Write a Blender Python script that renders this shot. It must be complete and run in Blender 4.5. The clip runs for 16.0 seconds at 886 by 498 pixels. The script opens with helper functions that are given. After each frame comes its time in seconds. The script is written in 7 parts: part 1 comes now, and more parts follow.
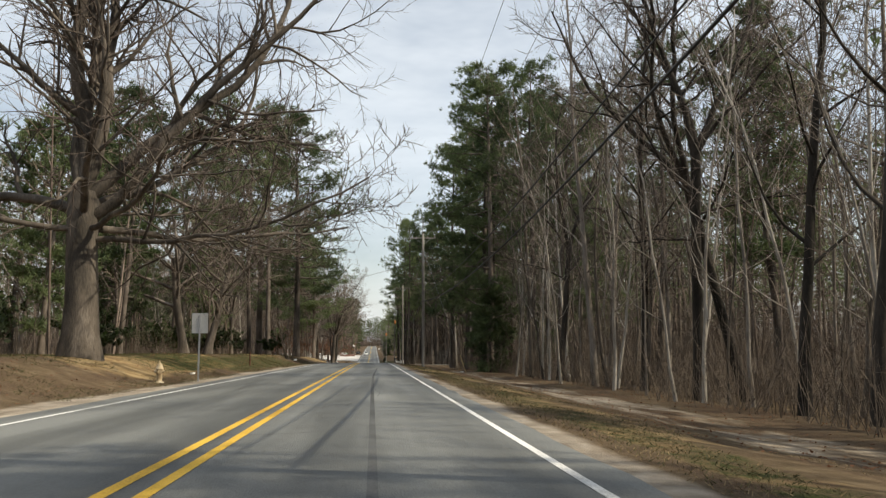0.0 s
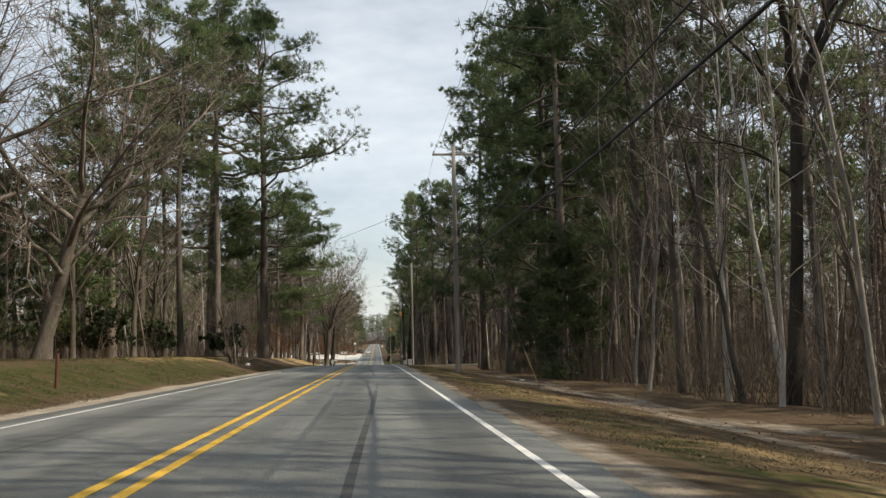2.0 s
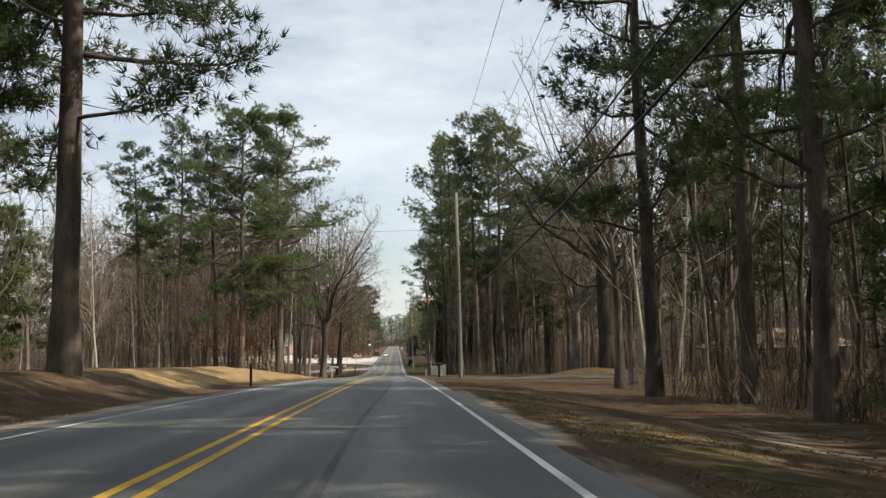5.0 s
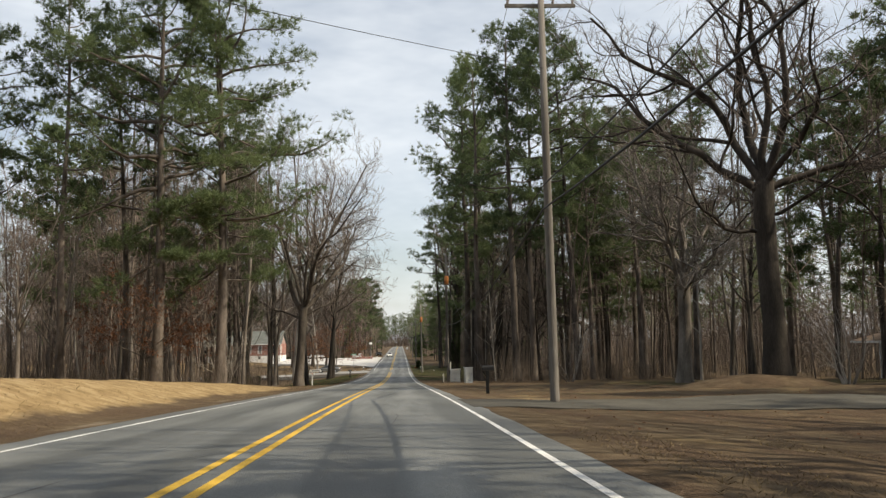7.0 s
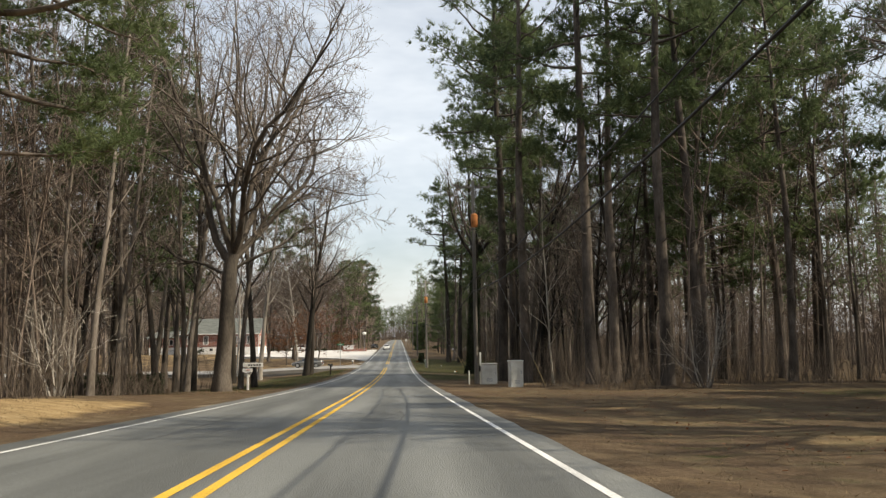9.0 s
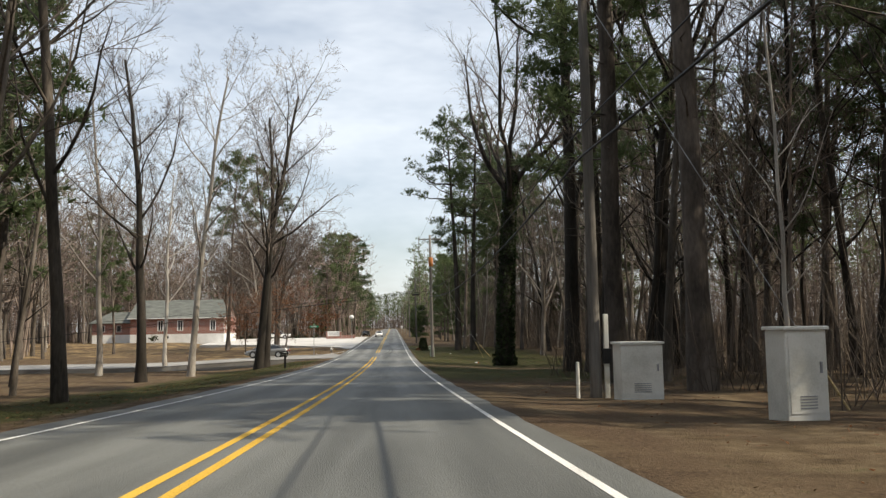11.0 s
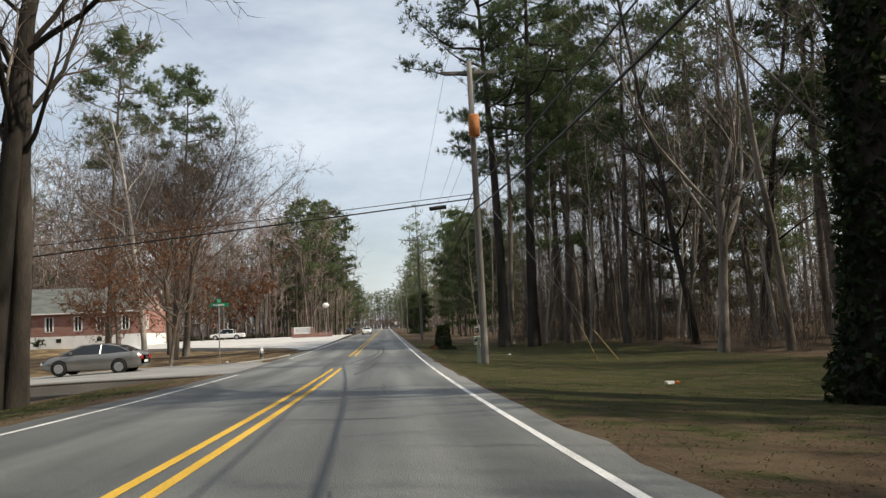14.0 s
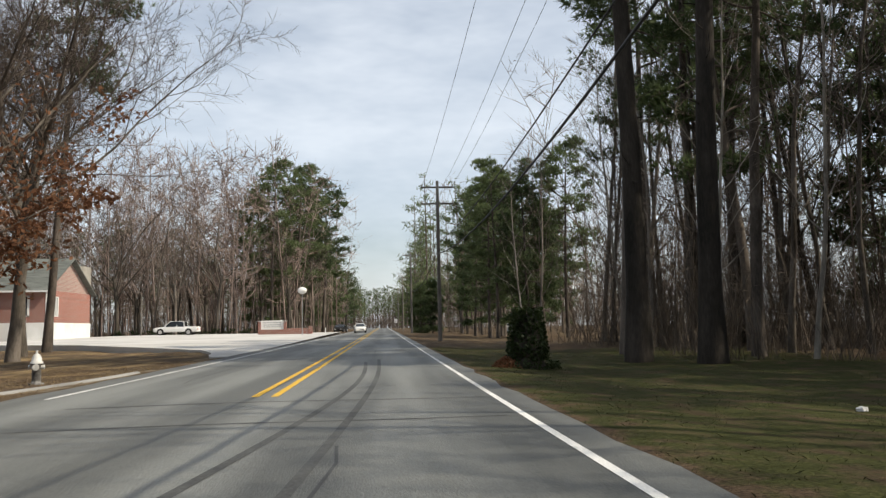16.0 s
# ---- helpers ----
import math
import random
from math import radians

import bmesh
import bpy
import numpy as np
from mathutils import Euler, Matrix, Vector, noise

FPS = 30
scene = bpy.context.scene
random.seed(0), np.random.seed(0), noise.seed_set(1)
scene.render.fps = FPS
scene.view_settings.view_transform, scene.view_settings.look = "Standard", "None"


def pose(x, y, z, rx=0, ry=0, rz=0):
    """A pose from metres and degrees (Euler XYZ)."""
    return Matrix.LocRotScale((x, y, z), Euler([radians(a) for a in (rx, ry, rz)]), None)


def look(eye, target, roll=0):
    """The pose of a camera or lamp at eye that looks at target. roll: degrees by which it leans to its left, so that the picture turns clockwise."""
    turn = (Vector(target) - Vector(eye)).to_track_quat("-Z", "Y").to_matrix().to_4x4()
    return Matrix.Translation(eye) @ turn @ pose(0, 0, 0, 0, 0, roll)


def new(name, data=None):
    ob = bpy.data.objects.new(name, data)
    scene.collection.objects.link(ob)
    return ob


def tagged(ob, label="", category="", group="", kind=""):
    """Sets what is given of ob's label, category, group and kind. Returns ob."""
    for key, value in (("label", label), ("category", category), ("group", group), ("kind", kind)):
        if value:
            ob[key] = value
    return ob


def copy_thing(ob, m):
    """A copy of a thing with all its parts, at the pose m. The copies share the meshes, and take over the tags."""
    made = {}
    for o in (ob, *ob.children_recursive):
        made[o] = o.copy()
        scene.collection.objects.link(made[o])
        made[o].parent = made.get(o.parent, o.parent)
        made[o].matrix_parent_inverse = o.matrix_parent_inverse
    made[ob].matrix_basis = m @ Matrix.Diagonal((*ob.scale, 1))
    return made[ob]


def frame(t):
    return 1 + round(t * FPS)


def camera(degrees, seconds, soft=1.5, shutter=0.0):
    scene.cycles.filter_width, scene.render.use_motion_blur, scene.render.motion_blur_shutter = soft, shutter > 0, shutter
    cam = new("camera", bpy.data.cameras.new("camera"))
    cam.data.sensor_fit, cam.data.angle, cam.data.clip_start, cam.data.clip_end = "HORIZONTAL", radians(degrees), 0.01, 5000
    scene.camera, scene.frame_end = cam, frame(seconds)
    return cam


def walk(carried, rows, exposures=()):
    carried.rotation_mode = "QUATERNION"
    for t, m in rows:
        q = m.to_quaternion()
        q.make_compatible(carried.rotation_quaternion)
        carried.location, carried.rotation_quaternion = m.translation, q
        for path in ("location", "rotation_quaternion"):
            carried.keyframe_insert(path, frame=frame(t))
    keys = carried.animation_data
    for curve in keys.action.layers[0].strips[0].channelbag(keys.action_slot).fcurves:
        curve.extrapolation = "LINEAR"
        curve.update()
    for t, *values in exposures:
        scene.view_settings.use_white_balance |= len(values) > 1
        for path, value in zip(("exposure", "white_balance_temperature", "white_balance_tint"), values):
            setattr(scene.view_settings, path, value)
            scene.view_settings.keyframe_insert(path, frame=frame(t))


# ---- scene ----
# ---- the camera and its drive ----
cam = camera(55.19, 16.0, 1.4)
EYE_HEIGHT = 1.075


def slope_at(y):
    """The road's slope: gently down, steeper in the dip, then up again."""
    return -0.015185 - 0.024124 * np.exp(-((y - 180.3) / 67.3) ** 2) + 0.019663 / (1 + np.exp(-np.clip((y - 280.4) / 10.3, -50, 50)))


RY = np.arange(-120.0, 2600.0, 1.0)
RZ = np.cumsum(np.where(RY < 620, slope_at(RY), 0.0))
RZ -= np.interp(0.0, RY, RZ)


def road_z(y):
    return float(np.interp(y, RY, RZ))


# seconds, x, y, pitch, roll, yaw
DRIVE = [
    (0.0, 1.85, 0.00, 6.14, -0.15, -4.64), (0.5, 1.81, 8.82, 6.33, 0.04, -4.67), (1.0, 1.86, 17.66, 6.24, 0.44, -4.68),
    (1.5, 1.98, 26.56, 6.06, 0.82, -4.65), (2.0, 2.10, 35.44, 5.93, 0.90, -4.43), (2.5, 2.19, 44.30, 5.96, 1.05, -4.20),
    (3.0, 2.22, 53.28, 5.96, 1.21, -4.08), (3.5, 2.24, 62.30, 6.07, 1.28, -3.83), (4.0, 2.25, 71.22, 6.02, 1.28, -3.57),
    (4.5, 2.24, 80.16, 6.04, 1.18, -3.34), (5.0, 2.20, 89.13, 6.12, 1.08, -3.15), (5.5, 2.16, 98.12, 6.20, 1.02, -3.01),
    (6.0, 2.09, 107.14, 6.26, 1.01, -2.91), (6.5, 2.01, 116.19, 6.27, 1.02, -2.86), (7.0, 1.93, 125.27, 6.19, 0.97, -2.88),
    (7.5, 1.90, 134.36, 6.02, 0.86, -2.89), (8.0, 1.95, 143.54, 6.00, 0.63, -2.85), (8.5, 1.89, 152.75, 6.04, 0.60, -2.96),
    (9.0, 1.86, 161.99, 5.84, 0.65, -3.00), (9.5, 1.89, 171.27, 5.43, 0.69, -3.09), (10.0, 1.92, 180.55, 5.23, 0.69, -3.18),
    (10.5, 1.93, 189.83, 5.17, 0.75, -3.26), (11.0, 1.95, 199.10, 5.18, 0.91, -3.35), (11.5, 1.96, 208.36, 5.17, 1.23, -3.46),
    (12.0, 1.97, 217.59, 5.07, 1.70, -3.60), (12.5, 1.98, 226.79, 4.80, 2.27, -3.77), (13.0, 1.96, 235.94, 4.92, 2.67, -3.90),
    (13.5, 1.96, 244.98, 4.90, 2.65, -3.86), (14.0, 1.98, 253.88, 5.21, 2.35, -3.85), (14.5, 1.95, 262.75, 5.10, 1.97, -3.90),
    (15.0, 1.94, 271.53, 5.16, 1.40, -3.92), (15.5, 1.87, 280.33, 5.38, 0.97, -3.97), (16.0, 1.92, 289.06, 5.32, 0.92, -3.99)]
walk(cam, [(t, pose(x, y, road_z(y) + EYE_HEIGHT, 90 + pi, ro, ya)) for t, x, y, pi, ro, ya in DRIVE],
     exposures=[(0.0, 0.08, 7150, 8), (3.0, 0.08, 7150, 8), (4.2, 0.13, 7150, 8), (6.5, 0.08, 7200, 9), (8.0, 0.06, 7220, 9), (9.5, 0.22, 7250, 9), (12.0, 0.08, 6880, 9), (14.0, -0.05, 6880, 9), (16.0, -0.02, 6880, 9)])

# ---- world and sun ----
SUN_ELEV, SUN_AZ = 46.0, 108.0     # azimuth in degrees, clockwise from +y (ahead) towards +x
world = bpy.data.worlds.new("sky")
scene.world = world
world.use_nodes = True
wn, wl = world.node_tree.nodes, world.node_tree.links
wn.clear()
w_out, w_bg = wn.new("ShaderNodeOutputWorld"), wn.new("ShaderNodeBackground")
sky = wn.new("ShaderNodeTexSky")
sky.sky_type, sky.sun_disc = "NISHITA", False
sky.sun_elevation, sky.sun_rotation = radians(SUN_ELEV), radians(SUN_AZ)
sky.air_density, sky.dust_density, sky.ozone_density = 1.0, 1.5, 1.5
w_tc, w_map, w_noise = wn.new("ShaderNodeTexCoord"), wn.new("ShaderNodeMapping"), wn.new("ShaderNodeTexNoise")
w_map.inputs["Scale"].default_value = (1.5, 1.5, 4.5)
w_noise.inputs["Scale"].default_value, w_noise.inputs["Detail"].default_value = 1.6, 5
w_noise.inputs["Roughness"].default_value = 0.62
w_ramp = wn.new("ShaderNodeValToRGB")
w_ramp.color_ramp.elements[0].position, w_ramp.color_ramp.elements[1].position = 0.36, 0.66
w_ramp.color_ramp.elements[0].color, w_ramp.color_ramp.elements[1].color = (0.28, 0.28, 0.28, 1), (0.7, 0.7, 0.7, 1)
w_mix = wn.new("ShaderNodeMix")
w_mix.data_type = "RGBA"
w_mix.inputs["B"].default_value = (8.2, 8.95, 10.1, 1)
wl.new(w_tc.outputs["Generated"], w_map.inputs["Vector"])
wl.new(w_map.outputs["Vector"], w_noise.inputs["Vector"])
wl.new(w_noise.outputs["Fac"], w_ramp.inputs["Fac"])
wl.new(w_ramp.outputs["Color"], w_mix.inputs["Factor"])
wl.new(sky.outputs["Color"], w_mix.inputs["A"])
wl.new(w_mix.outputs["Result"], w_bg.inputs["Color"])
w_bg.inputs["Strength"].default_value = 0.121
wl.new(w_bg.outputs["Background"], w_out.inputs["Surface"])

sun = new("sun", bpy.data.lights.new("sun", "SUN"))
sun.data.energy, sun.data.angle, sun.data.color = 5.0, radians(0.6), (1.0, 0.92, 0.79)
se, sa = radians(SUN_ELEV), radians(SUN_AZ)
sun_from = Vector((math.sin(sa) * math.cos(se), math.cos(sa) * math.cos(se), math.sin(se)))
sun.matrix_world = look(sun_from * 200, (0, 0, 0))


# ---- materials ----
def material(name, colours, scale=4.0, rough=0.85, bump=0.3, fine=30.0, stretch=(1, 1, 1), metal=0.0, spread=0.35, spec=0.3, vary=0.0, coords="Object"):
    """Noise at two scales through a ramp of colours, fine relief, and an offset by object."""
    m = bpy.data.materials.new(name)
    m.use_nodes = True
    n, l = m.node_tree.nodes, m.node_tree.links
    b = n["Principled BSDF"]
    b.inputs["Roughness"].default_value, b.inputs["Metallic"].default_value = rough, metal
    b.inputs["Specular IOR Level"].default_value = spec
    tc, mp = n.new("ShaderNodeTexCoord"), n.new("ShaderNodeMapping")
    mp.inputs["Scale"].default_value = stretch
    l.new(tc.outputs[coords], mp.inputs["Vector"])
    n1, n2, mx, rp = n.new("ShaderNodeTexNoise"), n.new("ShaderNodeTexNoise"), n.new("ShaderNodeMath"), n.new("ShaderNodeValToRGB")
    n1.inputs["Scale"].default_value, n1.inputs["Detail"].default_value = scale, 5
    n2.inputs["Scale"].default_value, n2.inputs["Detail"].default_value = fine, 4
    l.new(mp.outputs["Vector"], n1.inputs["Vector"])
    l.new(mp.outputs["Vector"], n2.inputs["Vector"])
    mx.operation = "MULTIPLY_ADD"
    l.new(n2.outputs["Fac"], mx.inputs[0])
    mx.inputs[1].default_value = spread
    l.new(n1.outputs["Fac"], mx.inputs[2])
    sub = n.new("ShaderNodeMath")
    sub.operation = "SUBTRACT"
    l.new(mx.outputs[0], sub.inputs[0])
    sub.inputs[1].default_value = spread / 2
    src = sub.outputs[0]
    if vary:
        oi, ma = n.new("ShaderNodeObjectInfo"), n.new("ShaderNodeMath")
        ma.operation = "MULTIPLY_ADD"
        l.new(oi.outputs["Random"], ma.inputs[0])
        ma.inputs[1].default_value = vary
        l.new(src, ma.inputs[2])
        s2 = n.new("ShaderNodeMath")
        s2.operation = "SUBTRACT"
        l.new(ma.outputs[0], s2.inputs[0])
        s2.inputs[1].default_value = vary / 2
        src = s2.outputs[0]
    l.new(src, rp.inputs["Fac"])
    el = rp.color_ramp.elements
    while len(el) < len(colours):
        el.new(0.5)
    for i, c in enumerate(colours):
        el[i].position = 0.28 + 0.44 * i / max(1, len(colours) - 1)
        el[i].color = (*c, 1)
    l.new(rp.outputs["Color"], b.inputs["Base Color"])
    if bump:
        bp = n.new("ShaderNodeBump")
        bp.inputs["Strength"].default_value, bp.inputs["Distance"].default_value = bump, 0.02
        l.new(n2.outputs["Fac"], bp.inputs["Height"])
        l.new(bp.outputs["Normal"], b.inputs["Normal"])
    return m


M_BARK = material("grey_bark", [(0.043, 0.037, 0.030), (0.112, 0.094, 0.076), (0.234, 0.204, 0.176)], 1.2, 0.9, 0.8, 18, (1, 1, 0.25), vary=0.3)
# Near black: dark bark, deepened by the shade on backlit trunks.
M_BARK_DARK_SHADED = material("dark_shaded_bark", [(0.014, 0.012, 0.009), (0.036, 0.030, 0.024), (0.074, 0.061, 0.050)], 1.2, 0.92, 0.9, 16, (1, 1, 0.25), vary=0.2)
M_BARK_PALE = material("pale_bark", [(0.16, 0.14, 0.12), (0.32, 0.29, 0.25), (0.48, 0.45, 0.4)], 0.9, 0.85, 0.5, 14, (1, 1, 0.3), vary=0.25)
# Grey oak bark made paler: some of the sun on the trunk is in it.
M_BARK_MID = material("sunlit_grey_bark", [(0.07, 0.06, 0.05), (0.17, 0.15, 0.128), (0.3, 0.27, 0.235)], 1.1, 0.9, 0.8, 18, (1, 1, 0.25), vary=0.2)
M_PINE_BARK = material("pine_bark", [(0.041, 0.034, 0.028), (0.099, 0.082, 0.068), (0.188, 0.157, 0.133)], 1.5, 0.92, 0.9, 14, (1, 1, 0.35), vary=0.25)
M_TWIG = material("twig_bark", [(0.062, 0.048, 0.039), (0.132, 0.105, 0.088), (0.227, 0.189, 0.158)], 0.5, 0.9, 0, 6, vary=0.4)
# Paler copy of twig_bark; on the lawn oak it stands for sunlit twigs.
M_TWIG_PALE = material("pale_twig_bark", [(0.09, 0.075, 0.062), (0.17, 0.145, 0.122), (0.26, 0.23, 0.2)], 0.5, 0.9, 0, 6, vary=0.2)
M_NEEDLE = material("pine_needles", [(0.050, 0.074, 0.032), (0.099, 0.134, 0.058), (0.168, 0.211, 0.096)], 0.5, 0.7, 0, 5, vary=0.3, spec=0.35)
M_LEAF_DRY = material("dry_leaves", [(0.10, 0.043, 0.022), (0.19, 0.088, 0.046), (0.27, 0.15, 0.085)], 1.2, 0.8, 0, 9, vary=0.2)
M_EVERGREEN = material("evergreen_leaves", [(0.013, 0.021, 0.008), (0.028, 0.044, 0.014), (0.052, 0.072, 0.026)], 1.0, 0.6, 0, 8, vary=0.3)


def let_light_through(m, share):
    """Thin leaves and needles pass part of the light on."""
    n, l = m.node_tree.nodes, m.node_tree.links
    b, out = n["Principled BSDF"], n["Material Output"]
    tr, mx = n.new("ShaderNodeBsdfTranslucent"), n.new("ShaderNodeMixShader")
    l.new(b.inputs["Base Color"].links[0].from_socket, tr.inputs["Color"])
    mx.inputs["Fac"].default_value = share
    l.new(b.outputs["BSDF"], mx.inputs[1])
    l.new(tr.outputs["BSDF"], mx.inputs[2])
    l.new(mx.outputs["Shader"], out.inputs["Surface"])


for _m in (M_NEEDLE, M_LEAF_DRY, M_EVERGREEN):
    let_light_through(_m, 0.45)
M_BRUSH = material("brush_twigs", [(0.047, 0.036, 0.028), (0.103, 0.082, 0.064), (0.178, 0.144, 0.116)], 0.4, 0.95, 0, 5, vary=0.3)
M_POLE = material("weathered_pole_wood", [(0.11, 0.099, 0.086), (0.19, 0.174, 0.154), (0.29, 0.27, 0.242)], 2.0, 0.9, 0.7, 25, (1, 1, 0.08), vary=0.2)
M_CABLE = material("black_cable", [(0.012, 0.012, 0.012), (0.03, 0.03, 0.03)], 3, 0.6, 0)
M_YELLOW = material("yellow_paint", [(0.42, 0.25, 0.03), (0.62, 0.38, 0.045), (0.7, 0.45, 0.07)], 1.2, 0.75, 0.3, 60, (1, 0.3, 1), coords="Object", spread=0.6)
M_WHITE = material("white_paint", [(0.42, 0.42, 0.4), (0.68, 0.68, 0.66), (0.8, 0.8, 0.78)], 1.5, 0.75, 0.3, 60, (1, 0.3, 1), spread=0.6)
M_ROAD = material("asphalt", [(0.085, 0.088, 0.084), (0.125, 0.129, 0.123), (0.165, 0.169, 0.161)], 0.25, 0.66, 0.5, 70, (1, 0.18, 1), spread=0.5, spec=0.5)
rn, rl = M_ROAD.node_tree.nodes, M_ROAD.node_tree.links
r_geo, r_sep = rn.new("ShaderNodeNewGeometry"), rn.new("ShaderNodeSeparateXYZ")
r_wave, r_ma, r_nz, r_mul, r_mix = rn.new("ShaderNodeMath"), rn.new("ShaderNodeMath"), rn.new("ShaderNodeTexNoise"), rn.new("ShaderNodeMath"), rn.new("ShaderNodeMix")
r_map = rn.new("ShaderNodeMapping")
r_map.inputs["Scale"].default_value = (0.9, 0.05, 1)
rl.new(r_geo.outputs["Position"], r_sep.inputs["Vector"])
rl.new(r_geo.outputs["Position"], r_map.inputs["Vector"])
rl.new(r_map.outputs["Vector"], r_nz.inputs["Vector"])
r_nz.inputs["Scale"].default_value, r_nz.inputs["Detail"].default_value = 1.3, 6
r_wave.operation, r_ma.operation, r_mul.operation = "SINE", "MULTIPLY", "MULTIPLY_ADD"
r_ma.inputs[1].default_value = 3.45      # two wheel paths to a lane
rl.new(r_sep.outputs["X"], r_ma.inputs[0])
rl.new(r_ma.outputs[0], r_wave.inputs[0])
rl.new(r_wave.outputs[0], r_mul.inputs[0])
r_mul.inputs[1].default_value = 0.10
rl.new(r_nz.outputs["Fac"], r_mul.inputs[2])
r_ramp = rn.new("ShaderNodeValToRGB")
r_ramp.color_ramp.elements[0].position, r_ramp.color_ramp.elements[1].position = 0.36, 0.66
r_ramp.color_ramp.elements[0].color, r_ramp.color_ramp.elements[1].color = (0.62, 0.63, 0.62, 1), (1.24, 1.25, 1.24, 1)
rl.new(r_mul.outputs[0], r_ramp.inputs["Fac"])
r_mix.data_type, r_mix.blend_type = "RGBA", "MULTIPLY"
r_mix.inputs["Factor"].default_value = 1.0
r_base = rn["Principled BSDF"].inputs["Base Color"]
rl.new(r_base.links[0].from_socket, r_mix.inputs["A"])
rl.new(r_ramp.outputs["Color"], r_mix.inputs["B"])
rl.new(r_mix.outputs["Result"], r_base)
M_LOT = material("pale_concrete", [(0.36, 0.355, 0.34), (0.48, 0.47, 0.45), (0.56, 0.55, 0.53)], 0.15, 0.9, 0.3, 40, spread=0.4)
# Grey as the road, made paler: part of the sunlight is in this colour.
M_STREET = material("sun_paled_street", [(0.19, 0.187, 0.18), (0.26, 0.255, 0.245), (0.33, 0.325, 0.31)], 0.3, 0.9, 0.3, 40, spread=0.4)


def ground_material():
    m = bpy.data.materials.new("ground_cover")
    m.use_nodes = True
    n, l = m.node_tree.nodes, m.node_tree.links
    b = n["Principled BSDF"]
    b.inputs["Roughness"].default_value, b.inputs["Specular IOR Level"].default_value = 0.95, 0.1
    geo, at = n.new("ShaderNodeNewGeometry"), n.new("ShaderNodeAttribute")
    at.attribute_name = "cover"
    sep = n.new("ShaderNodeSeparateColor")
    l.new(at.outputs["Color"], sep.inputs["Color"])

    def tex(scale, detail=6, stretch=(1, 1, 1), rough=0.6):
        mp, t = n.new("ShaderNodeMapping"), n.new("ShaderNodeTexNoise")
        mp.inputs["Scale"].default_value = stretch
        t.inputs["Scale"].default_value, t.inputs["Detail"].default_value, t.inputs["Roughness"].default_value = scale, detail, rough
        l.new(geo.outputs["Position"], mp.inputs["Vector"])
        l.new(mp.outputs["Vector"], t.inputs["Vector"])
        return t.outputs["Fac"]

    def ramp(src, cols, lo=0.3, hi=0.7):
        r = n.new("ShaderNodeValToRGB")
        el = r.color_ramp.elements
        while len(el) < len(cols):
            el.new(0.5)
        for i, c in enumerate(cols):
            el[i].position, el[i].color = lo + (hi - lo) * i / (len(cols) - 1), (*c, 1)
        l.new(src, r.inputs["Fac"])
        return r.outputs["Color"]

    def mask(weight, noise_src):
        a, c = n.new("ShaderNodeMath"), n.new("ShaderNodeMath")
        a.operation, c.operation = "ADD", "MULTIPLY_ADD"
        l.new(weight, a.inputs[0])
        l.new(noise_src, a.inputs[1])
        l.new(a.outputs[0], c.inputs[0])
        c.inputs[1].default_value, c.inputs[2].default_value = 5.0, -4.5
        c.use_clamp = True
        return c.outputs[0]

    def mix(fac, a, c):
        x = n.new("ShaderNodeMix")
        x.data_type = "RGBA"
        l.new(fac, x.inputs["Factor"])
        l.new(a, x.inputs["A"])
        l.new(c, x.inputs["B"])
        return x.outputs["Result"]
    big, mid, fine, streak = tex(0.35), tex(1.7), tex(22, 5), tex(0.5, 6, (1.6, 0.35, 1))
    litter = ramp(fine, [(0.033, 0.023, 0.015), (0.086, 0.058, 0.037), (0.16, 0.112, 0.074)])
    straw = ramp(mid, [(0.058, 0.041, 0.024), (0.115, 0.084, 0.051), (0.185, 0.14, 0.089)])
    base = mix(ramp(streak, [(0, 0, 0), (1, 1, 1)], 0.4, 0.6), litter, straw)
    gold = ramp(mid, [(0.19, 0.128, 0.062), (0.3, 0.212, 0.108), (0.39, 0.295, 0.165)])
    green = ramp(fine, [(0.020, 0.023, 0.008), (0.041, 0.046, 0.014), (0.082, 0.081, 0.031)])
    sand = ramp(mid, [(0.2, 0.165, 0.125), (0.31, 0.265, 0.21), (0.42, 0.37, 0.305)])
    col = mix(mask(sep.outputs["Red"], big), base, gold)
    col = mix(mask(sep.outputs["Green"], mid), col, green)
    col = mix(mask(sep.outputs["Blue"], streak), col, sand)
    l.new(col, b.inputs["Base Color"])
    bp = n.new("ShaderNodeBump")
    bp.inputs["Strength"].default_value, bp.inputs["Distance"].default_value = 0.9, 0.05
    l.new(fine, bp.inputs["Height"])
    l.new(bp.outputs["Normal"], b.inputs["Normal"])
    return m


M_GROUND = ground_material()


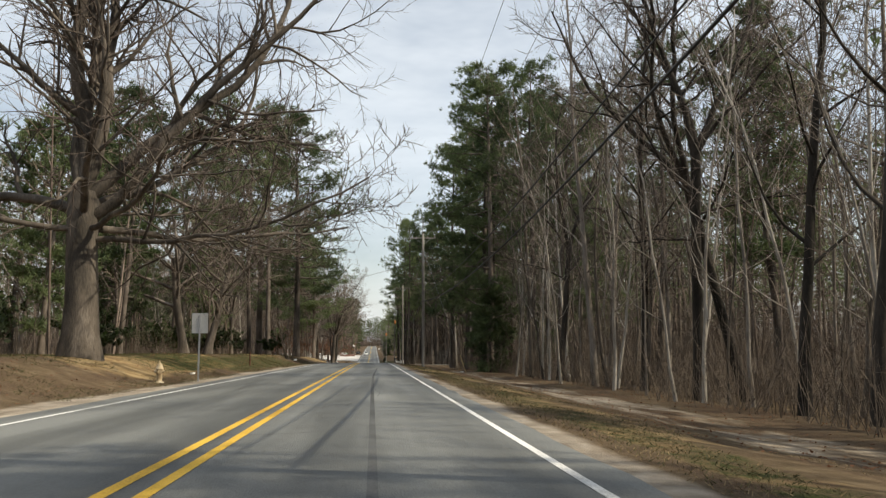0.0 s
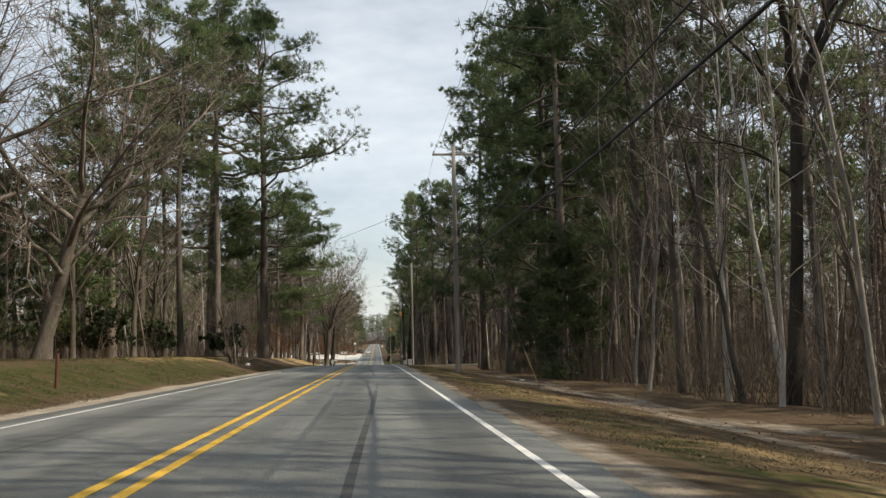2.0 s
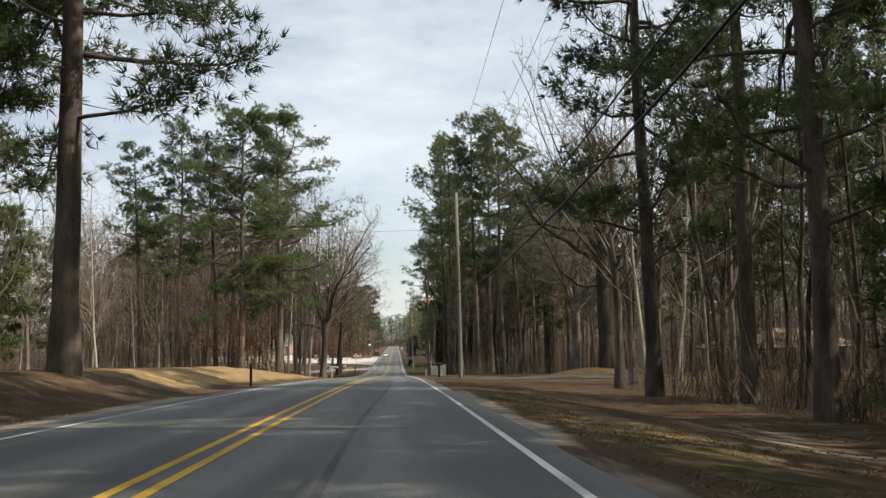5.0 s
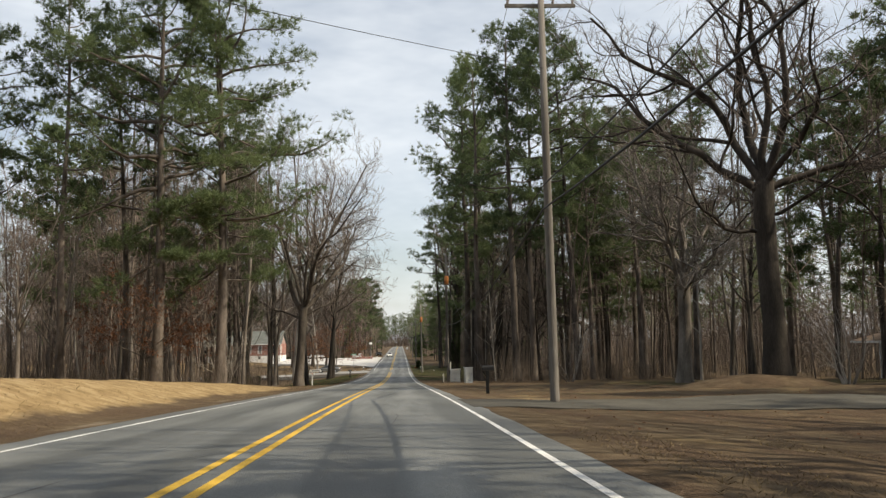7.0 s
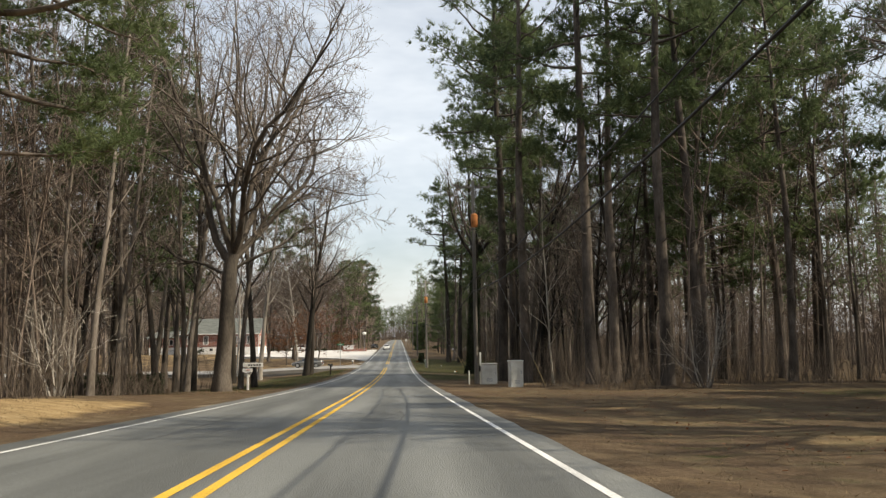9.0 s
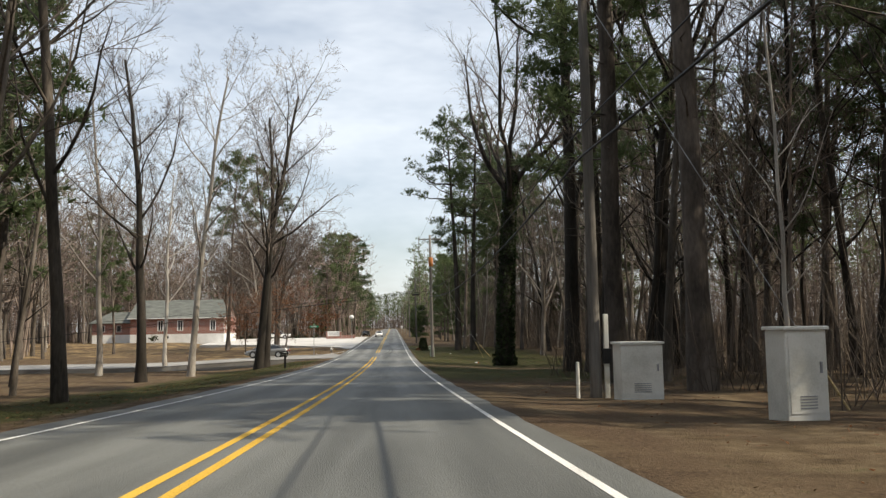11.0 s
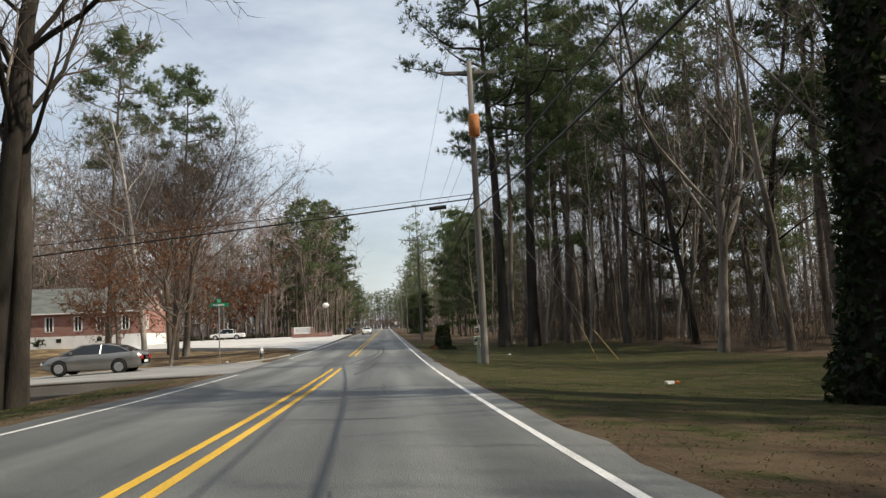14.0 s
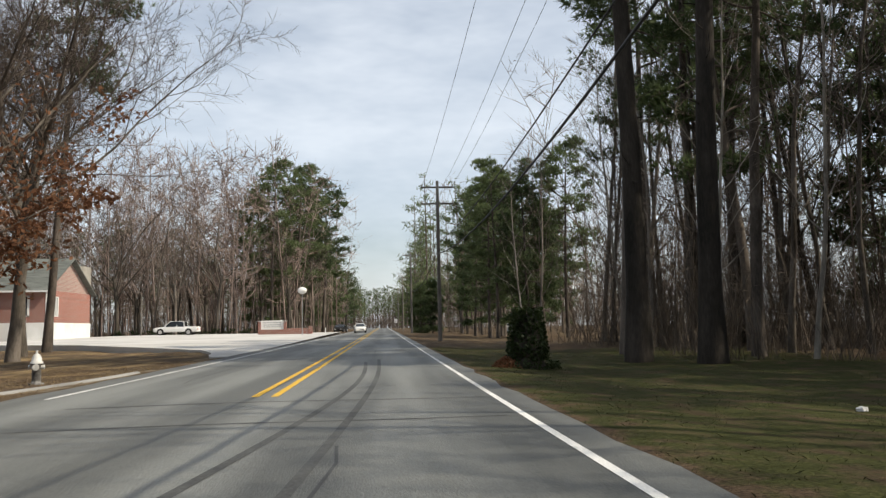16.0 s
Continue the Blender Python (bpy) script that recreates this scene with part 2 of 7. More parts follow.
# ---- mesh helpers ----
class Geo:
    def __init__(self):
        self.v, self.f, self.m = [], [], []

    def quadgrid(self, xs, ys, zf, slot=0):
        o = len(self.v)
        for y in ys:
            for x in xs:
                self.v.append((x, y, zf(x, y)))
        w = len(xs)
        for j in range(len(ys) - 1):
            for i in range(w - 1):
                a = o + j * w + i
                self.f.append((a, a + 1, a + w + 1, a + w))
                self.m.append(slot)

    def tube(self, pts, rads, sides=5, slot=0, cap=False):
        o, k = len(self.v), len(pts)
        for i in range(k):
            p = pts[i]
            d = (pts[min(i + 1, k - 1)] - pts[max(i - 1, 0)])
            d = d.normalized() if d.length > 1e-6 else Vector((0, 0, 1))
            a = d.cross(Vector((1, 0.3, 0.1)))
            a = a.normalized() if a.length > 0.05 else d.cross(Vector((0, 1, 0))).normalized()
            b = d.cross(a)
            for s in range(sides):
                t = 2 * math.pi * s / sides
                q = p + (a * math.cos(t) + b * math.sin(t)) * rads[i]
                self.v.append((q.x, q.y, q.z))
        for i in range(k - 1):
            for s in range(sides):
                a0, a1 = o + i * sides + s, o + i * sides + (s + 1) % sides
                self.f.append((a0, a1, a1 + sides, a0 + sides))
                self.m.append(slot)
        if cap:
            self.f.append(tuple(o + s for s in reversed(range(sides))))
            self.f.append(tuple(o + (k - 1) * sides + s for s in range(sides)))
            self.m += [slot, slot]

    def box(self, x0, y0, z0, x1, y1, z1, slot=0, bevel=0.0):
        """A box, its upright and upper edges chamfered by bevel."""
        o, b = len(self.v), bevel
        if b <= 0:
            for z in (z0, z1):
                self.v += [(x0, y0, z), (x1, y0, z), (x1, y1, z), (x0, y1, z)]
            fs = [(3, 2, 1, 0), (4, 5, 6, 7), (0, 1, 5, 4), (1, 2, 6, 5), (2, 3, 7, 6), (3, 0, 4, 7)]
        else:
            def ring(i, z):
                return [(x0 + i + b, y0 + i, z), (x1 - i - b, y0 + i, z), (x1 - i, y0 + i + b, z), (x1 - i, y1 - i - b, z),
                        (x1 - i - b, y1 - i, z), (x0 + i + b, y1 - i, z), (x0 + i, y1 - i - b, z), (x0 + i, y0 + i + b, z)]
            self.v += ring(0, z0) + ring(0, z1 - b) + ring(b, z1)
            fs = [tuple(reversed(range(8))), tuple(range(16, 24))]
            for r in (0, 8):
                fs += [(r + i, r + (i + 1) % 8, r + 8 + (i + 1) % 8, r + 8 + i) for i in range(8)]
        self.f += [tuple(o + i for i in q) for q in fs]
        self.m += [slot] * len(fs)

    def tri(self, a, b, c, slot=0):
        o = len(self.v)
        self.v += [tuple(a), tuple(b), tuple(c)]
        self.f.append((o, o + 1, o + 2))
        self.m.append(slot)

    def quad(self, a, b, c, d, slot=0):
        o = len(self.v)
        self.v += [tuple(a), tuple(b), tuple(c), tuple(d)]
        self.f.append((o, o + 1, o + 2, o + 3))
        self.m.append(slot)

    def mesh(self, name, mats, smooth=False):
        me = bpy.data.meshes.new(name)
        me.from_pydata(self.v, [], self.f)
        for mt in mats:
            me.materials.append(mt)
        if len(mats) > 1:
            me.polygons.foreach_set("material_index", self.m)
        if smooth:
            me.polygons.foreach_set("use_smooth", [True] * len(me.polygons))
        me.update()
        return me


def part(name, geo, mat, parent=None, label="", smooth=False):
    """Links a Geo or a bmesh as one mesh object under a thing or a part."""
    mats = mat if isinstance(mat, (list, tuple)) else [mat]
    if isinstance(geo, Geo):
        me = geo.mesh(name, mats, smooth)
    else:
        me = bpy.data.meshes.new(name)
        geo.to_mesh(me)
        geo.free()
        for mt in mats:
            me.materials.append(mt)
        if smooth:
            me.polygons.foreach_set("use_smooth", [True] * len(me.polygons))
    ob = new(name, me)
    if parent is not None:
        ob.parent = parent
    if label:
        tagged(ob, label)
    return ob


def thing(name, m, label, category, group="", kind=""):
    ob = new(name)
    ob.empty_display_size = 0.3
    ob.matrix_basis = m
    return tagged(ob, label, category, group, kind)


def smooth_step(a, b, x):
    t = min(1.0, max(0.0, (x - a) / (b - a)))
    return t * t * (3 - 2 * t)


# ---- ground ----
BANK_Y = [-120, 5, 120, 150, 185, 205, 235, 262, 282, 292, 306, 326, 700]
BANK_H = [1.0, 1.0, 1.0, 1.1, 0.5, 0.0, -0.8, -1.15, -1.3, -0.8, -0.55, -0.3, 0.0]
RIGHT_Y = [-120, 120, 155, 235, 270, 330, 700]
RIGHT_H = [-0.75, -0.75, -0.05, -0.05, -0.35, -0.2, 0.0]


def ground_z(x, y):
    z = road_z(y)
    if x >= 0:
        h = float(np.interp(y, RIGHT_Y, RIGHT_H))
        z += h * smooth_step(4.6, 11.5, x) - 0.07 * smooth_step(4.3, 6.0, x)
        z += (-0.35 if y < 130 else 0.0) * smooth_step(13, 20, x)
    else:
        h, a = float(np.interp(y, BANK_Y, BANK_H)), -x
        z += h * (smooth_step(5.0, 9.5, a) if h > 0 else smooth_step(4.4, 17.0, a)) - 0.05 * smooth_step(4.2, 5.5, a)
        z += 0.9 * smooth_step(37, 45, a) * smooth_step(364, 378, y) * (1 - smooth_step(396, 425, y))
        z -= 0.4 * smooth_step(28, 56, a) * smooth_step(322, 345, y) * (1 - smooth_step(430, 470, y))
    if abs(x) > 5.0 and abs(x) < 200:
        z += 0.10 * noise.noise(Vector((x * 0.23, y * 0.23, 0))) * smooth_step(5.0, 9.0, abs(x))
        z += 0.05 * noise.noise(Vector((x * 0.9, y * 0.7, 3))) * smooth_step(5.0, 7.0, abs(x))
    return z


def cover_at(x, y):
    """Weights of golden grass, green grass and bare sandy ground."""
    gold = green = sand = 0.0
    a = abs(x)
    if x < 0:
        gold = 0.75 * smooth_step(112, 128, y) * (1 - smooth_step(186, 200, y)) * smooth_step(5.0, 7.0, a) * (1 - smooth_step(22, 28, a))
        gold = max(gold, 0.64 * smooth_step(64, 80, y) * (1 - smooth_step(100, 112, y)) * smooth_step(6, 9, a))
        gold = max(gold, 0.62 * smooth_step(20, 34, y) * (1 - smooth_step(50, 70, y)) * smooth_step(5, 7, a))
        gold = max(gold, 0.42 * smooth_step(290, 300, y) * (1 - smooth_step(385, 400, y)) * smooth_step(5.2, 6.5, a))
        green = 0.56 * (1 - smooth_step(84, 98, y)) * smooth_step(44, 52, y) * smooth_step(4.8, 6, a) * (1 - 0.5 * smooth_step(8.0, 10, a))
        green = max(green, 0.6 * (1 - smooth_step(52, 60, y)) * smooth_step(30, 42, y) * smooth_step(5.5, 7, a))
        green = max(green, 0.62 * smooth_step(205, 220, y) * (1 - smooth_step(284, 288, y)) * smooth_step(4.6, 5.6, a))
        gold, green = gold * (1 - smooth_step(20, 30, a) * (1 - smooth_step(300, 320, y))), green * (1 - smooth_step(14, 22, a))
        sand = 0.7 * (1 - smooth_step(4.9, 5.9, a)) if y < 120 else 0.35 * (1 - smooth_step(5.0, 6.0, a))
    else:
        gold = (0.46 - 0.14 * smooth_step(112, 125, y)) * (1 - smooth_step(7.0, 9.0, a)) * smooth_step(4.6, 5.0, a) * (1 - smooth_step(205, 225, y))
        if y > 140:
            gold = max(gold, 0.34 * smooth_step(146, 158, y) * (1 - smooth_step(205, 212, y)) * (1 - smooth_step(26, 32, a)))
        green = 0.5 * (1 - smooth_step(6.0, 7.6, a)) * smooth_step(4.5, 5.0, a) * (1 - smooth_step(100, 130, y))
        green = max(green, 0.62 * smooth_step(222, 240, y) * (1 - smooth_step(255, 268, y)) * smooth_step(3.95, 4.15, a) * (1 - smooth_step(14, 18, a)))
        green = max(green, 0.58 * smooth_step(250, 268, y) * (1 - smooth_step(330, 345, y)) * smooth_step(3.95, 4.15, a) * (1 - smooth_step(19, 23, a)))
        green = max(green, 0.36 * smooth_step(140, 156, y) * (1 - smooth_step(206, 216, y)) * smooth_step(4.5, 5.2, a) * (1 - smooth_step(26, 34, a)))
        green = max(green, 0.5 * smooth_step(168, 178, y) * (1 - smooth_step(200, 206, y)) * smooth_step(14, 20, a) * (1 - smooth_step(36, 42, a)))
        sand = 0.46 * smooth_step(8.0, 9.3, a) * (1 - smooth_step(11.5, 13.5, a)) * (1 - smooth_step(105, 125, y))
        sand = max(sand, (0.55 if y < 120 else 0.2 if y < 215 else 0.0) * (1 - smooth_step(4.45, 4.9, a)))
    return gold, green, sand


YS = [-120, -60, -30, -15] + [float(v) for v in np.arange(-6, 440, 1.5)] + [float(v) for v in np.arange(440, 640, 8)] + [700, 900, 1300, 2500]
XR = [0.0, 3.7, 4.05, 4.35] + [float(v) for v in np.arange(4.7, 14, 0.5)] + [15, 16.5, 18, 20, 22.5, 25, 28, 32, 36, 42, 50, 60, 80, 120, 200, 500, 1500]
XS = [-v for v in reversed(XR[1:])] + XR


def under_road(x, y):
    return road_z(y) - 0.12 if abs(x) < 3.9 else ground_z(x, y) - (0.12 if -4.2 < x < 0 else 0)


g = Geo()
g.quadgrid(XS, YS, under_road)
ground = part("ground", g, M_GROUND, smooth=True)
tagged(ground, "brown leaf-littered roadside ground with patchy winter grass", "ground", kind="structure")
att = ground.data.color_attributes.new("cover", "FLOAT_COLOR", "POINT")
att.data.foreach_set("color", [c for v in ground.data.vertices for c in (*cover_at(v.co.x, v.co.y), 1.0)])


def road_surface(x, y):
    return road_z(y) + 0.02 - 0.010 * abs(x) / 4


g = Geo()
RXS = [-4.25, -3.9, -2.6, -1.3, 0.0, 1.3, 2.6, 3.8, 4.1]
ROAD_YS = [v for v in YS if -60 <= v <= 900]
g.quadgrid(RXS, ROAD_YS, road_surface)
for sx in (-4.25, 4.1):      # the pavement's edge
    for y0, y1 in zip(ROAD_YS, ROAD_YS[1:]):
        g.quad((sx, y0, road_surface(sx, y0)), (sx, y1, road_surface(sx, y1)), (sx, y1, road_z(y1) - 0.15), (sx, y0, road_z(y0) - 0.15))
for i, v in enumerate(g.v):      # a ragged edge
    if abs(v[0]) > 4.0:
        g.v[i] = (v[0] + 0.15 * noise.noise(Vector((0.0, v[1] * 0.6, math.copysign(9.0, v[0])))), v[1], v[2])
tagged(part("road", g, M_ROAD), "worn grey two-lane asphalt road with dark marks", "road", kind="structure")


def stripe(name, x, width, spans, mat, label):
    q = Geo()
    for a, b in spans:
        ys = [a] + [v for v in ROAD_YS if a + 0.2 < v < b - 0.2] + [b]
        q.quadgrid([x - width / 2, x + width / 2], ys, lambda xx, yy: road_surface(xx, yy) + 0.005)
    return tagged(part(name, q, mat), label, "road marking", kind="structure")


YELLOW_SPANS = [(-60, 287.9), (303.0, 900)]
stripe("trim_yellow_line", -0.16, 0.12, YELLOW_SPANS, M_YELLOW, "worn yellow centre line painted on the asphalt")
stripe("trim_yellow_line", 0.16, 0.12, YELLOW_SPANS, M_YELLOW, "worn yellow centre line painted on the asphalt")
stripe("trim_white_line", 3.63, 0.095, [(-60, 900)], M_WHITE, "worn white edge line painted on the asphalt")
stripe("trim_white_line", -3.6, 0.095, [(-60, 286.2), (303.5, 900)], M_WHITE, "worn white edge line painted on the asphalt")


# sealed cracks and a patch in the asphalt
M_TAR = material("tar_seal", [(0.03, 0.03, 0.03), (0.05, 0.05, 0.05)], 2, 0.6, 0.1, 20)
crack_rng = random.Random(77)
q = Geo()


def tar_line(pts, width):
    for (xa, ya), (xb, yb) in zip(pts, pts[1:]):
        dx, dy = xb - xa, yb - ya
        k = width / max(1e-6, math.hypot(dx, dy)) / 2
        ox, oy = -dy * k, dx * k
        q.quad(*[(x, y, road_surface(x, y) + 0.003) for x, y in ((xa - ox, ya - oy), (xb - ox, yb - oy), (xb + ox, yb + oy), (xa + ox, ya + oy))])


for y0 in [float(v) for v in np.arange(4, 330, 13.0)]:
    y = y0 + crack_rng.uniform(0, 9)
    x, line = crack_rng.choice((-3.8, -0.4, 0.4)), []
    for _ in range(crack_rng.randint(6, 14)):
        line.append((x, y))
        x, y = x + crack_rng.uniform(0.15, 0.5), y + crack_rng.uniform(-0.22, 0.22)
        if x > 4.1:
            break
    tar_line(line, crack_rng.uniform(0.02, 0.05))
for x0 in (-1.9, 1.75):
    y = 0.0
    while y < 330:
        n, x, line = crack_rng.randint(5, 12), x0 + crack_rng.uniform(-0.3, 0.3), []
        for _ in range(n):
            line.append((x, y))
            x, y = x + crack_rng.uniform(-0.08, 0.08), y + crack_rng.uniform(0.5, 1.1)
        tar_line(line, crack_rng.uniform(0.015, 0.035))
        y += crack_rng.uniform(10, 26)
tagged(part("trim_tar_seals", q, M_TAR), "dark tar-sealed cracks in the asphalt", "tar seal", kind="structure")

# dark marks: a long wavering one in the lane, curved ones by the side street
M_MARK = material("dark_road_mark", [(0.045, 0.046, 0.045), (0.075, 0.077, 0.075), (0.1, 0.103, 0.1)], 0.8, 0.75, 0.2, 30, (1, 0.4, 1), spread=0.6)
q = Geo()
for a, b in ((1.0, 62.0), (74.0, 128.0)):
    k = int((b - a) / 2)
    tar_line([(1.85 + 0.5 * noise.noise(Vector((2.0, (a + 2 * i) * 0.025, 1.0))), a + 2 * i) for i in range(k)], 0.09)
for x0, x1, y0, y1, bend in ((1.2, 1.75, 293.5, 318.0, 0.25), (0.3, 1.35, 293.0, 316.0, 0.5), (-3.2, 3.4, 298.5, 299.6, 0.0), (-2.6, 3.6, 301.6, 302.4, 0.0), (0.9, 1.5, 282.0, 292.0, 0.1)):
    line = []
    for i in range(15):
        t = i / 14
        line.append((x0 + (x1 - x0) * t + bend * math.sin(math.pi * t), y0 + (y1 - y0) * t + 0.15 * math.sin(5 * t)))
    tar_line(line, 0.1)
tagged(part("trim_dark_marks", q, M_MARK), "dark curving marks on the worn asphalt", "tyre marks", kind="structure")


# ---- trees ----
def jitter(rng, s):
    return Vector((rng.uniform(-s, s), rng.uniform(-s, s), rng.uniform(-s, s)))


def grow(out, rng, p, d, length, r, lvl, P):
    n = P["segs"][lvl]
    pts, rads, dirs = [p.copy()], [r], [d.copy()]
    end = P["taper"][lvl]
    for i in range(n):
        d = (d + jitter(rng, P["wander"][lvl]) + Vector((0, 0, P["lift"][lvl]))).normalized()
        p = p + d * (length / n)
        pts.append(p.copy())
        rads.append(max(P["thin"], r * (1 - (1 - end) * (i + 1) / n)))
        dirs.append(d.copy())
    if lvl == 0 and P.get("flare"):
        rads[0] *= P["flare"]
    out.append((lvl, pts, rads))
    if lvl + 1 >= len(P["segs"]):
        return
    k, turn = P["kids"][lvl], rng.uniform(0, 6.28)
    for c in range(k):
        t = P["from"][lvl] + (1 - P["from"][lvl]) * (c + rng.uniform(0.1, 0.9)) / k
        t = min(0.999, t)
        i = min(n - 1, int(t * n))
        u = t * n - i
        q, ax, rr = pts[i].lerp(pts[i + 1], u), dirs[i + 1], rads[i] * (1 - u) + rads[i + 1] * u
        turn += 2.4 + rng.uniform(-0.5, 0.5)
        side = ax.cross(Vector((0.31, 0.83, 0.2))).normalized()
        side.rotate(Matrix.Rotation(turn, 3, ax))
        an = radians(rng.uniform(*P["angle"][lvl]))
        dd = (ax * math.cos(an) + side * math.sin(an)).normalized()
        ll = length * P["ratio"][lvl] * rng.uniform(0.7, 1.2) * (1.15 - P["shrink"][lvl] * (t - P["from"][lvl]) / (1.001 - P["from"][lvl]))
        grow(out, rng, q, dd, ll, max(P["thin"], rr * P["rad"][lvl] * rng.uniform(0.8, 1.1)), lvl + 1, P)


def tree_parts(root, out, bark, twig, sides=(8, 4, 3, 3, 3, 3), split=1, trunk_label=""):
    a, b = Geo(), Geo()
    last = max(o[0] for o in out)
    for lvl, pts, rads in out:
        if lvl == last:      # the finest twigs are flat slivers
            d = pts[-1] - pts[0]
            s = d.cross(Vector((d.y + 0.3, -d.z, d.x))).normalized() * max(0.008, rads[0] * 1.1)
            mid = pts[len(pts) // 2]
            o = len(b.v)
            b.v += [tuple(pts[0] - s), tuple(pts[0] + s), tuple(mid + s * 0.7), tuple(mid - s * 0.7), tuple(pts[-1])]
            b.f += [(o, o + 1, o + 2, o + 3), (o + 3, o + 2, o + 4)]
            b.m += [0, 0]
        else:
            (a if lvl <= split else b).tube(pts, rads, sides[lvl])
    part("trunk", a, bark, root, trunk_label, smooth=True)
    part("crown", b, twig, root, smooth=True)


OAK = dict(segs=[6, 8, 5, 3, 2], taper=[0.62, 0.2, 0.25, 0.3, 0.4], wander=[0.08, 0.26, 0.3, 0.32, 0.3], lift=[0.05, 0.06, 0.05, 0.05, 0.03],
           thin=0.010, kids=[9, 8, 7, 8], angle=[(38, 72), (30, 65), (30, 65), (30, 65)], ratio=[1.25, 0.42, 0.46, 0.5],
           shrink=[0.2, 0.55, 0.5, 0.4], rad=[0.55, 0.55, 0.55, 0.55], flare=1.5)
OAK["from"] = [0.5, 0.18, 0.15, 0.15]
VASE = dict(segs=[6, 8, 5, 3, 2], taper=[0.72, 0.2, 0.25, 0.3, 0.4], wander=[0.06, 0.2, 0.26, 0.3, 0.28], lift=[0.05, 0.09, 0.07, 0.05, 0.03],
            thin=0.009, kids=[8, 8, 7, 8], angle=[(18, 48), (22, 50), (28, 55), (28, 60)], ratio=[1.35, 0.36, 0.42, 0.5],
            shrink=[0.25, 0.6, 0.5, 0.4], rad=[0.5, 0.5, 0.5, 0.5], flare=1.35)
VASE["from"] = [0.55, 0.2, 0.15, 0.15]
SLENDER = dict(segs=[9, 5, 3, 2], taper=[0.2, 0.2, 0.3, 0.4], wander=[0.075, 0.2, 0.26, 0.25], lift=[0.035, 0.1, 0.07, 0.04],
               thin=0.010, kids=[19, 5, 6], angle=[(25, 60), (25, 55), (25, 60)], ratio=[0.22, 0.42, 0.5],
               shrink=[0.35, 0.5, 0.4], rad=[0.42, 0.5, 0.55], flare=1.3)
SLENDER["from"] = [0.2, 0.2, 0.15]
POLE_TREE = dict(SLENDER, kids=[13, 4, 6], wander=[0.11, 0.24, 0.26, 0.25])
POLE_TREE["from"] = [0.22, 0.2, 0.15]


def bare_tree(seed, P, height, r, name="bare_tree", bark=None, twig=None, label="", bole=0.42, category="tree", m=None):
    rng = random.Random(seed)
    out = []
    grow(out, rng, Vector((0, 0, -0.25)), Vector((rng.uniform(-0.06, 0.06), rng.uniform(-0.06, 0.06), 1)).normalized(), height * bole, r, 0, P)
    root = thing(name, m or Matrix(), label, category)
    tree_parts(root, out, bark or M_BARK, twig or M_TWIG)
    return root


def needle_clumps(g, rs, centres, axes, sizes, tufts, blades_each, length, width):
    """Clumps of needle tufts: each tuft is a spray of thin needles from one shoot's end."""
    n = len(centres)
    off = rs.normal(0, 1, (n, tufts, 3)) * np.array([0.62, 0.62, 0.3])
    c = (centres[:, None] + off * sizes[:, None, None]).reshape(-1, 3)
    ax = np.repeat(axes, tufts, 0) + rs.normal(0, 0.45, (n * tufts, 3)) + off.reshape(-1, 3) * 0.5
    d = np.repeat(ax, blades_each, 0) + rs.normal(0, 0.72, (n * tufts * blades_each, 3))
    d /= np.maximum(1e-6, np.linalg.norm(d, axis=1, keepdims=True))
    p = np.repeat(c, blades_each, 0) + d * 0.03
    v = d * rs.uniform(length[0], length[1], (len(d), 1))
    side = np.cross(d, rs.normal(size=d.shape))
    side *= (width * rs.uniform(0.7, 1.3, (len(d), 1))) / np.maximum(1e-6, np.linalg.norm(side, axis=1, keepdims=True))
    q = np.stack([p - side + v * 0.1, p + side + v * 0.1, p + v], 1).reshape(-1, 3)
    o = len(g.v)
    g.v += [tuple(r) for r in q.tolist()]
    g.f += [(o + 3 * i, o + 3 * i + 1, o + 3 * i + 2) for i in range(len(d))]
    g.m += [0] * len(d)


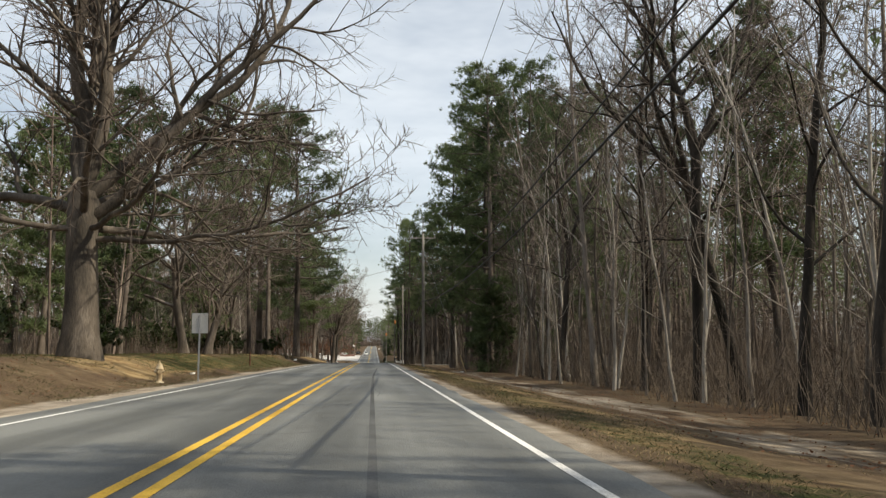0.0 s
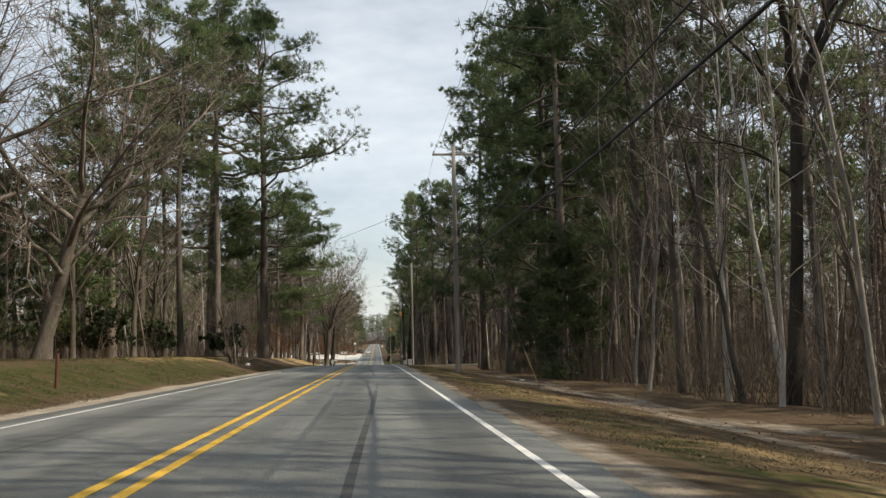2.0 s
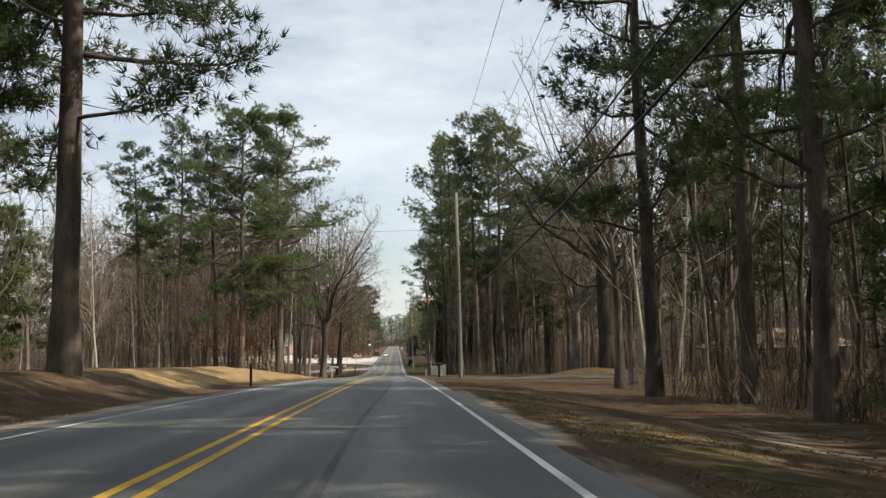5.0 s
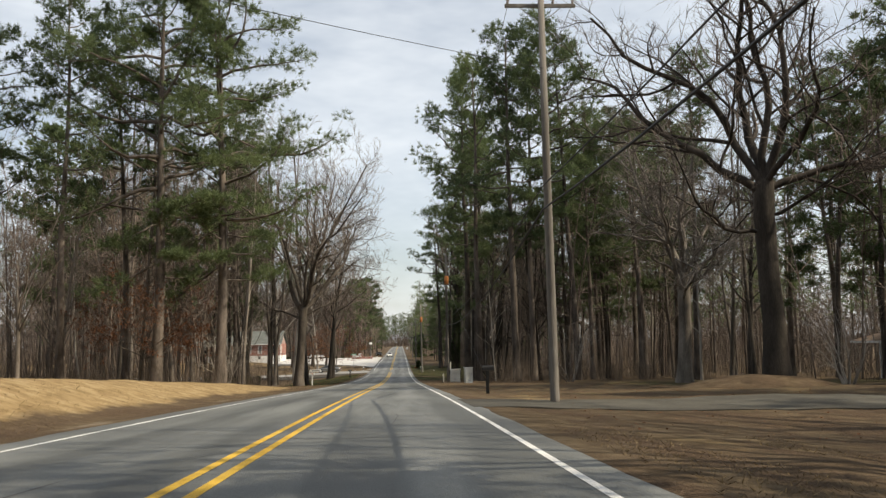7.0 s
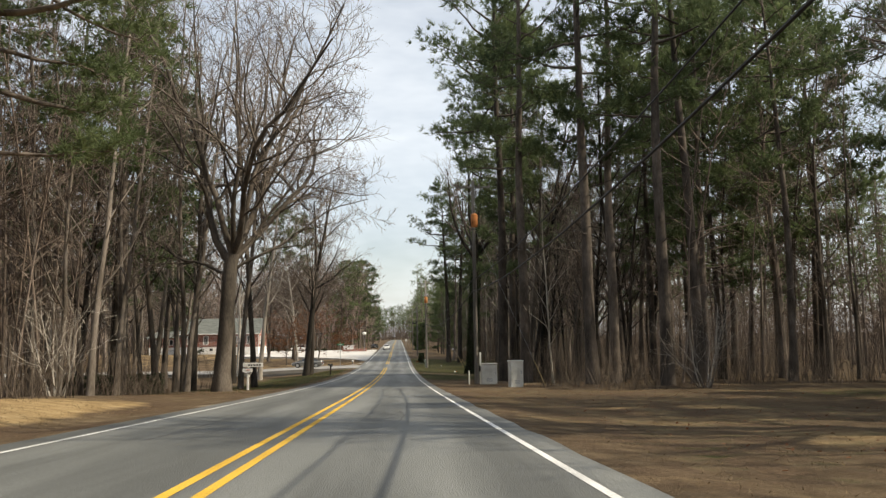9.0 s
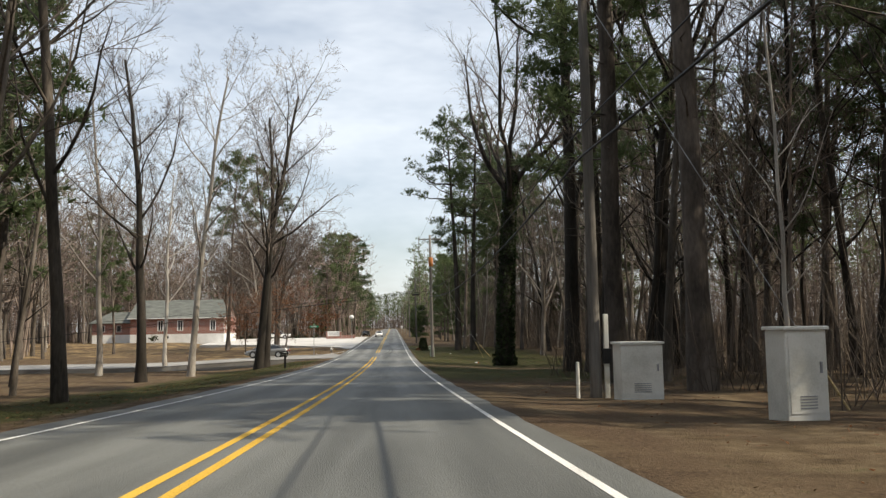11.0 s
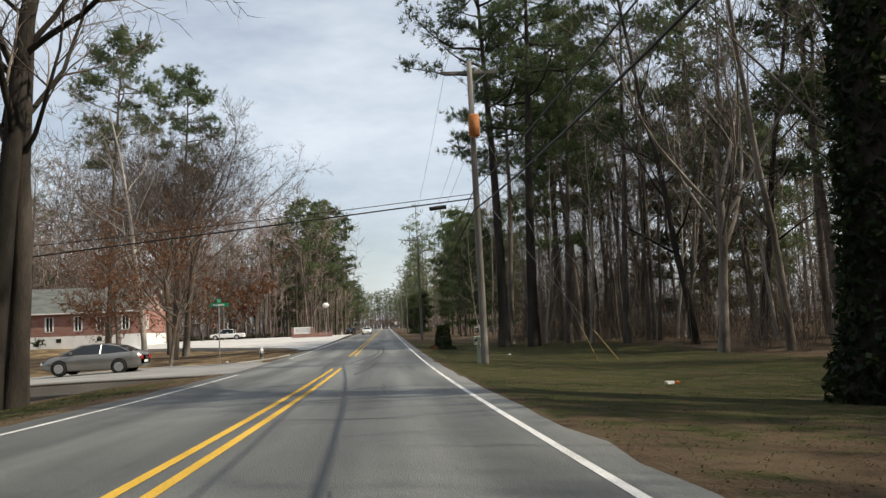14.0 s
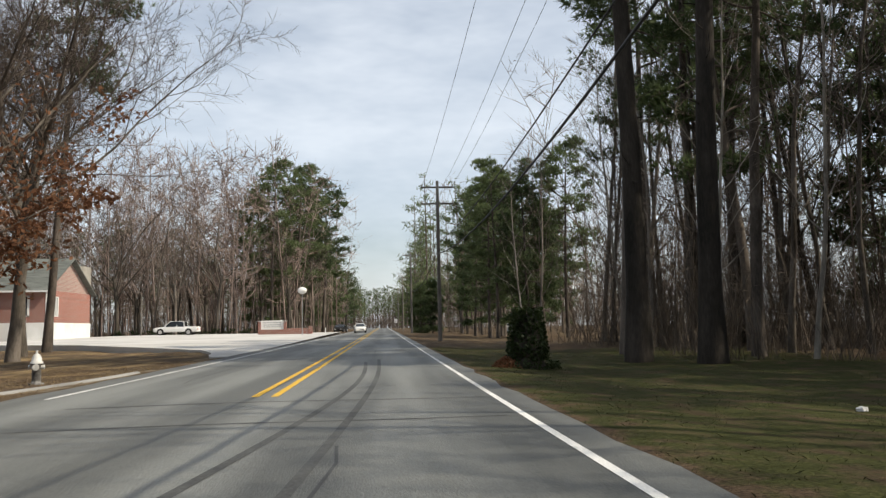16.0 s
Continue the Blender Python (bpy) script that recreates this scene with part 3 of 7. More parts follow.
def pine_tree(seed, height, r, clear=0.42, spread=0.17, branches=30, clumps=6, tufts=7, blades_each=13, width=0.03, size=(0.5, 0.85), label="", name="pine_tree", needle=(0.32, 0.58), crook=0.035, round_top=False, bark=None):
    rng, rs_ = random.Random(seed), np.random.RandomState(seed)
    root = thing(name, Matrix(), label, "tree")
    tg, ng = Geo(), Geo()
    d, p, pts, rads = Vector((0, 0, 1)), Vector((0, 0, -0.25)), [], []
    n = 12
    for i in range(n + 1):
        t = i / n
        pts.append(p.copy())
        rads.append(r * (1.35 if i == 0 else 1) * (1 - 0.86 * t ** 1.25))
        d = (d + jitter(rng, crook) + Vector((0, 0, 0.05))).normalized()
        p = p + d * height / n
    tg.tube(pts, rads, 10)
    for w in range(9):      # dead stubs below the crown
        t = rng.uniform(0.2, max(0.3, clear))
        i = int(t * n)
        az = rng.uniform(0, 6.28)
        q = pts[i].lerp(pts[i + 1], t * n - i)
        e = q + Vector((math.cos(az), math.sin(az), rng.uniform(-0.2, 0.2))) * rng.uniform(0.6, 2.6)
        tg.tube([q, q.lerp(e, 0.5) + jitter(rng, 0.15), e], [0.035, 0.022, 0.008], 3)
    turn, cc, aa, ss = 0.0, [], [], []
    for bi in range(branches):
        s = (bi + rng.random()) / branches
        t = min(0.995, clear + (1 - clear) * s ** 0.85)
        i = min(n - 1, int(t * n))
        q = pts[i].lerp(pts[i + 1], t * n - i)
        turn += 2.4 + rng.uniform(-0.8, 0.8)
        prof = (1 - 0.75 * abs(2 * s - 0.9) ** 2.2) if round_top else math.sin(math.pi * (0.24 + 0.68 * s)) ** 0.8
        ln = height * spread * (0.2 + 0.9 * max(0.0, prof)) * rng.uniform(0.5, 1.15)
        dd = Vector((math.cos(turn), math.sin(turn), -0.05 + 0.8 * s ** 1.3 + rng.uniform(-0.2, 0.2))).normalized()
        bp, br, cur = [q.copy()], [max(0.032, 0.02 * ln)], q.copy()
        for k in range(6):
            dd = (dd + jitter(rng, 0.28) + Vector((0, 0, -0.06 if k < 2 else 0.1))).normalized()
            cur = cur + dd * ln / 6
            bp.append(cur.copy())
            br.append(max(0.014, br[0] * (1 - 0.8 * (k + 1) / 6)))
        tg.tube(bp, br, 4)
        for c in range(clumps):
            u = 0.4 + 0.6 * (c + rng.uniform(0.3, 1.0)) / clumps
            k = min(5, int(u * 6 * 0.999))
            base = bp[k].lerp(bp[k + 1], min(1.0, u * 6 - k))
            axis = (bp[k + 1] - bp[k]).normalized()
            side = axis.cross(Vector((0, 0, 1))) * (1 if c % 2 else -1)
            off = axis * rng.uniform(0.3, 0.9) + side * rng.uniform(0.2, 1.1) + Vector((0, 0, rng.uniform(0.0, 0.45)))
            e = base + off.normalized() * ln * rng.uniform(0.08, 0.34) * (1.25 - 0.6 * u)
            tg.tube([base, e], [0.02, 0.009], 3)
            cc.append(e)
            aa.append((off.normalized() * 0.35 + Vector((0, 0, 0.45))))
            ss.append(rng.uniform(*size) * (0.75 + 0.05 * ln))
    needle_clumps(ng, rs_, np.array(cc), np.array(aa), np.array(ss), tufts, blades_each, needle, width)
    part("trunk", tg, bark or M_PINE_BARK, root, smooth=True)
    part("crown", ng, M_NEEDLE, root, "dark green needle tufts")
    return root


def shrub(seed, height, stems, leafy=0, name="shrub", label="", leaf=None, category="shrub", leaf_size=0.09, bark=None):
    rng = random.Random(seed)
    root = thing(name, Matrix(), label, category)
    g, lf = Geo(), Geo()
    for _ in range(stems):
        az = rng.uniform(0, 6.28)
        p = Vector((math.cos(az), math.sin(az), 0)) * rng.uniform(0.02, 0.25) * height * 0.4
        d = Vector((math.cos(az) * 0.5, math.sin(az) * 0.5, 1)).normalized()
        P = dict(segs=[5, 4, 3], taper=[0.3, 0.4, 0.5], wander=[0.2, 0.28, 0.3], lift=[0.05, 0.04, 0.02], thin=0.006, kids=[4, 3] if leafy else [6, 4],
                 angle=[(25, 60), (25, 60)], ratio=[0.45, 0.5], shrink=[0.5, 0.4], rad=[0.55, 0.6])
        P["from"] = [0.2, 0.2]
        out = []
        grow(out, rng, p, d, height * rng.uniform(0.7, 1.05), 0.014 * height ** 0.8, 0, P)
        for lvl, pts, rads in out:
            g.tube(pts, rads, 4 if lvl == 0 else 3)
            for _ in range(leafy if lvl else 0):
                c = pts[-1].lerp(pts[0], rng.random()) + jitter(rng, 0.08)
                s, u = jitter(rng, 1).normalized() * leaf_size, jitter(rng, 1).normalized() * leaf_size * 0.6
                lf.quad(c - s, c - u, c + s, c + u)
    part("branchwork", g, bark or M_BRUSH, root)
    if leafy:
        part("foliage", lf, leaf or M_EVERGREEN, root)
    return root




def limbed_oak(seed, P, bole, r, limbs, label, bark=None):
    """An old oak: a short bole and great limbs (azimuth, rise, length, radius, height on the bole)."""
    rg, out = random.Random(seed), []
    pts, rads, p, d = [], [], Vector((0, 0, -0.3)), Vector((0.02, 0, 1))
    for i in range(7):
        pts.append(p.copy())
        rads.append(r * (1.5, 1.12, 1.0, 0.95, 0.93, 0.95, 0.9)[i])
        d = (d + jitter(rg, 0.07) + Vector((0, 0, 0.1))).normalized()
        p = p + d * (bole + 0.3) / 6
    out.append((0, pts, rads))
    for az, el, ln, rr, h in limbs:
        t = min(0.999, (h + 0.3) / (bole + 0.3)) * 6
        i = min(5, int(t))
        c = pts[i].lerp(pts[i + 1], t - i)
        a, e = radians(az), radians(el)
        grow(out, rg, c, Vector((math.cos(a) * math.cos(e), math.sin(a) * math.cos(e), math.sin(e))), ln, rr, 1, P)
    root = thing("oak_tree", Matrix(), label, "tree")
    tree_parts(root, out, bark or M_BARK, M_TWIG_PALE if bark is M_BARK_MID else M_TWIG, (12, 7, 4, 3, 3, 3), 2)
    return root
LB_OAK = "large bare grey oak with wide crooked limbs"
LB_VASE = "tall leafless hardwood with upswept limbs"
LB_SLEN = "slender leafless forest tree with pale grey trunk"
LB_PINE = "tall pine with bare lower trunk and tufted needles"
used = set()


def plant(proto, x, y, scale=1.0, turn=None, lean=(0, 0), widen=1.0, group=""):
    """Puts the prototype itself down the first time, copies after that."""
    rng = random.Random(int(x * 131 + y * 977))
    turn = rng.uniform(0, 360) if turn is None else turn
    m = pose(x, y, ground_z(x, y), lean[0], lean[1], 0) @ pose(0, 0, 0, 0, 0, turn)
    sc = Vector((scale * widen, scale * widen, scale))
    if proto.name not in used:
        used.add(proto.name)
        proto.matrix_basis = m
        ob = proto
    else:
        ob = copy_thing(proto, m)
    ob.scale = sc
    if group:
        ob["group"] = group
    return ob


pines = [pine_tree(90, 31, 0.31, 0.4, 0.13, 36, 6, label=LB_PINE), pine_tree(91, 29, 0.27, 0.5, 0.135, 28, 6, label=LB_PINE),
         pine_tree(92, 28, 0.28, 0.28, 0.135, 38, 6, label=LB_PINE)]
broad_pine = pine_tree(95, 31, 0.42, 0.26, 0.26, 46, 10, 9, 17, 0.024, (0.55, 1.0), label="broad old pine with layered dark green crown", round_top=True)
edge_pine = pine_tree(97, 33, 0.34, 0.17, 0.15, 50, 8, 7, 14, 0.03, (0.5, 0.95), label="tall pine clothed in dark green boughs at the wood edge")
far_pines = [pine_tree(93, 20, 0.24, 0.1, 0.2, 34, 7, 6, 8, 0.07, (0.55, 1.0), needle=(0.4, 0.7), label="broad young pine with low dark green boughs", round_top=True),
             pine_tree(94, 26, 0.27, 0.34, 0.175, 30, 7, 6, 8, 0.07, (0.55, 1.0), needle=(0.4, 0.7), label=LB_PINE, round_top=True)]
# Darker bark than the other pines: the shade on its trunk, put into colour.
thick_pine = pine_tree(98, 32, 0.42, 0.46, 0.17, 32, 7, 8, 13, label="thick-trunked pine with dark tufted crown", crook=0.02, bark=M_BARK_DARK_SHADED)
cedar = pine_tree(99, 9, 0.12, 0.03, 0.2, 40, 5, 6, 8, 0.045, (0.4, 0.7), label="dark bushy cedar under the trees of the wood edge", name="cedar_tree")


# the trees that stand out, one by one
LIMB = dict(OAK, segs=[6, 10, 6, 4, 2], kids=[9, 11, 8, 8], ratio=[1, 0.42, 0.45, 0.5], wander=[0.08, 0.24, 0.3, 0.32, 0.3], lift=[0.05, 0.035, 0.05, 0.05, 0.03], taper=[0.62, 0.24, 0.3, 0.35, 0.4], rad=[0.55, 0.6, 0.6, 0.6], thin=0.012)
big_oak = limbed_oak(3, LIMB, 6.4, 0.62, [
    (-8, 24, 15.0, 0.25, 5.2), (12, 48, 15.5, 0.27, 6.0), (-30, 60, 14.5, 0.26, 6.3), (95, 76, 15.0, 0.36, 6.4), (200, 70, 14.0, 0.33, 6.4), (172, 28, 12.0, 0.24, 5.6),
    (215, 4, 9.0, 0.14, 5.0), (-75, 30, 11.0, 0.18, 5.4), (60, 24, 12.5, 0.2, 5.7), (-12, -3, 12.0, 0.13, 4.5), (30, 9, 13.5, 0.16, 5.0), (-45, 12, 10.0, 0.13, 4.9), (5, 70, 13.0, 0.24, 6.4)],
    LB_OAK + ", beside the fire hydrant")
plant(big_oak, -9.3, 33.5, 1.0, 0)
crook = bare_tree(8, dict(OAK, ratio=[1.5, 0.42, 0.46, 0.5]), 19, 0.36, "oak_tree", M_BARK, M_TWIG, "tall forked bare oak with crooked limbs on a bank", 0.42)
plant(crook, -13.0, 68.5, 1.0, 90)
plant(crook, -12.0, 72.5, 0.95, 210, (0, 4))
left_vase = limbed_oak(22, dict(LIMB, kids=[9, 11, 8, 8], lift=[0.05, 0.035, 0.05, 0.05, 0.03]), 7.9, 0.44, [
    (10, 38, 14.5, 0.2, 7.4), (-40, 46, 15.0, 0.2, 7.7), (172, 52, 18.0, 0.25, 7.2), (195, 66, 16.0, 0.2, 7.9), (80, 62, 16.0, 0.2, 7.9), (45, 72, 17.0, 0.22, 7.9), (-90, 58, 13.0, 0.17, 7.8),
    (0, 18, 9.5, 0.1, 6.9), (140, 30, 9.0, 0.1, 6.6), (25, 30, 11.0, 0.11, 7.5), (-15, 64, 16.0, 0.18, 7.9)], LB_VASE + " beside the road")
plant(left_vase, -8.25, 211.5, 1.0, 0, (0, -3))
right_pale = limbed_oak(37, dict(LIMB, kids=[9, 11, 8, 8], lift=[0.05, 0.05, 0.05, 0.05, 0.03]), 8.2, 0.5, [
    (180, 46, 10.5, 0.2, 6.6), (160, 62, 12.0, 0.24, 7.8), (5, 50, 10.5, 0.2, 7.0), (30, 66, 12.0, 0.22, 8.0), (-80, 55, 10.0, 0.18, 7.6), (100, 74, 12.5, 0.26, 8.2), (220, 70, 12.0, 0.22, 8.2),
    (195, 20, 8.0, 0.11, 6.2), (-20, 22, 8.0, 0.11, 6.8), (60, 40, 10.0, 0.16, 7.4)], "spreading bare oak with pale grey trunk on a lawn", M_BARK_MID)
plant(right_pale, 23.0, 188.0, 1.0, 40)
right_dark = limbed_oak(36, dict(LIMB, kids=[9, 11, 8, 8], wander=[0.08, 0.34, 0.34, 0.32, 0.3], lift=[0.05, 0.05, 0.05, 0.05, 0.03]), 11.5, 0.62, [
    (185, 34, 14.0, 0.26, 10.8), (150, 55, 15.0, 0.27, 11.4), (0, 36, 12.0, 0.24, 11.0), (20, 58, 15.0, 0.27, 11.4), (-70, 50, 12.0, 0.2, 11.2), (95, 74, 15.0, 0.3, 11.5), (215, 72, 15.0, 0.26, 11.5),
    (200, 12, 9.0, 0.13, 8.6), (-15, 14, 9.0, 0.12, 9.5), (70, 26, 11.0, 0.15, 10.0)], "spreading bare oak with dark trunk on a lawn", M_BARK_DARK_SHADED)
plant(right_dark, 22.5, 171.0, 1.0, 0)
LEADER = dict(SLENDER, segs=[12, 7, 4, 3, 2], taper=[0.22, 0.2, 0.25, 0.3, 0.4], wander=[0.06, 0.2, 0.26, 0.3, 0.28], lift=[0.03, 0.07, 0.06, 0.05, 0.03], kids=[15, 8, 6, 6],
              angle=[(28, 62), (25, 55), (25, 60), (25, 60)], ratio=[0.33, 0.4, 0.45, 0.5], shrink=[0.5, 0.5, 0.4, 0.4], rad=[0.5, 0.5, 0.5, 0.5])
LEADER["from"] = [0.3, 0.2, 0.15, 0.15]
dark_lean = bare_tree(41, LEADER, 29, 0.44, "hardwood_tree", M_BARK_DARK_SHADED, M_TWIG, "dark leafless hardwood beside the side street", 0.95)
plant(dark_lean, -11.1, 282.7, 1.0, 250, (0, 3))
pale_lean = bare_tree(44, LEADER, 31, 0.34, "hardwood_tree", M_BARK_PALE, M_TWIG_PALE, "pale-barked leafless hardwood beside a ditch", 0.95)
plant(pale_lean, -17.5, 282.5, 1.0, 80, (0, 1))
plant(pale_lean, -21.5, 288.5, 0.72, 200)
plant(dark_lean, -19.3, 272.5, 1.0, 130)
plant(pale_lean, -27.0, 285.0, 0.95, 20)
plant(dark_lean, -10.6, 283.7, 0.9, 140, (0, 3))
plant(pale_lean, -17.0, 322.5, 0.7, 300)
ivy_trunk = bare_tree(51, dict(VASE, ratio=[0.9, 0.36, 0.42, 0.5], taper=[0.85, 0.2, 0.25, 0.3, 0.4], wander=[0.03, 0.2, 0.26, 0.3, 0.28]) | {"from": [0.76, 0.2, 0.15, 0.15]}, 30, 0.62, "hardwood_tree", M_BARK_DARK_SHADED, M_TWIG, "thick dark leafless hardwood on the verge", 0.56)
plant(ivy_trunk, 11.1, 269.0, 1.0, 30, (0, 5.5))
ivy = Geo()
ivy_rng = random.Random(52)
ivy_bole = next(c for c in ivy_trunk.children if c.name.startswith("trunk"))
bole = [v.co.copy() for v in ivy_bole.data.vertices[:7 * 8]]
rings = [sum((bole[8 * k + j] for j in range(8)), Vector()) / 8 for k in range(7)]
for _ in range(9000):
    t = ivy_rng.random() ** 1.25 * 5.9
    k = int(t)
    c = rings[k].lerp(rings[k + 1], t - k)
    az, rr = ivy_rng.uniform(0, 6.28), (0.66 - 0.03 * t) * ivy_rng.uniform(0.92, 1.3) * (1.25 if t < 0.4 else 1)
    c = c + Vector((math.cos(az) * rr, math.sin(az) * rr, 0))
    a, b = jitter(ivy_rng, 1).normalized() * 0.11, jitter(ivy_rng, 1).normalized() * 0.07
    ivy.quad(c - a, c - b, c + a, c + b)
part("ivy", ivy, M_EVERGREEN, ivy_trunk, "dark ivy leaves")
tall_dark = bare_tree(53, dict(VASE, ratio=[1.0, 0.36, 0.42, 0.5], kids=[7, 6, 6, 7], taper=[0.8, 0.2, 0.25, 0.3, 0.4], wander=[0.04, 0.2, 0.26, 0.3, 0.28]) | {"from": [0.72, 0.2, 0.15, 0.15]}, 30, 0.42, "hardwood_tree", M_BARK_DARK_SHADED, M_TWIG, "tall dark leafless hardwood on the verge", 0.56)
# Crowns out of view: pines put here instead of bare trees for their shade.
plant(thick_pine, 12.8, 250.5, 1.1, 200)
plant(thick_pine, 13.6, 248.2, 1.08, 300, (0, 2))
plant(tall_dark, 15.4, 241.0, 0.95, 30, (0, 3))
plant(tall_dark, 16.5, 266.5, 0.9, 10)

# forest trees
slender = [bare_tree(60 + i, SLENDER, h, r, "forest_tree", b, M_TWIG, LB_SLEN, 0.95)
           for i, (h, r, b) in enumerate([(22, 0.14, M_BARK), (25, 0.18, M_BARK), (20, 0.11, M_BARK_PALE), (24, 0.2, M_BARK_DARK_SHADED)])]
pole_tree = [bare_tree(70 + i, POLE_TREE, h, r, "forest_tree", b, M_TWIG, LB_SLEN, 0.95)
             for i, (h, r, b) in enumerate([(17, 0.08, M_BARK_PALE), (20, 0.11, M_BARK), (14, 0.06, M_BARK)])]
mid_vase = [bare_tree(80 + i, dict(VASE, segs=[5, 6, 4, 3, 2], kids=[7, 5, 5, 5], ratio=[1.6, 0.36, 0.42, 0.5]), h, r, "hardwood_tree", M_BARK, M_TWIG, LB_VASE, 0.4) for i, (h, r) in enumerate([(20, 0.24), (17, 0.2)])]
def scatter(rng, n, x0, x1, y0, y1, gap, taken, keep=None):
    got = []
    for _ in range(n * 30):
        if len(got) >= n:
            break
        x, y = rng.uniform(x0, x1), rng.uniform(y0, y1)
        if keep and not keep(x, y):
            continue
        if all((x - a) ** 2 + (y - b) ** 2 > gap * gap for a, b in taken):
            taken.append((x, y))
            got.append((x, y))
    return got


rng = random.Random(5)
taken = [(-9.3, 33.5), (-13, 68.5), (-7.9, 210), (23, 188), (22.5, 171)]
WOOD = "trees of the roadside woods"


def wood(n, x0, x1, y0, y1, gap, kinds, s0, s1, lean=2.0, keep=None):
    for x, y in scatter(rng, n, x0, x1, y0, y1, gap, taken, keep):
        plant(rng.choice(kinds), x, y, rng.uniform(s0, s1), None, (rng.uniform(-lean, lean), rng.uniform(-lean, lean)), group=WOOD)


def row(spots, kinds, s0, s1):
    for x, y in spots:
        taken.append((x, y))
        plant(rng.choice(kinds), x, y, rng.uniform(s0, s1), group=WOOD)


# right wood, first stretch
row([(14.3, 91.0), (14.9, 98.0), (26.0, 105.0), (14.2, 112.5), (27.0, 119.5), (13.6, 126.5)], [edge_pine], 0.96, 1.05)
row([(15.4, 95.5)], [thick_pine], 0.9, 0.92)
row([(14.0, 88.5), (15.0, 93.5), (24.0, 101.5), (15.4, 109.0), (25.0, 118.0)], [cedar], 0.75, 1.15)
row([(16.2, 104.0), (17.0, 113.0), (16.0, 122.0), (18.0, 86.0), (19.5, 80.0), (21.0, 92.0), (22.5, 84.0), (20.5, 101.0), (23.0, 74.0), (19.5, 110.0), (24.5, 66.0)], pines, 0.9, 1.05)
row([(14.0, 134.0), (16.0, 138.5), (18.2, 141.0), (20.5, 136.0), (23.0, 141.0)], mid_vase, 1.0, 1.25)
row([(14.6, 131.0), (17.2, 134.5), (19.0, 139.0)], slender[2:3], 1.0, 1.2)
# Unseen trees behind the start, added to shade the road.
wood(5, 13.6, 27, -34, 6, 3.2, pines + [edge_pine], 0.9, 1.05)
wood(16, 13.6, 24, -34, 3, 2.0, slender, 0.9, 1.2)
# the trunks that stand out at its edge
fork_oak = limbed_oak(61, dict(LIMB, kids=[9, 9, 7, 7], wander=[0.08, 0.2, 0.3, 0.32, 0.3]), 11.5, 0.24, [
    (170, 66, 13.0, 0.17, 10.6), (10, 58, 12.0, 0.17, 11.2), (95, 80, 12.0, 0.16, 11.4), (185, 32, 8.0, 0.08, 9.0), (-60, 50, 9.0, 0.1, 10.8), (0, 25, 7.0, 0.07, 8.2)],
    "dark crooked forked oak at the edge of the wood", M_BARK_DARK_SHADED)
plant(fork_oak, 16.2, 36.8, 1.0, 0)
plant(fork_oak, 19.2, 38.5, 0.95, 120, (0, -16))
plant(fork_oak, 15.6, 62.5, 0.9, 210, (0, 6))
row([(16.1, 27.4), (16.2, 23.4), (18.0, 19.0), (17.0, 47.0)], slender[3:4], 1.0, 1.2)
row([(15.1, 71.1), (15.0, 50.0), (18.2, 58.0)], slender[1:2], 1.05, 1.2)
row([(14.1, 55.2), (14.5, 61.0), (15.2, 66.5), (14.4, 44.0), (14.9, 33.0), (19.0, 75.0), (20.0, 80.0)], pole_tree[:1], 1.0, 1.3)
taken += [(16.2, 36.8), (19.2, 38.5), (15.6, 62.5)]
wood(46, 14.0, 20.5, 3, 92, 1.3, pole_tree[:1] + pole_tree + slender[2:3], 0.8, 1.2, 6)
wood(20, 14.5, 22, 92, 130, 1.8, pole_tree + slender[:1], 0.8, 1.1, 4)
wood(14, 20.5, 30, 2, 132, 2.4, slender, 0.9, 1.2, 4)
wood(3, 22, 30, 8, 60, 4.0, far_pines[1:], 0.8, 0.95)
# right, behind the lawn and past it
row([(11.3, 224.5), (10.4, 231.0), (14.6, 217.5), (17.5, 211.0), (17.0, 221.0), (12.0, 237.0), (20.5, 214.0)], pines, 1.15, 1.28)
wood(9, 12.5, 22, 217, 246, 1.7, slender, 0.7, 1.05)
wood(24, 27, 42, 150, 250, 2.6, pines[:1] + far_pines[1:] + slender, 1.0, 1.25, 2, lambda x, y: y > 196 or x > 37)
row([(36.0, 172.0), (37.0, 152.0)], pines[2:], 1.0, 1.1)
wood(12, 40, 54, 160, 215, 3.6, pines + far_pines[1:], 0.95, 1.1)
wood(32, 21, 31, 250, 350, 2.0, slender + pole_tree[1:2], 1.15, 1.42, 3)
wood(7, 30, 46, 285, 350, 3.6, pines[:2] + far_pines[1:], 1.05, 1.25)
row([(11.1, 319.3), (13.1, 317.4)], [thick_pine], 0.98, 1.02)
row([(12.6, 326.0), (16.8, 322.0), (19.5, 315.0)], pines[1:2], 0.92, 1.04)
row([(13.0, 371.0), (15.5, 368.0), (17.5, 374.0), (14.5, 379.0), (19.0, 367.0), (12.4, 386.0), (16.0, 392.0)], far_pines, 0.66, 0.78)
wood(7, 17, 28, 324, 348, 3.0, pines[:2] + far_pines[1:], 0.85, 1.05)
wood(20, 15, 28, 318, 352, 1.6, slender, 0.85, 1.1)
row([(31.5, 336.0), (35.0, 328.0), (36.0, 343.0), (39.0, 334.0)], far_pines[:1], 1.0, 1.25)
wood(4, 16.5, 22, 232, 262, 2.6, slender, 0.85, 1.05)
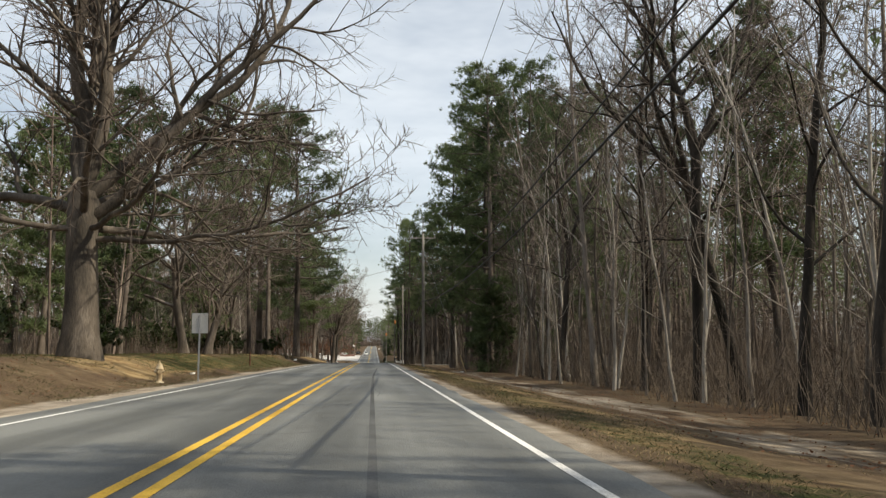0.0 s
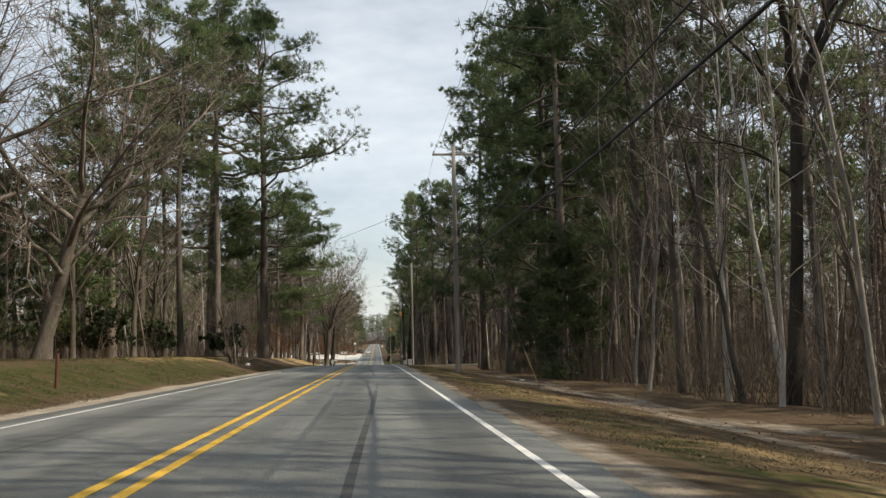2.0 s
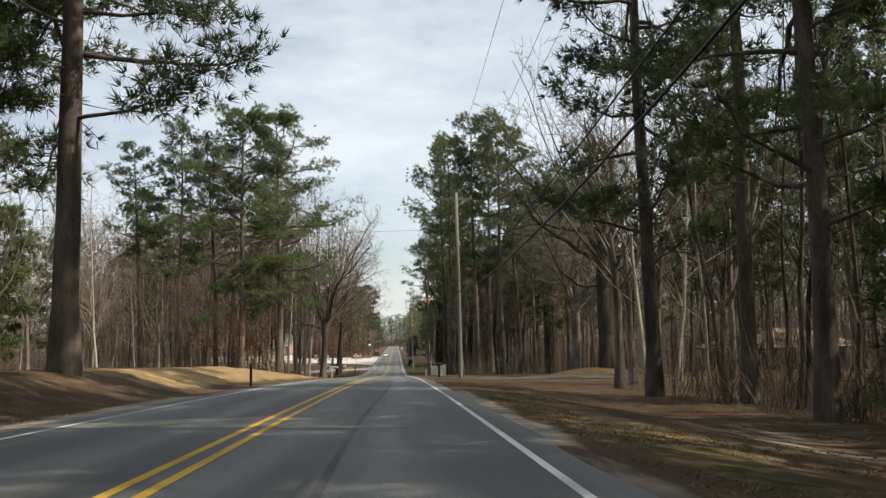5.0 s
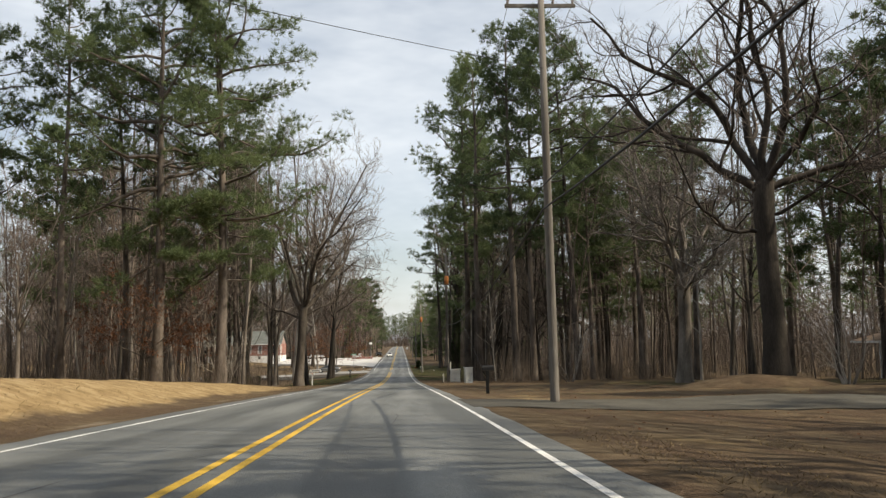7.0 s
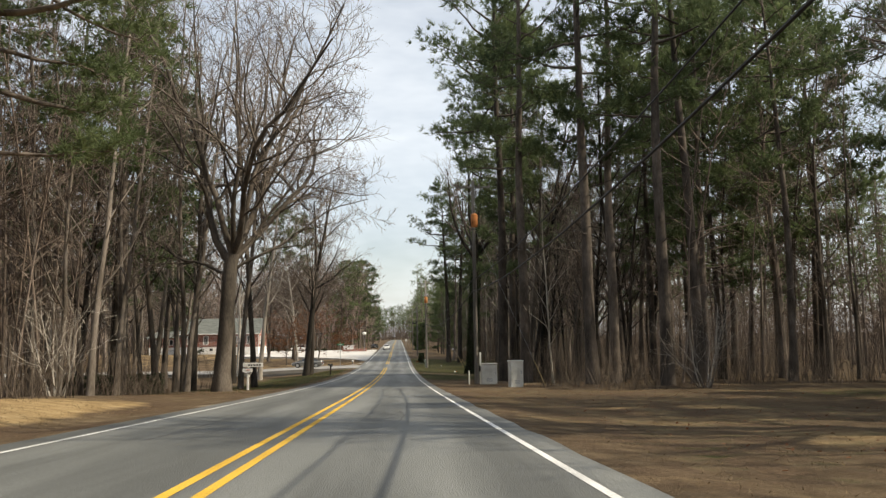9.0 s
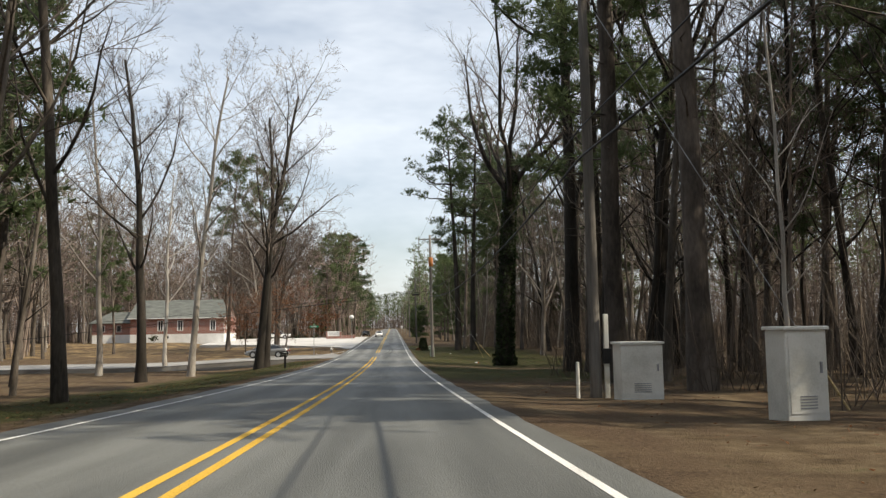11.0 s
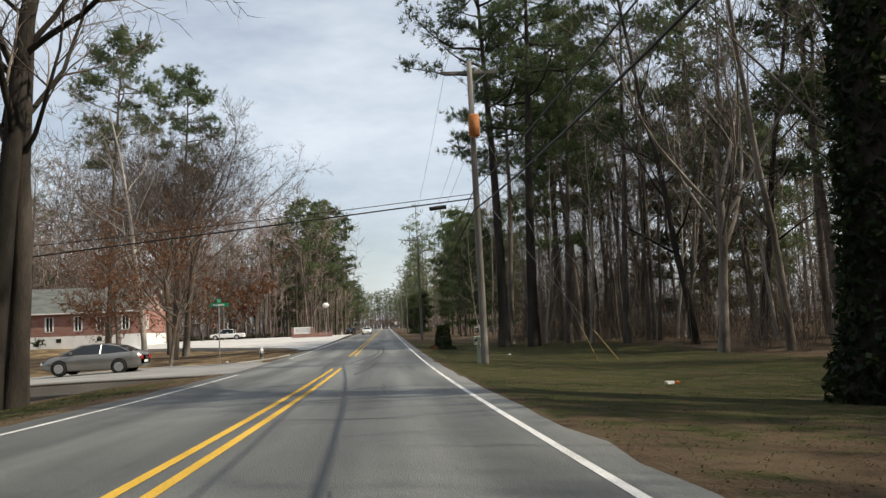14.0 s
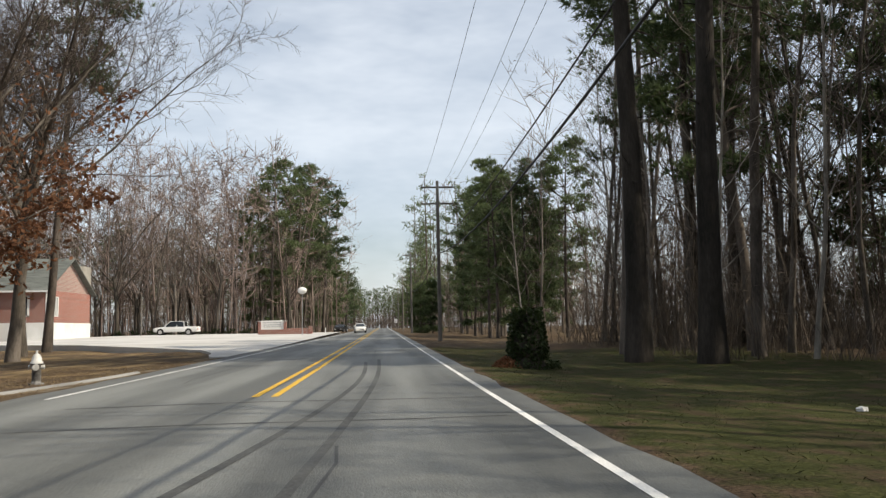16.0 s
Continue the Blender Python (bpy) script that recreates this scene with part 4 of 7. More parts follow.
# Pines mostly out of view, added to shade the lawn and road.
row([(24.0, 222.5), (27.0, 227.5), (23.0, 231.5), (28.5, 218.5), (40.0, 238.0), (25.5, 244.0), (42.0, 250.0), (31.0, 246.0), (33.0, 257.0), (29.0, 240.0), (44.0, 262.0)], pines, 0.95, 1.08)
row([(21.0, 243.5), (24.5, 249.5), (19.0, 252.5), (24.0, 266.0), (22.5, 258.5)], mid_vase, 1.1, 1.3)
row([(21.5, 284.0), (25.5, 272.0), (19.0, 296.0)], mid_vase, 1.1, 1.3)
# left wood
row([(-8.7, 117.9), (-14.0, 119.5)], [broad_pine], 1.03, 1.07)
row([(-11.6, 110.5), (-17.0, 114.0), (-17.5, 108.0), (-12.6, 101.0), (-20.0, 117.0), (-16.5, 97.0), (-22.0, 104.0)], pines, 0.92, 1.05)
wood(15, -34, -14, 38, 112, 3.2, far_pines, 0.6, 0.95)
wood(24, -28, -12.5, 2, 112, 2.0, slender + mid_vase, 0.6, 0.95)
row([(-11.4, 189.5), (-15.4, 187.0)], [broad_pine], 0.95, 1.04)
row([(-22.5, 188.0)], pines[:1], 0.9, 0.95)
row([(-19.5, 193.0), (-26.5, 187.0), (-15.3, 216.5), (-22.5, 220.0)], pines[:2], 0.9, 1.05)
row([(-11.3, 216.0), (-8.9, 221.0), (-9.2, 228.5), (-12.4, 219.5), (-13.1, 225.2), (-14.0, 211.0), (-17.0, 214.0)], slender[:2], 1.15, 1.35)
wood(30, -34, -22, 118, 212, 2.0, slender[2:3] + pole_tree[:1] + mid_vase[1:] + slender[:1], 0.55, 0.95)
wood(10, -40, -24, 120, 180, 4.0, far_pines[:1], 0.7, 0.9)
wood(16, -26, -11, 190, 236, 2.0, slender[:2], 1.0, 1.3)
wood(34, -48, -16, 212, 268, 2.2, slender + far_pines[1:], 0.95, 1.25, 2, lambda x, y: x < -4 - (y - 215) * 0.42)
wood(16, -72, -42, 304, 346, 2.6, slender + mid_vase + far_pines[1:], 1.1, 1.4, 2, lambda x, y: x < -2 - 0.4 * (y - 217.6))
# behind the car park and along the far road
wood(40, -70, -12, 412, 436, 2.6, slender[:1] + mid_vase, 0.9, 1.2)
wood(20, -82, -60, 318, 400, 3.0, slender + far_pines[1:] + mid_vase, 0.95, 1.2)
row([(-15.5, 424.0), (-12.5, 431.0), (-18.0, 430.0), (-10.5, 440.0), (-14.0, 446.0), (-9.5, 452.0)], far_pines, 0.95, 1.15)
wood(18, -26, -9, 452, 540, 3.2, far_pines, 0.75, 0.95)
wood(8, -20, -7.5, 450, 540, 3.2, slender, 0.55, 0.75)
wood(22, 8.5, 34, 396, 640, 3.4, far_pines, 0.6, 0.85, 2, lambda x, y: y > 560 or x > 0.08 * (y - 271))
wood(12, 9.5, 26, 350, 460, 3.4, slender, 0.6, 0.85, 2, lambda x, y: x > 0.09 * (y - 271))
row([(7.7, 421.0), (8.6, 430.0), (7.9, 439.0), (9.4, 418.0)], [cedar], 0.75, 0.95)


# ---- woods beyond, brush and grass: what nobody could count ----
def raw_mesh(name, verts, tris, mat, label, category):
    me = bpy.data.meshes.new(name)
    me.vertices.add(len(verts))
    me.vertices.foreach_set("co", np.ascontiguousarray(verts, dtype=np.float32).ravel())
    me.loops.add(len(tris) * 3)
    me.loops.foreach_set("vertex_index", np.ascontiguousarray(tris, dtype=np.int32).ravel())
    me.polygons.add(len(tris))
    me.polygons.foreach_set("loop_start", np.arange(0, len(tris) * 3, 3, dtype=np.int32))
    me.update(calc_edges=True)
    me.materials.append(mat)
    return tagged(new(name, me), label, category, kind="stuff")


def unit(v):
    return v / np.maximum(1e-6, np.linalg.norm(v, axis=1, keepdims=True))


def stems(p0, d, length, r, bend, segs, sides, taper=0.25):
    """Many tapered stems at once: start, direction, length, radius, bend of each."""
    n = len(p0)
    t = np.linspace(0, 1, segs + 1)
    c = p0[:, None] + d[:, None] * (length[:, None] * t)[..., None] + bend[:, None] * (length[:, None] * t ** 2)[..., None]
    a = unit(np.cross(d, np.array([0.9, 0.35, 0.12])))
    b = np.cross(d, a)
    ang = np.arange(sides) * 2 * np.pi / sides
    ring = a[:, None] * np.cos(ang)[None, :, None] + b[:, None] * np.sin(ang)[None, :, None]
    rad = r[:, None] * (1 - (1 - taper) * t)[None]
    v = c[:, :, None] + ring[:, None] * rad[:, :, None, None]
    f = []
    for i in range(segs):
        for s in range(sides):
            s2 = (s + 1) % sides
            q = (i * sides + s, i * sides + s2, (i + 1) * sides + s2, (i + 1) * sides + s)
            f += [(q[0], q[1], q[2]), (q[0], q[2], q[3])]
    f = np.array(f)[None] + (np.arange(n) * (segs + 1) * sides)[:, None, None]
    return v.reshape(-1, 3), f.reshape(-1, 3), c


def blades(p, v, width, rs):
    s = unit(np.cross(v, rs.normal(size=v.shape))) * width[:, None]
    q = np.stack([p - s, p + s, p + v], 1).reshape(-1, 3)
    return q, np.arange(len(p) * 3).reshape(-1, 3)


def joined(parts_):
    vs, fs, o = [], [], 0
    for v, f in parts_:
        vs.append(v)
        fs.append(f + o)
        o += len(v)
    return np.concatenate(vs), np.concatenate(fs)


def spots_in(rs, n, x0, x1, y0, y1, keep=None):
    x, y = rs.uniform(x0, x1, n), rs.uniform(y0, y1, n)
    if keep:
        k = np.array([keep(a, b) for a, b in zip(x, y)])
        x, y = x[k], y[k]
    return np.stack([x, y, np.array([ground_z(a, b) for a, b in zip(x, y)]) - 0.1], 1)


M_WOODS = material("woodland_bark", [(0.086, 0.064, 0.052), (0.172, 0.135, 0.110), (0.276, 0.224, 0.187)], 0.3, 0.95, 0, 4)


M_WOODS_PINK = material("pinkish_twig_bark", [(0.13, 0.095, 0.08), (0.25, 0.19, 0.163), (0.37, 0.295, 0.26)], 0.3, 0.95, 0, 4)


def far_hardwoods(rs, base, h0, h1, name, label, width=0.022, mat=None):
    base = base[rs.uniform(0, 1, len(base)) < 0.68]
    n = len(base)
    h = rs.uniform(h0, h1, n)
    up = unit(np.stack([rs.normal(0, 0.07, n), rs.normal(0, 0.07, n), np.ones(n)], 1))
    v1, f1, c = stems(base, up, h, rs.uniform(0.002, 0.0048, n) * h, rs.normal(0, 0.09, (n, 3)) * np.array([1, 1, 0.2]), 5, 4)
    k = 20
    t = rs.uniform(0.16, 0.98, (n, k))
    p = c[:, 0][:, None] + up[:, None] * (h[:, None] * t)[..., None] + (c[:, -1] - c[:, 0] - up * h[:, None])[:, None] * (t ** 2)[..., None]
    az = rs.uniform(0, 6.28, (n, k))
    d = unit(np.stack([np.cos(az), np.sin(az), rs.uniform(0.15, 1.5, (n, k))], -1).reshape(-1, 3))
    ln = (h[:, None] * (0.03 + 0.5 * t * (1.15 - t)) * rs.uniform(0.6, 1.2, (n, k))).ravel()
    v2, f2, c2 = stems(p.reshape(-1, 3), d, ln, 0.008 * ln + 0.006, rs.normal(0, 0.28, (n * k, 3)), 2, 3)
    m = 7
    u = rs.uniform(0.25, 1.0, (n * k, m))
    q = (p.reshape(-1, 1, 3) + d[:, None] * (ln[:, None] * u)[..., None]).reshape(-1, 3)
    w = unit(np.repeat(d, m, 0) + rs.normal(0, 0.55, (n * k * m, 3))) * (np.repeat(ln, m) * rs.uniform(0.25, 0.6, n * k * m))[:, None]
    v3, f3 = blades(q, w, np.full(len(q), width), rs)
    v, f = joined([(v1, f1), (v2, f2), (v3, f3)])
    return raw_mesh(name, v, f, mat or M_WOODS, label, "woods")


def far_conifers(rs, base, h0, h1, name, label):
    n = len(base)
    h = rs.uniform(h0, h1, n)
    up = np.tile(np.array([[0.0, 0.0, 1.0]]), (n, 1))
    v1, f1, c = stems(base, up, h, 0.0085 * h, rs.normal(0, 0.02, (n, 3)), 3, 5)
    k = 26
    t = rs.uniform(0.32, 1.0, (n, k))
    p = base[:, None] + up[:, None] * (h[:, None] * t)[..., None]
    az = rs.uniform(0, 6.28, (n, k))
    d = unit(np.stack([np.cos(az), np.sin(az), rs.uniform(-0.2, 0.8, (n, k))], -1).reshape(-1, 3))
    ln = (h[:, None] * 0.17 * (1.15 - 0.75 * t) * rs.uniform(0.6, 1.4, (n, k))).ravel()
    v2, f2, c2 = stems(p.reshape(-1, 3), d, ln, 0.02 * ln, rs.normal(0, 0.08, (n * k, 3)), 1, 3)
    m = 16
    u = np.repeat(rs.uniform(0.55, 1.05, (n * k, 2)), m // 2, 1)
    q = (p.reshape(-1, 1, 3) + d[:, None] * (ln[:, None] * u)[..., None]).reshape(-1, 3) + rs.normal(0, 0.42, (n * k * m, 3)) * np.array([1, 1, 0.6])
    w = unit(rs.normal(0, 1, (n * k * m, 3)) + np.array([0, 0, 0.25])) * rs.uniform(0.6, 1.1, (n * k * m, 1))
    v3, f3 = blades(q, w, np.full(len(q), 0.10), rs)
    vt, ft = joined([(v1, f1), (v2, f2)])
    raw_mesh(name + "_trunks", vt, ft, M_PINE_BARK, "dim trunks of pines deep in the woods", "woods")
    return raw_mesh(name, v3, f3, M_NEEDLE, label, "woods")


def brush(rs, base, h0, h1, name, mat, label, n_stem=7, n_twig=34, width=0.009, flat=False):
    n = len(base)
    h = np.repeat(rs.uniform(h0, h1, n), n_stem) * rs.uniform(0.5, 1.1, n * n_stem)
    p = np.repeat(base, n_stem, 0) + np.stack([rs.normal(0, 0.35, n * n_stem), rs.normal(0, 0.35, n * n_stem), np.zeros(n * n_stem)], 1)
    d = unit(np.stack([rs.normal(0, 0.28, n * n_stem), rs.normal(0, 0.28, n * n_stem), np.ones(n * n_stem)], 1))
    if flat:
        v1, f1 = blades(p, d * h[:, None], 0.0024 * h + 0.004, rs)
    else:
        v1, f1, c = stems(p, d, h, 0.004 * h + 0.005, rs.normal(0, 0.15, (n * n_stem, 3)), 1, 3)
    m = max(1, n_twig // n_stem)
    u = rs.uniform(0.2, 1.0, (n * n_stem, m))
    q = (p[:, None] + d[:, None] * (h[:, None] * u)[..., None]).reshape(-1, 3)
    w = unit(np.repeat(d, m, 0) * 0.6 + rs.normal(0, 0.6, (n * n_stem * m, 3))) * (np.repeat(h, m) * rs.uniform(0.08, 0.24, n * n_stem * m))[:, None]
    v3, f3 = blades(q, w, np.full(len(q), width), rs)
    v, f = joined([(v1, f1), (v3, f3)])
    return raw_mesh(name, v, f, mat, label, "brush")


rs = np.random.RandomState(11)


def clear_of_lot(x, y):
    return not (y > 300 and y < 412 and x > -75) and not (250 < y < 300 and x > -60)


far_hardwoods(rs, np.concatenate([spots_in(rs, 90, 22, 40, -40, 135), spots_in(rs, 260, 40, 75, -10, 150), spots_in(rs, 200, 36, 85, 150, 250), spots_in(rs, 250, 30, 80, 250, 360), spots_in(rs, 160, 10, 50, 360, 700)]),
              20, 29, "far_hardwoods", "leafless grey-brown hardwoods deep in the roadside woods")
far_hardwoods(rs, np.concatenate([spots_in(rs, 210, -75, -30, -10, 120), spots_in(rs, 200, -85, -40, 120, 215), spots_in(rs, 200, -80, -17, 206, 262, lambda x, y: x < -9 - (y - 206) * 0.45), spots_in(rs, 100, -130, -14, 450, 500, clear_of_lot),
                                  spots_in(rs, 140, -50, -8, 470, 700), spots_in(rs, 200, -140, -62, 262, 440, lambda x, y: y > 300 or x < -75)]), 17, 25, "far_hardwoods", "leafless brown hardwoods deep in the roadside woods")
far_conifers(rs, np.concatenate([spots_in(rs, 60, 32, 80, 0, 150), spots_in(rs, 24, 28, 50, 40, 110), spots_in(rs, 8, 30, 60, -60, 30), spots_in(rs, 60, 44, 90, 140, 260), spots_in(rs, 40, 40, 90, 260, 380), spots_in(rs, 90, 8, 40, 420, 900)]), 20, 29, "far_pines", "dark green pines deep in the roadside woods")
far_conifers(rs, np.concatenate([spots_in(rs, 60, -80, -30, 20, 120), spots_in(rs, 34, -95, -42, 120, 262), spots_in(rs, 110, -50, -8, 490, 900), spots_in(rs, 40, -110, -30, 440, 500)]), 15, 23, "far_pines", "dark green pines deep in the roadside woods")
far_hardwoods(rs, np.concatenate([spots_in(rs, 330, -110, -9, 412, 452), spots_in(rs, 60, -30, -8, 452, 560), spots_in(rs, 60, -95, -62, 340, 412)]), 23, 32, "far_hardwoods", "leafless pinkish-brown hardwoods behind the car park", 0.06, M_WOODS_PINK)
far_hardwoods(rs, np.concatenate([spots_in(rs, 40, 20, 34, -30, 132), spots_in(rs, 90, -46, -16, 206, 258, lambda x, y: x < -12 - (y - 206) * 0.42), spots_in(rs, 90, 24, 38, 262, 362), spots_in(rs, 40, 16, 36, 212, 246), spots_in(rs, 70, -32, -14, 0, 110), spots_in(rs, 60, -32, -16, 196, 222)]), 17, 26, "far_hardwoods", "leafless brown trees crowding the wood", 0.02)
# closing the road where it tops the far rise
far_hardwoods(rs, np.concatenate([spots_in(rs, 150, -125, -48, 400, 450), spots_in(rs, 110, -90, -44, 300, 350, lambda x, y: x < -4 - 0.4 * (y - 217.6))]), 33, 43, "far_hardwoods", "tall dim hardwoods on the rise behind the hall", 0.06)
far_conifers(rs, spots_in(rs, 26, -120, -58, 404, 450), 26, 34, "far_pines", "tall dim pines on the rise behind the hall")
far_conifers(rs, spots_in(rs, 130, -45, 45, 905, 960), 24, 32, "far_pines", "dark pines where the road passes out of sight")
brush(rs, spots_in(rs, 260, -50, 50, 900, 960), 6, 16, "far_thicket", M_WOODS, "brown thicket where the road passes out of sight", 10, 60, 0.14, True)

brush(rs, np.concatenate([spots_in(rs, 1100, 13.6, 27, -5, 132), spots_in(rs, 260, 30, 60, -10, 150), spots_in(rs, 240, 10.5, 34, 206, 246), spots_in(rs, 260, 20, 36, 250, 345), spots_in(rs, 160, 13.5, 30, 316, 352), spots_in(rs, 120, 32, 60, 140, 250)]),
      1.2, 4.5, "underbrush", M_BRUSH, "brown leafless underbrush beneath the trees")
brush(rs, np.concatenate([spots_in(rs, 330, -34, -12, -5, 118), spots_in(rs, 260, -50, -22, 118, 212), spots_in(rs, 240, -30, -9.5, 186, 220), spots_in(rs, 150, -70, -18, 215, 262, lambda x, y: x < -6 - (y - 215) * 0.5),
                          spots_in(rs, 260, -110, -12, 413, 450), spots_in(rs, 120, -30, -8, 450, 620), spots_in(rs, 120, 9, 30, 380, 620)]),
      1.0, 4.0, "underbrush", M_BRUSH, "brown leafless underbrush beneath the trees")
brush(rs, np.concatenate([spots_in(rs, 240, 16.5, 42, -10, 136), spots_in(rs, 160, 26, 46, 300, 362), spots_in(rs, 130, 15, 30, 324, 352), spots_in(rs, 500, 42, 75, -30, 160), spots_in(rs, 420, 46, 85, 150, 370), spots_in(rs, 200, 25, 60, 370, 700)]), 5, 12, "thicket", M_BRUSH, "dense brown saplings deep in the woods", 8, 80, 0.014, True)
brush(rs, np.concatenate([spots_in(rs, 420, -80, -38, -30, 215), spots_in(rs, 140, -95, -48, 215, 262), spots_in(rs, 300, -140, -15, 436, 480, clear_of_lot), spots_in(rs, 160, -55, -14, 480, 700), spots_in(rs, 160, -150, -85, 260, 440)]), 4, 10, "thicket", M_BRUSH, "dense brown saplings deep in the woods", 8, 80, 0.014, True)
brush(rs, np.concatenate([spots_in(rs, 620, 66, 115, -60, 420), spots_in(rs, 460, -140, -82, -60, 262), spots_in(rs, 260, -190, -20, 466, 540), spots_in(rs, 300, -190, -100, 240, 480), spots_in(rs, 140, 24, 70, 380, 700)]), 11, 24, "far_thicket", M_WOODS, "brown mass of far leafless woods", 10, 70, 0.09, True)
# ---- utility poles ----
def insulator(g, x, y, z):
    g.tube([Vector((x, y, z)), Vector((x, y, z + 0.05)), Vector((x, y, z + 0.1)), Vector((x, y, z + 0.16)), Vector((x, y, z + 0.18))], [0.02, 0.055, 0.035, 0.05, 0.01], 7)


def utility_pole(x, y, height, arms=1, double=False, transformer=False, lean=0.0):
    root = thing("utility_pole", pose(x, y, ground_z(x, y), 0, lean, 0), "weathered wooden utility pole with crossarm beside the road", "utility pole", "utility poles along the road")
    g = Geo()
    g.tube([Vector((0, 0, -0.4)), Vector((0, 0, 0.2)), Vector((0, 0, height * 0.5)), Vector((0, 0, height))], [0.165, 0.16, 0.14, 0.11], 14, cap=True)
    part("pole", g, M_POLE, root, smooth=True)
    for k in range(arms):
        z = height - 0.45 - 1.25 * k
        g = Geo()
        g.box(-1.25, 0.12, z - 0.06, 1.25, 0.22, z + 0.06, bevel=0.01)
        arm = part("crossarm", g, M_POLE, root)
        for s in (-1, 1):
            b = Geo()
            b.tube([Vector((s * 0.75, 0.17, z - 0.05)), Vector((s * 0.05, 0.17, z - 0.62))], [0.018, 0.018], 5)
            part("brace", b, M_STEEL, arm)
        for ix in (-1.15, 0.45, 1.15):
            b = Geo()
            insulator(b, ix, 0.17, z + 0.06)
            part("insulator", b, M_PORCELAIN, arm, smooth=True)
    if transformer:
        g = Geo()
        zt = height - 3.4
        g.tube([Vector((0.02, -0.42, zt)), Vector((0.02, -0.42, zt + 0.03)), Vector((0.02, -0.42, zt + 0.86)), Vector((0.02, -0.42, zt + 0.95))], [0.2, 0.24, 0.24, 0.16], 14, cap=True)
        part("transformer", g, M_RUST, root, "rusty orange transformer can", smooth=True)
    return root


M_STEEL = material("galvanised_steel", [(0.3, 0.31, 0.32), (0.42, 0.43, 0.44)], 3, 0.5, 0.1, 30, metal=0.7)
M_PORCELAIN = material("porcelain", [(0.2, 0.16, 0.14), (0.36, 0.33, 0.3)], 3, 0.3, 0)
M_RUST = material("rusty_orange_steel", [(0.3, 0.1, 0.03), (0.5, 0.19, 0.06), (0.6, 0.28, 0.12)], 3, 0.8, 0.3, 20)
POLES = [(7.0, 6.0, 13.2, 1, 0), (6.75, 84.5, 13.3, 1, 0), (7.05, 153.6, 14.2, 1, 0), (7.3, 221.5, 14.4, 1, 1), (6.1, 289.5, 13.0, 1, 1),
         (6.1, 352.0, 12.0, 2, 0), (6.1, 415.0, 12.0, 1, 0), (6.2, 475.0, 12.0, 1, 0), (6.2, 535.0, 12.0, 1, 0)]
for x, y, h, arms, tr in POLES:
    utility_pole(x, y, h, arms, transformer=bool(tr), lean=-0.6 if y == 289.5 else -0.3)


def cable(name, a, b, sag, r, label, mat=None):
    q, pts = Geo(), []
    for i in range(13):
        t = i / 12
        p = Vector(a).lerp(Vector(b), t)
        p.z -= sag * 4 * t * (1 - t)
        pts.append(p)
    q.tube(pts, [r] * 13, 5)
    return tagged(part(name, q, mat or M_CABLE), label, "cable")


for (x0, y0, h0, _, _), (x1, y1, h1, _, _) in zip(POLES, POLES[1:]):
    for dx in (-1.15, 0.45, 1.15):
        cable("power_line", (x0 + dx, y0 + 0.17, ground_z(x0, y0) + h0 - 0.2), (x1 + dx, y1 + 0.17, ground_z(x1, y1) + h1 - 0.2), 0.9, 0.009, "thin bare power line strung between poles")
    for z, r, s in ((7.3, 0.022, 1.0), (6.5, 0.034, 1.2)):
        cable("telephone_cable", (x0 - 0.2, y0, ground_z(x0, y0) + z), (x1 - 0.2, y1, ground_z(x1, y1) + z), s, r, "thick black telephone cable strung between poles")


# ---- side street, car park, drives ----
def lot_z(x, y):
    return road_z(y) + 0.03 + 0.25 * smooth_step(330, 408, y) - 0.4 * smooth_step(30, 52, -x)


def street_z(x, y):
    a = -x
    return road_z(y) + 0.02 - 0.05 * smooth_step(4, 8, a) - 0.6 * smooth_step(8, 26, a)


def sheet(name, xs, ys, zf, thick, mat, label, category, inside=None):
    """A slab that follows zf, with skirts down to its underside."""
    q = Geo()
    q.quadgrid(xs, ys, zf)
    for xa, xb in zip(xs, xs[1:]):
        for y in (ys[0], ys[-1]):
            q.quad((xa, y, zf(xa, y)), (xb, y, zf(xb, y)), (xb, y, zf(xb, y) - thick), (xa, y, zf(xa, y) - thick))
    for ya, yb in zip(ys, ys[1:]):
        for x in (xs[0], xs[-1]):
            q.quad((x, ya, zf(x, ya)), (x, yb, zf(x, yb)), (x, yb, zf(x, yb) - thick), (x, ya, zf(x, ya) - thick))
    return tagged(part(name, q, mat), label, category, kind="structure")


def span(a, b, n):
    return [a + (b - a) * i / n for i in range(n + 1)]


# Darkened brown-grey: the shade over the drive is put into its colour.
M_DRIVE = material("shaded_gravelly_asphalt", [(0.038, 0.035, 0.028), (0.065, 0.06, 0.048), (0.1, 0.093, 0.075)], 0.5, 0.9, 0.6, 45, spread=0.6)
sheet("road_side_street", span(-70, -4.1, 44), span(287.8, 299.4, 6), street_z, 1.2, M_STREET, "asphalt side street paled as by sun, meeting the main road", "road")


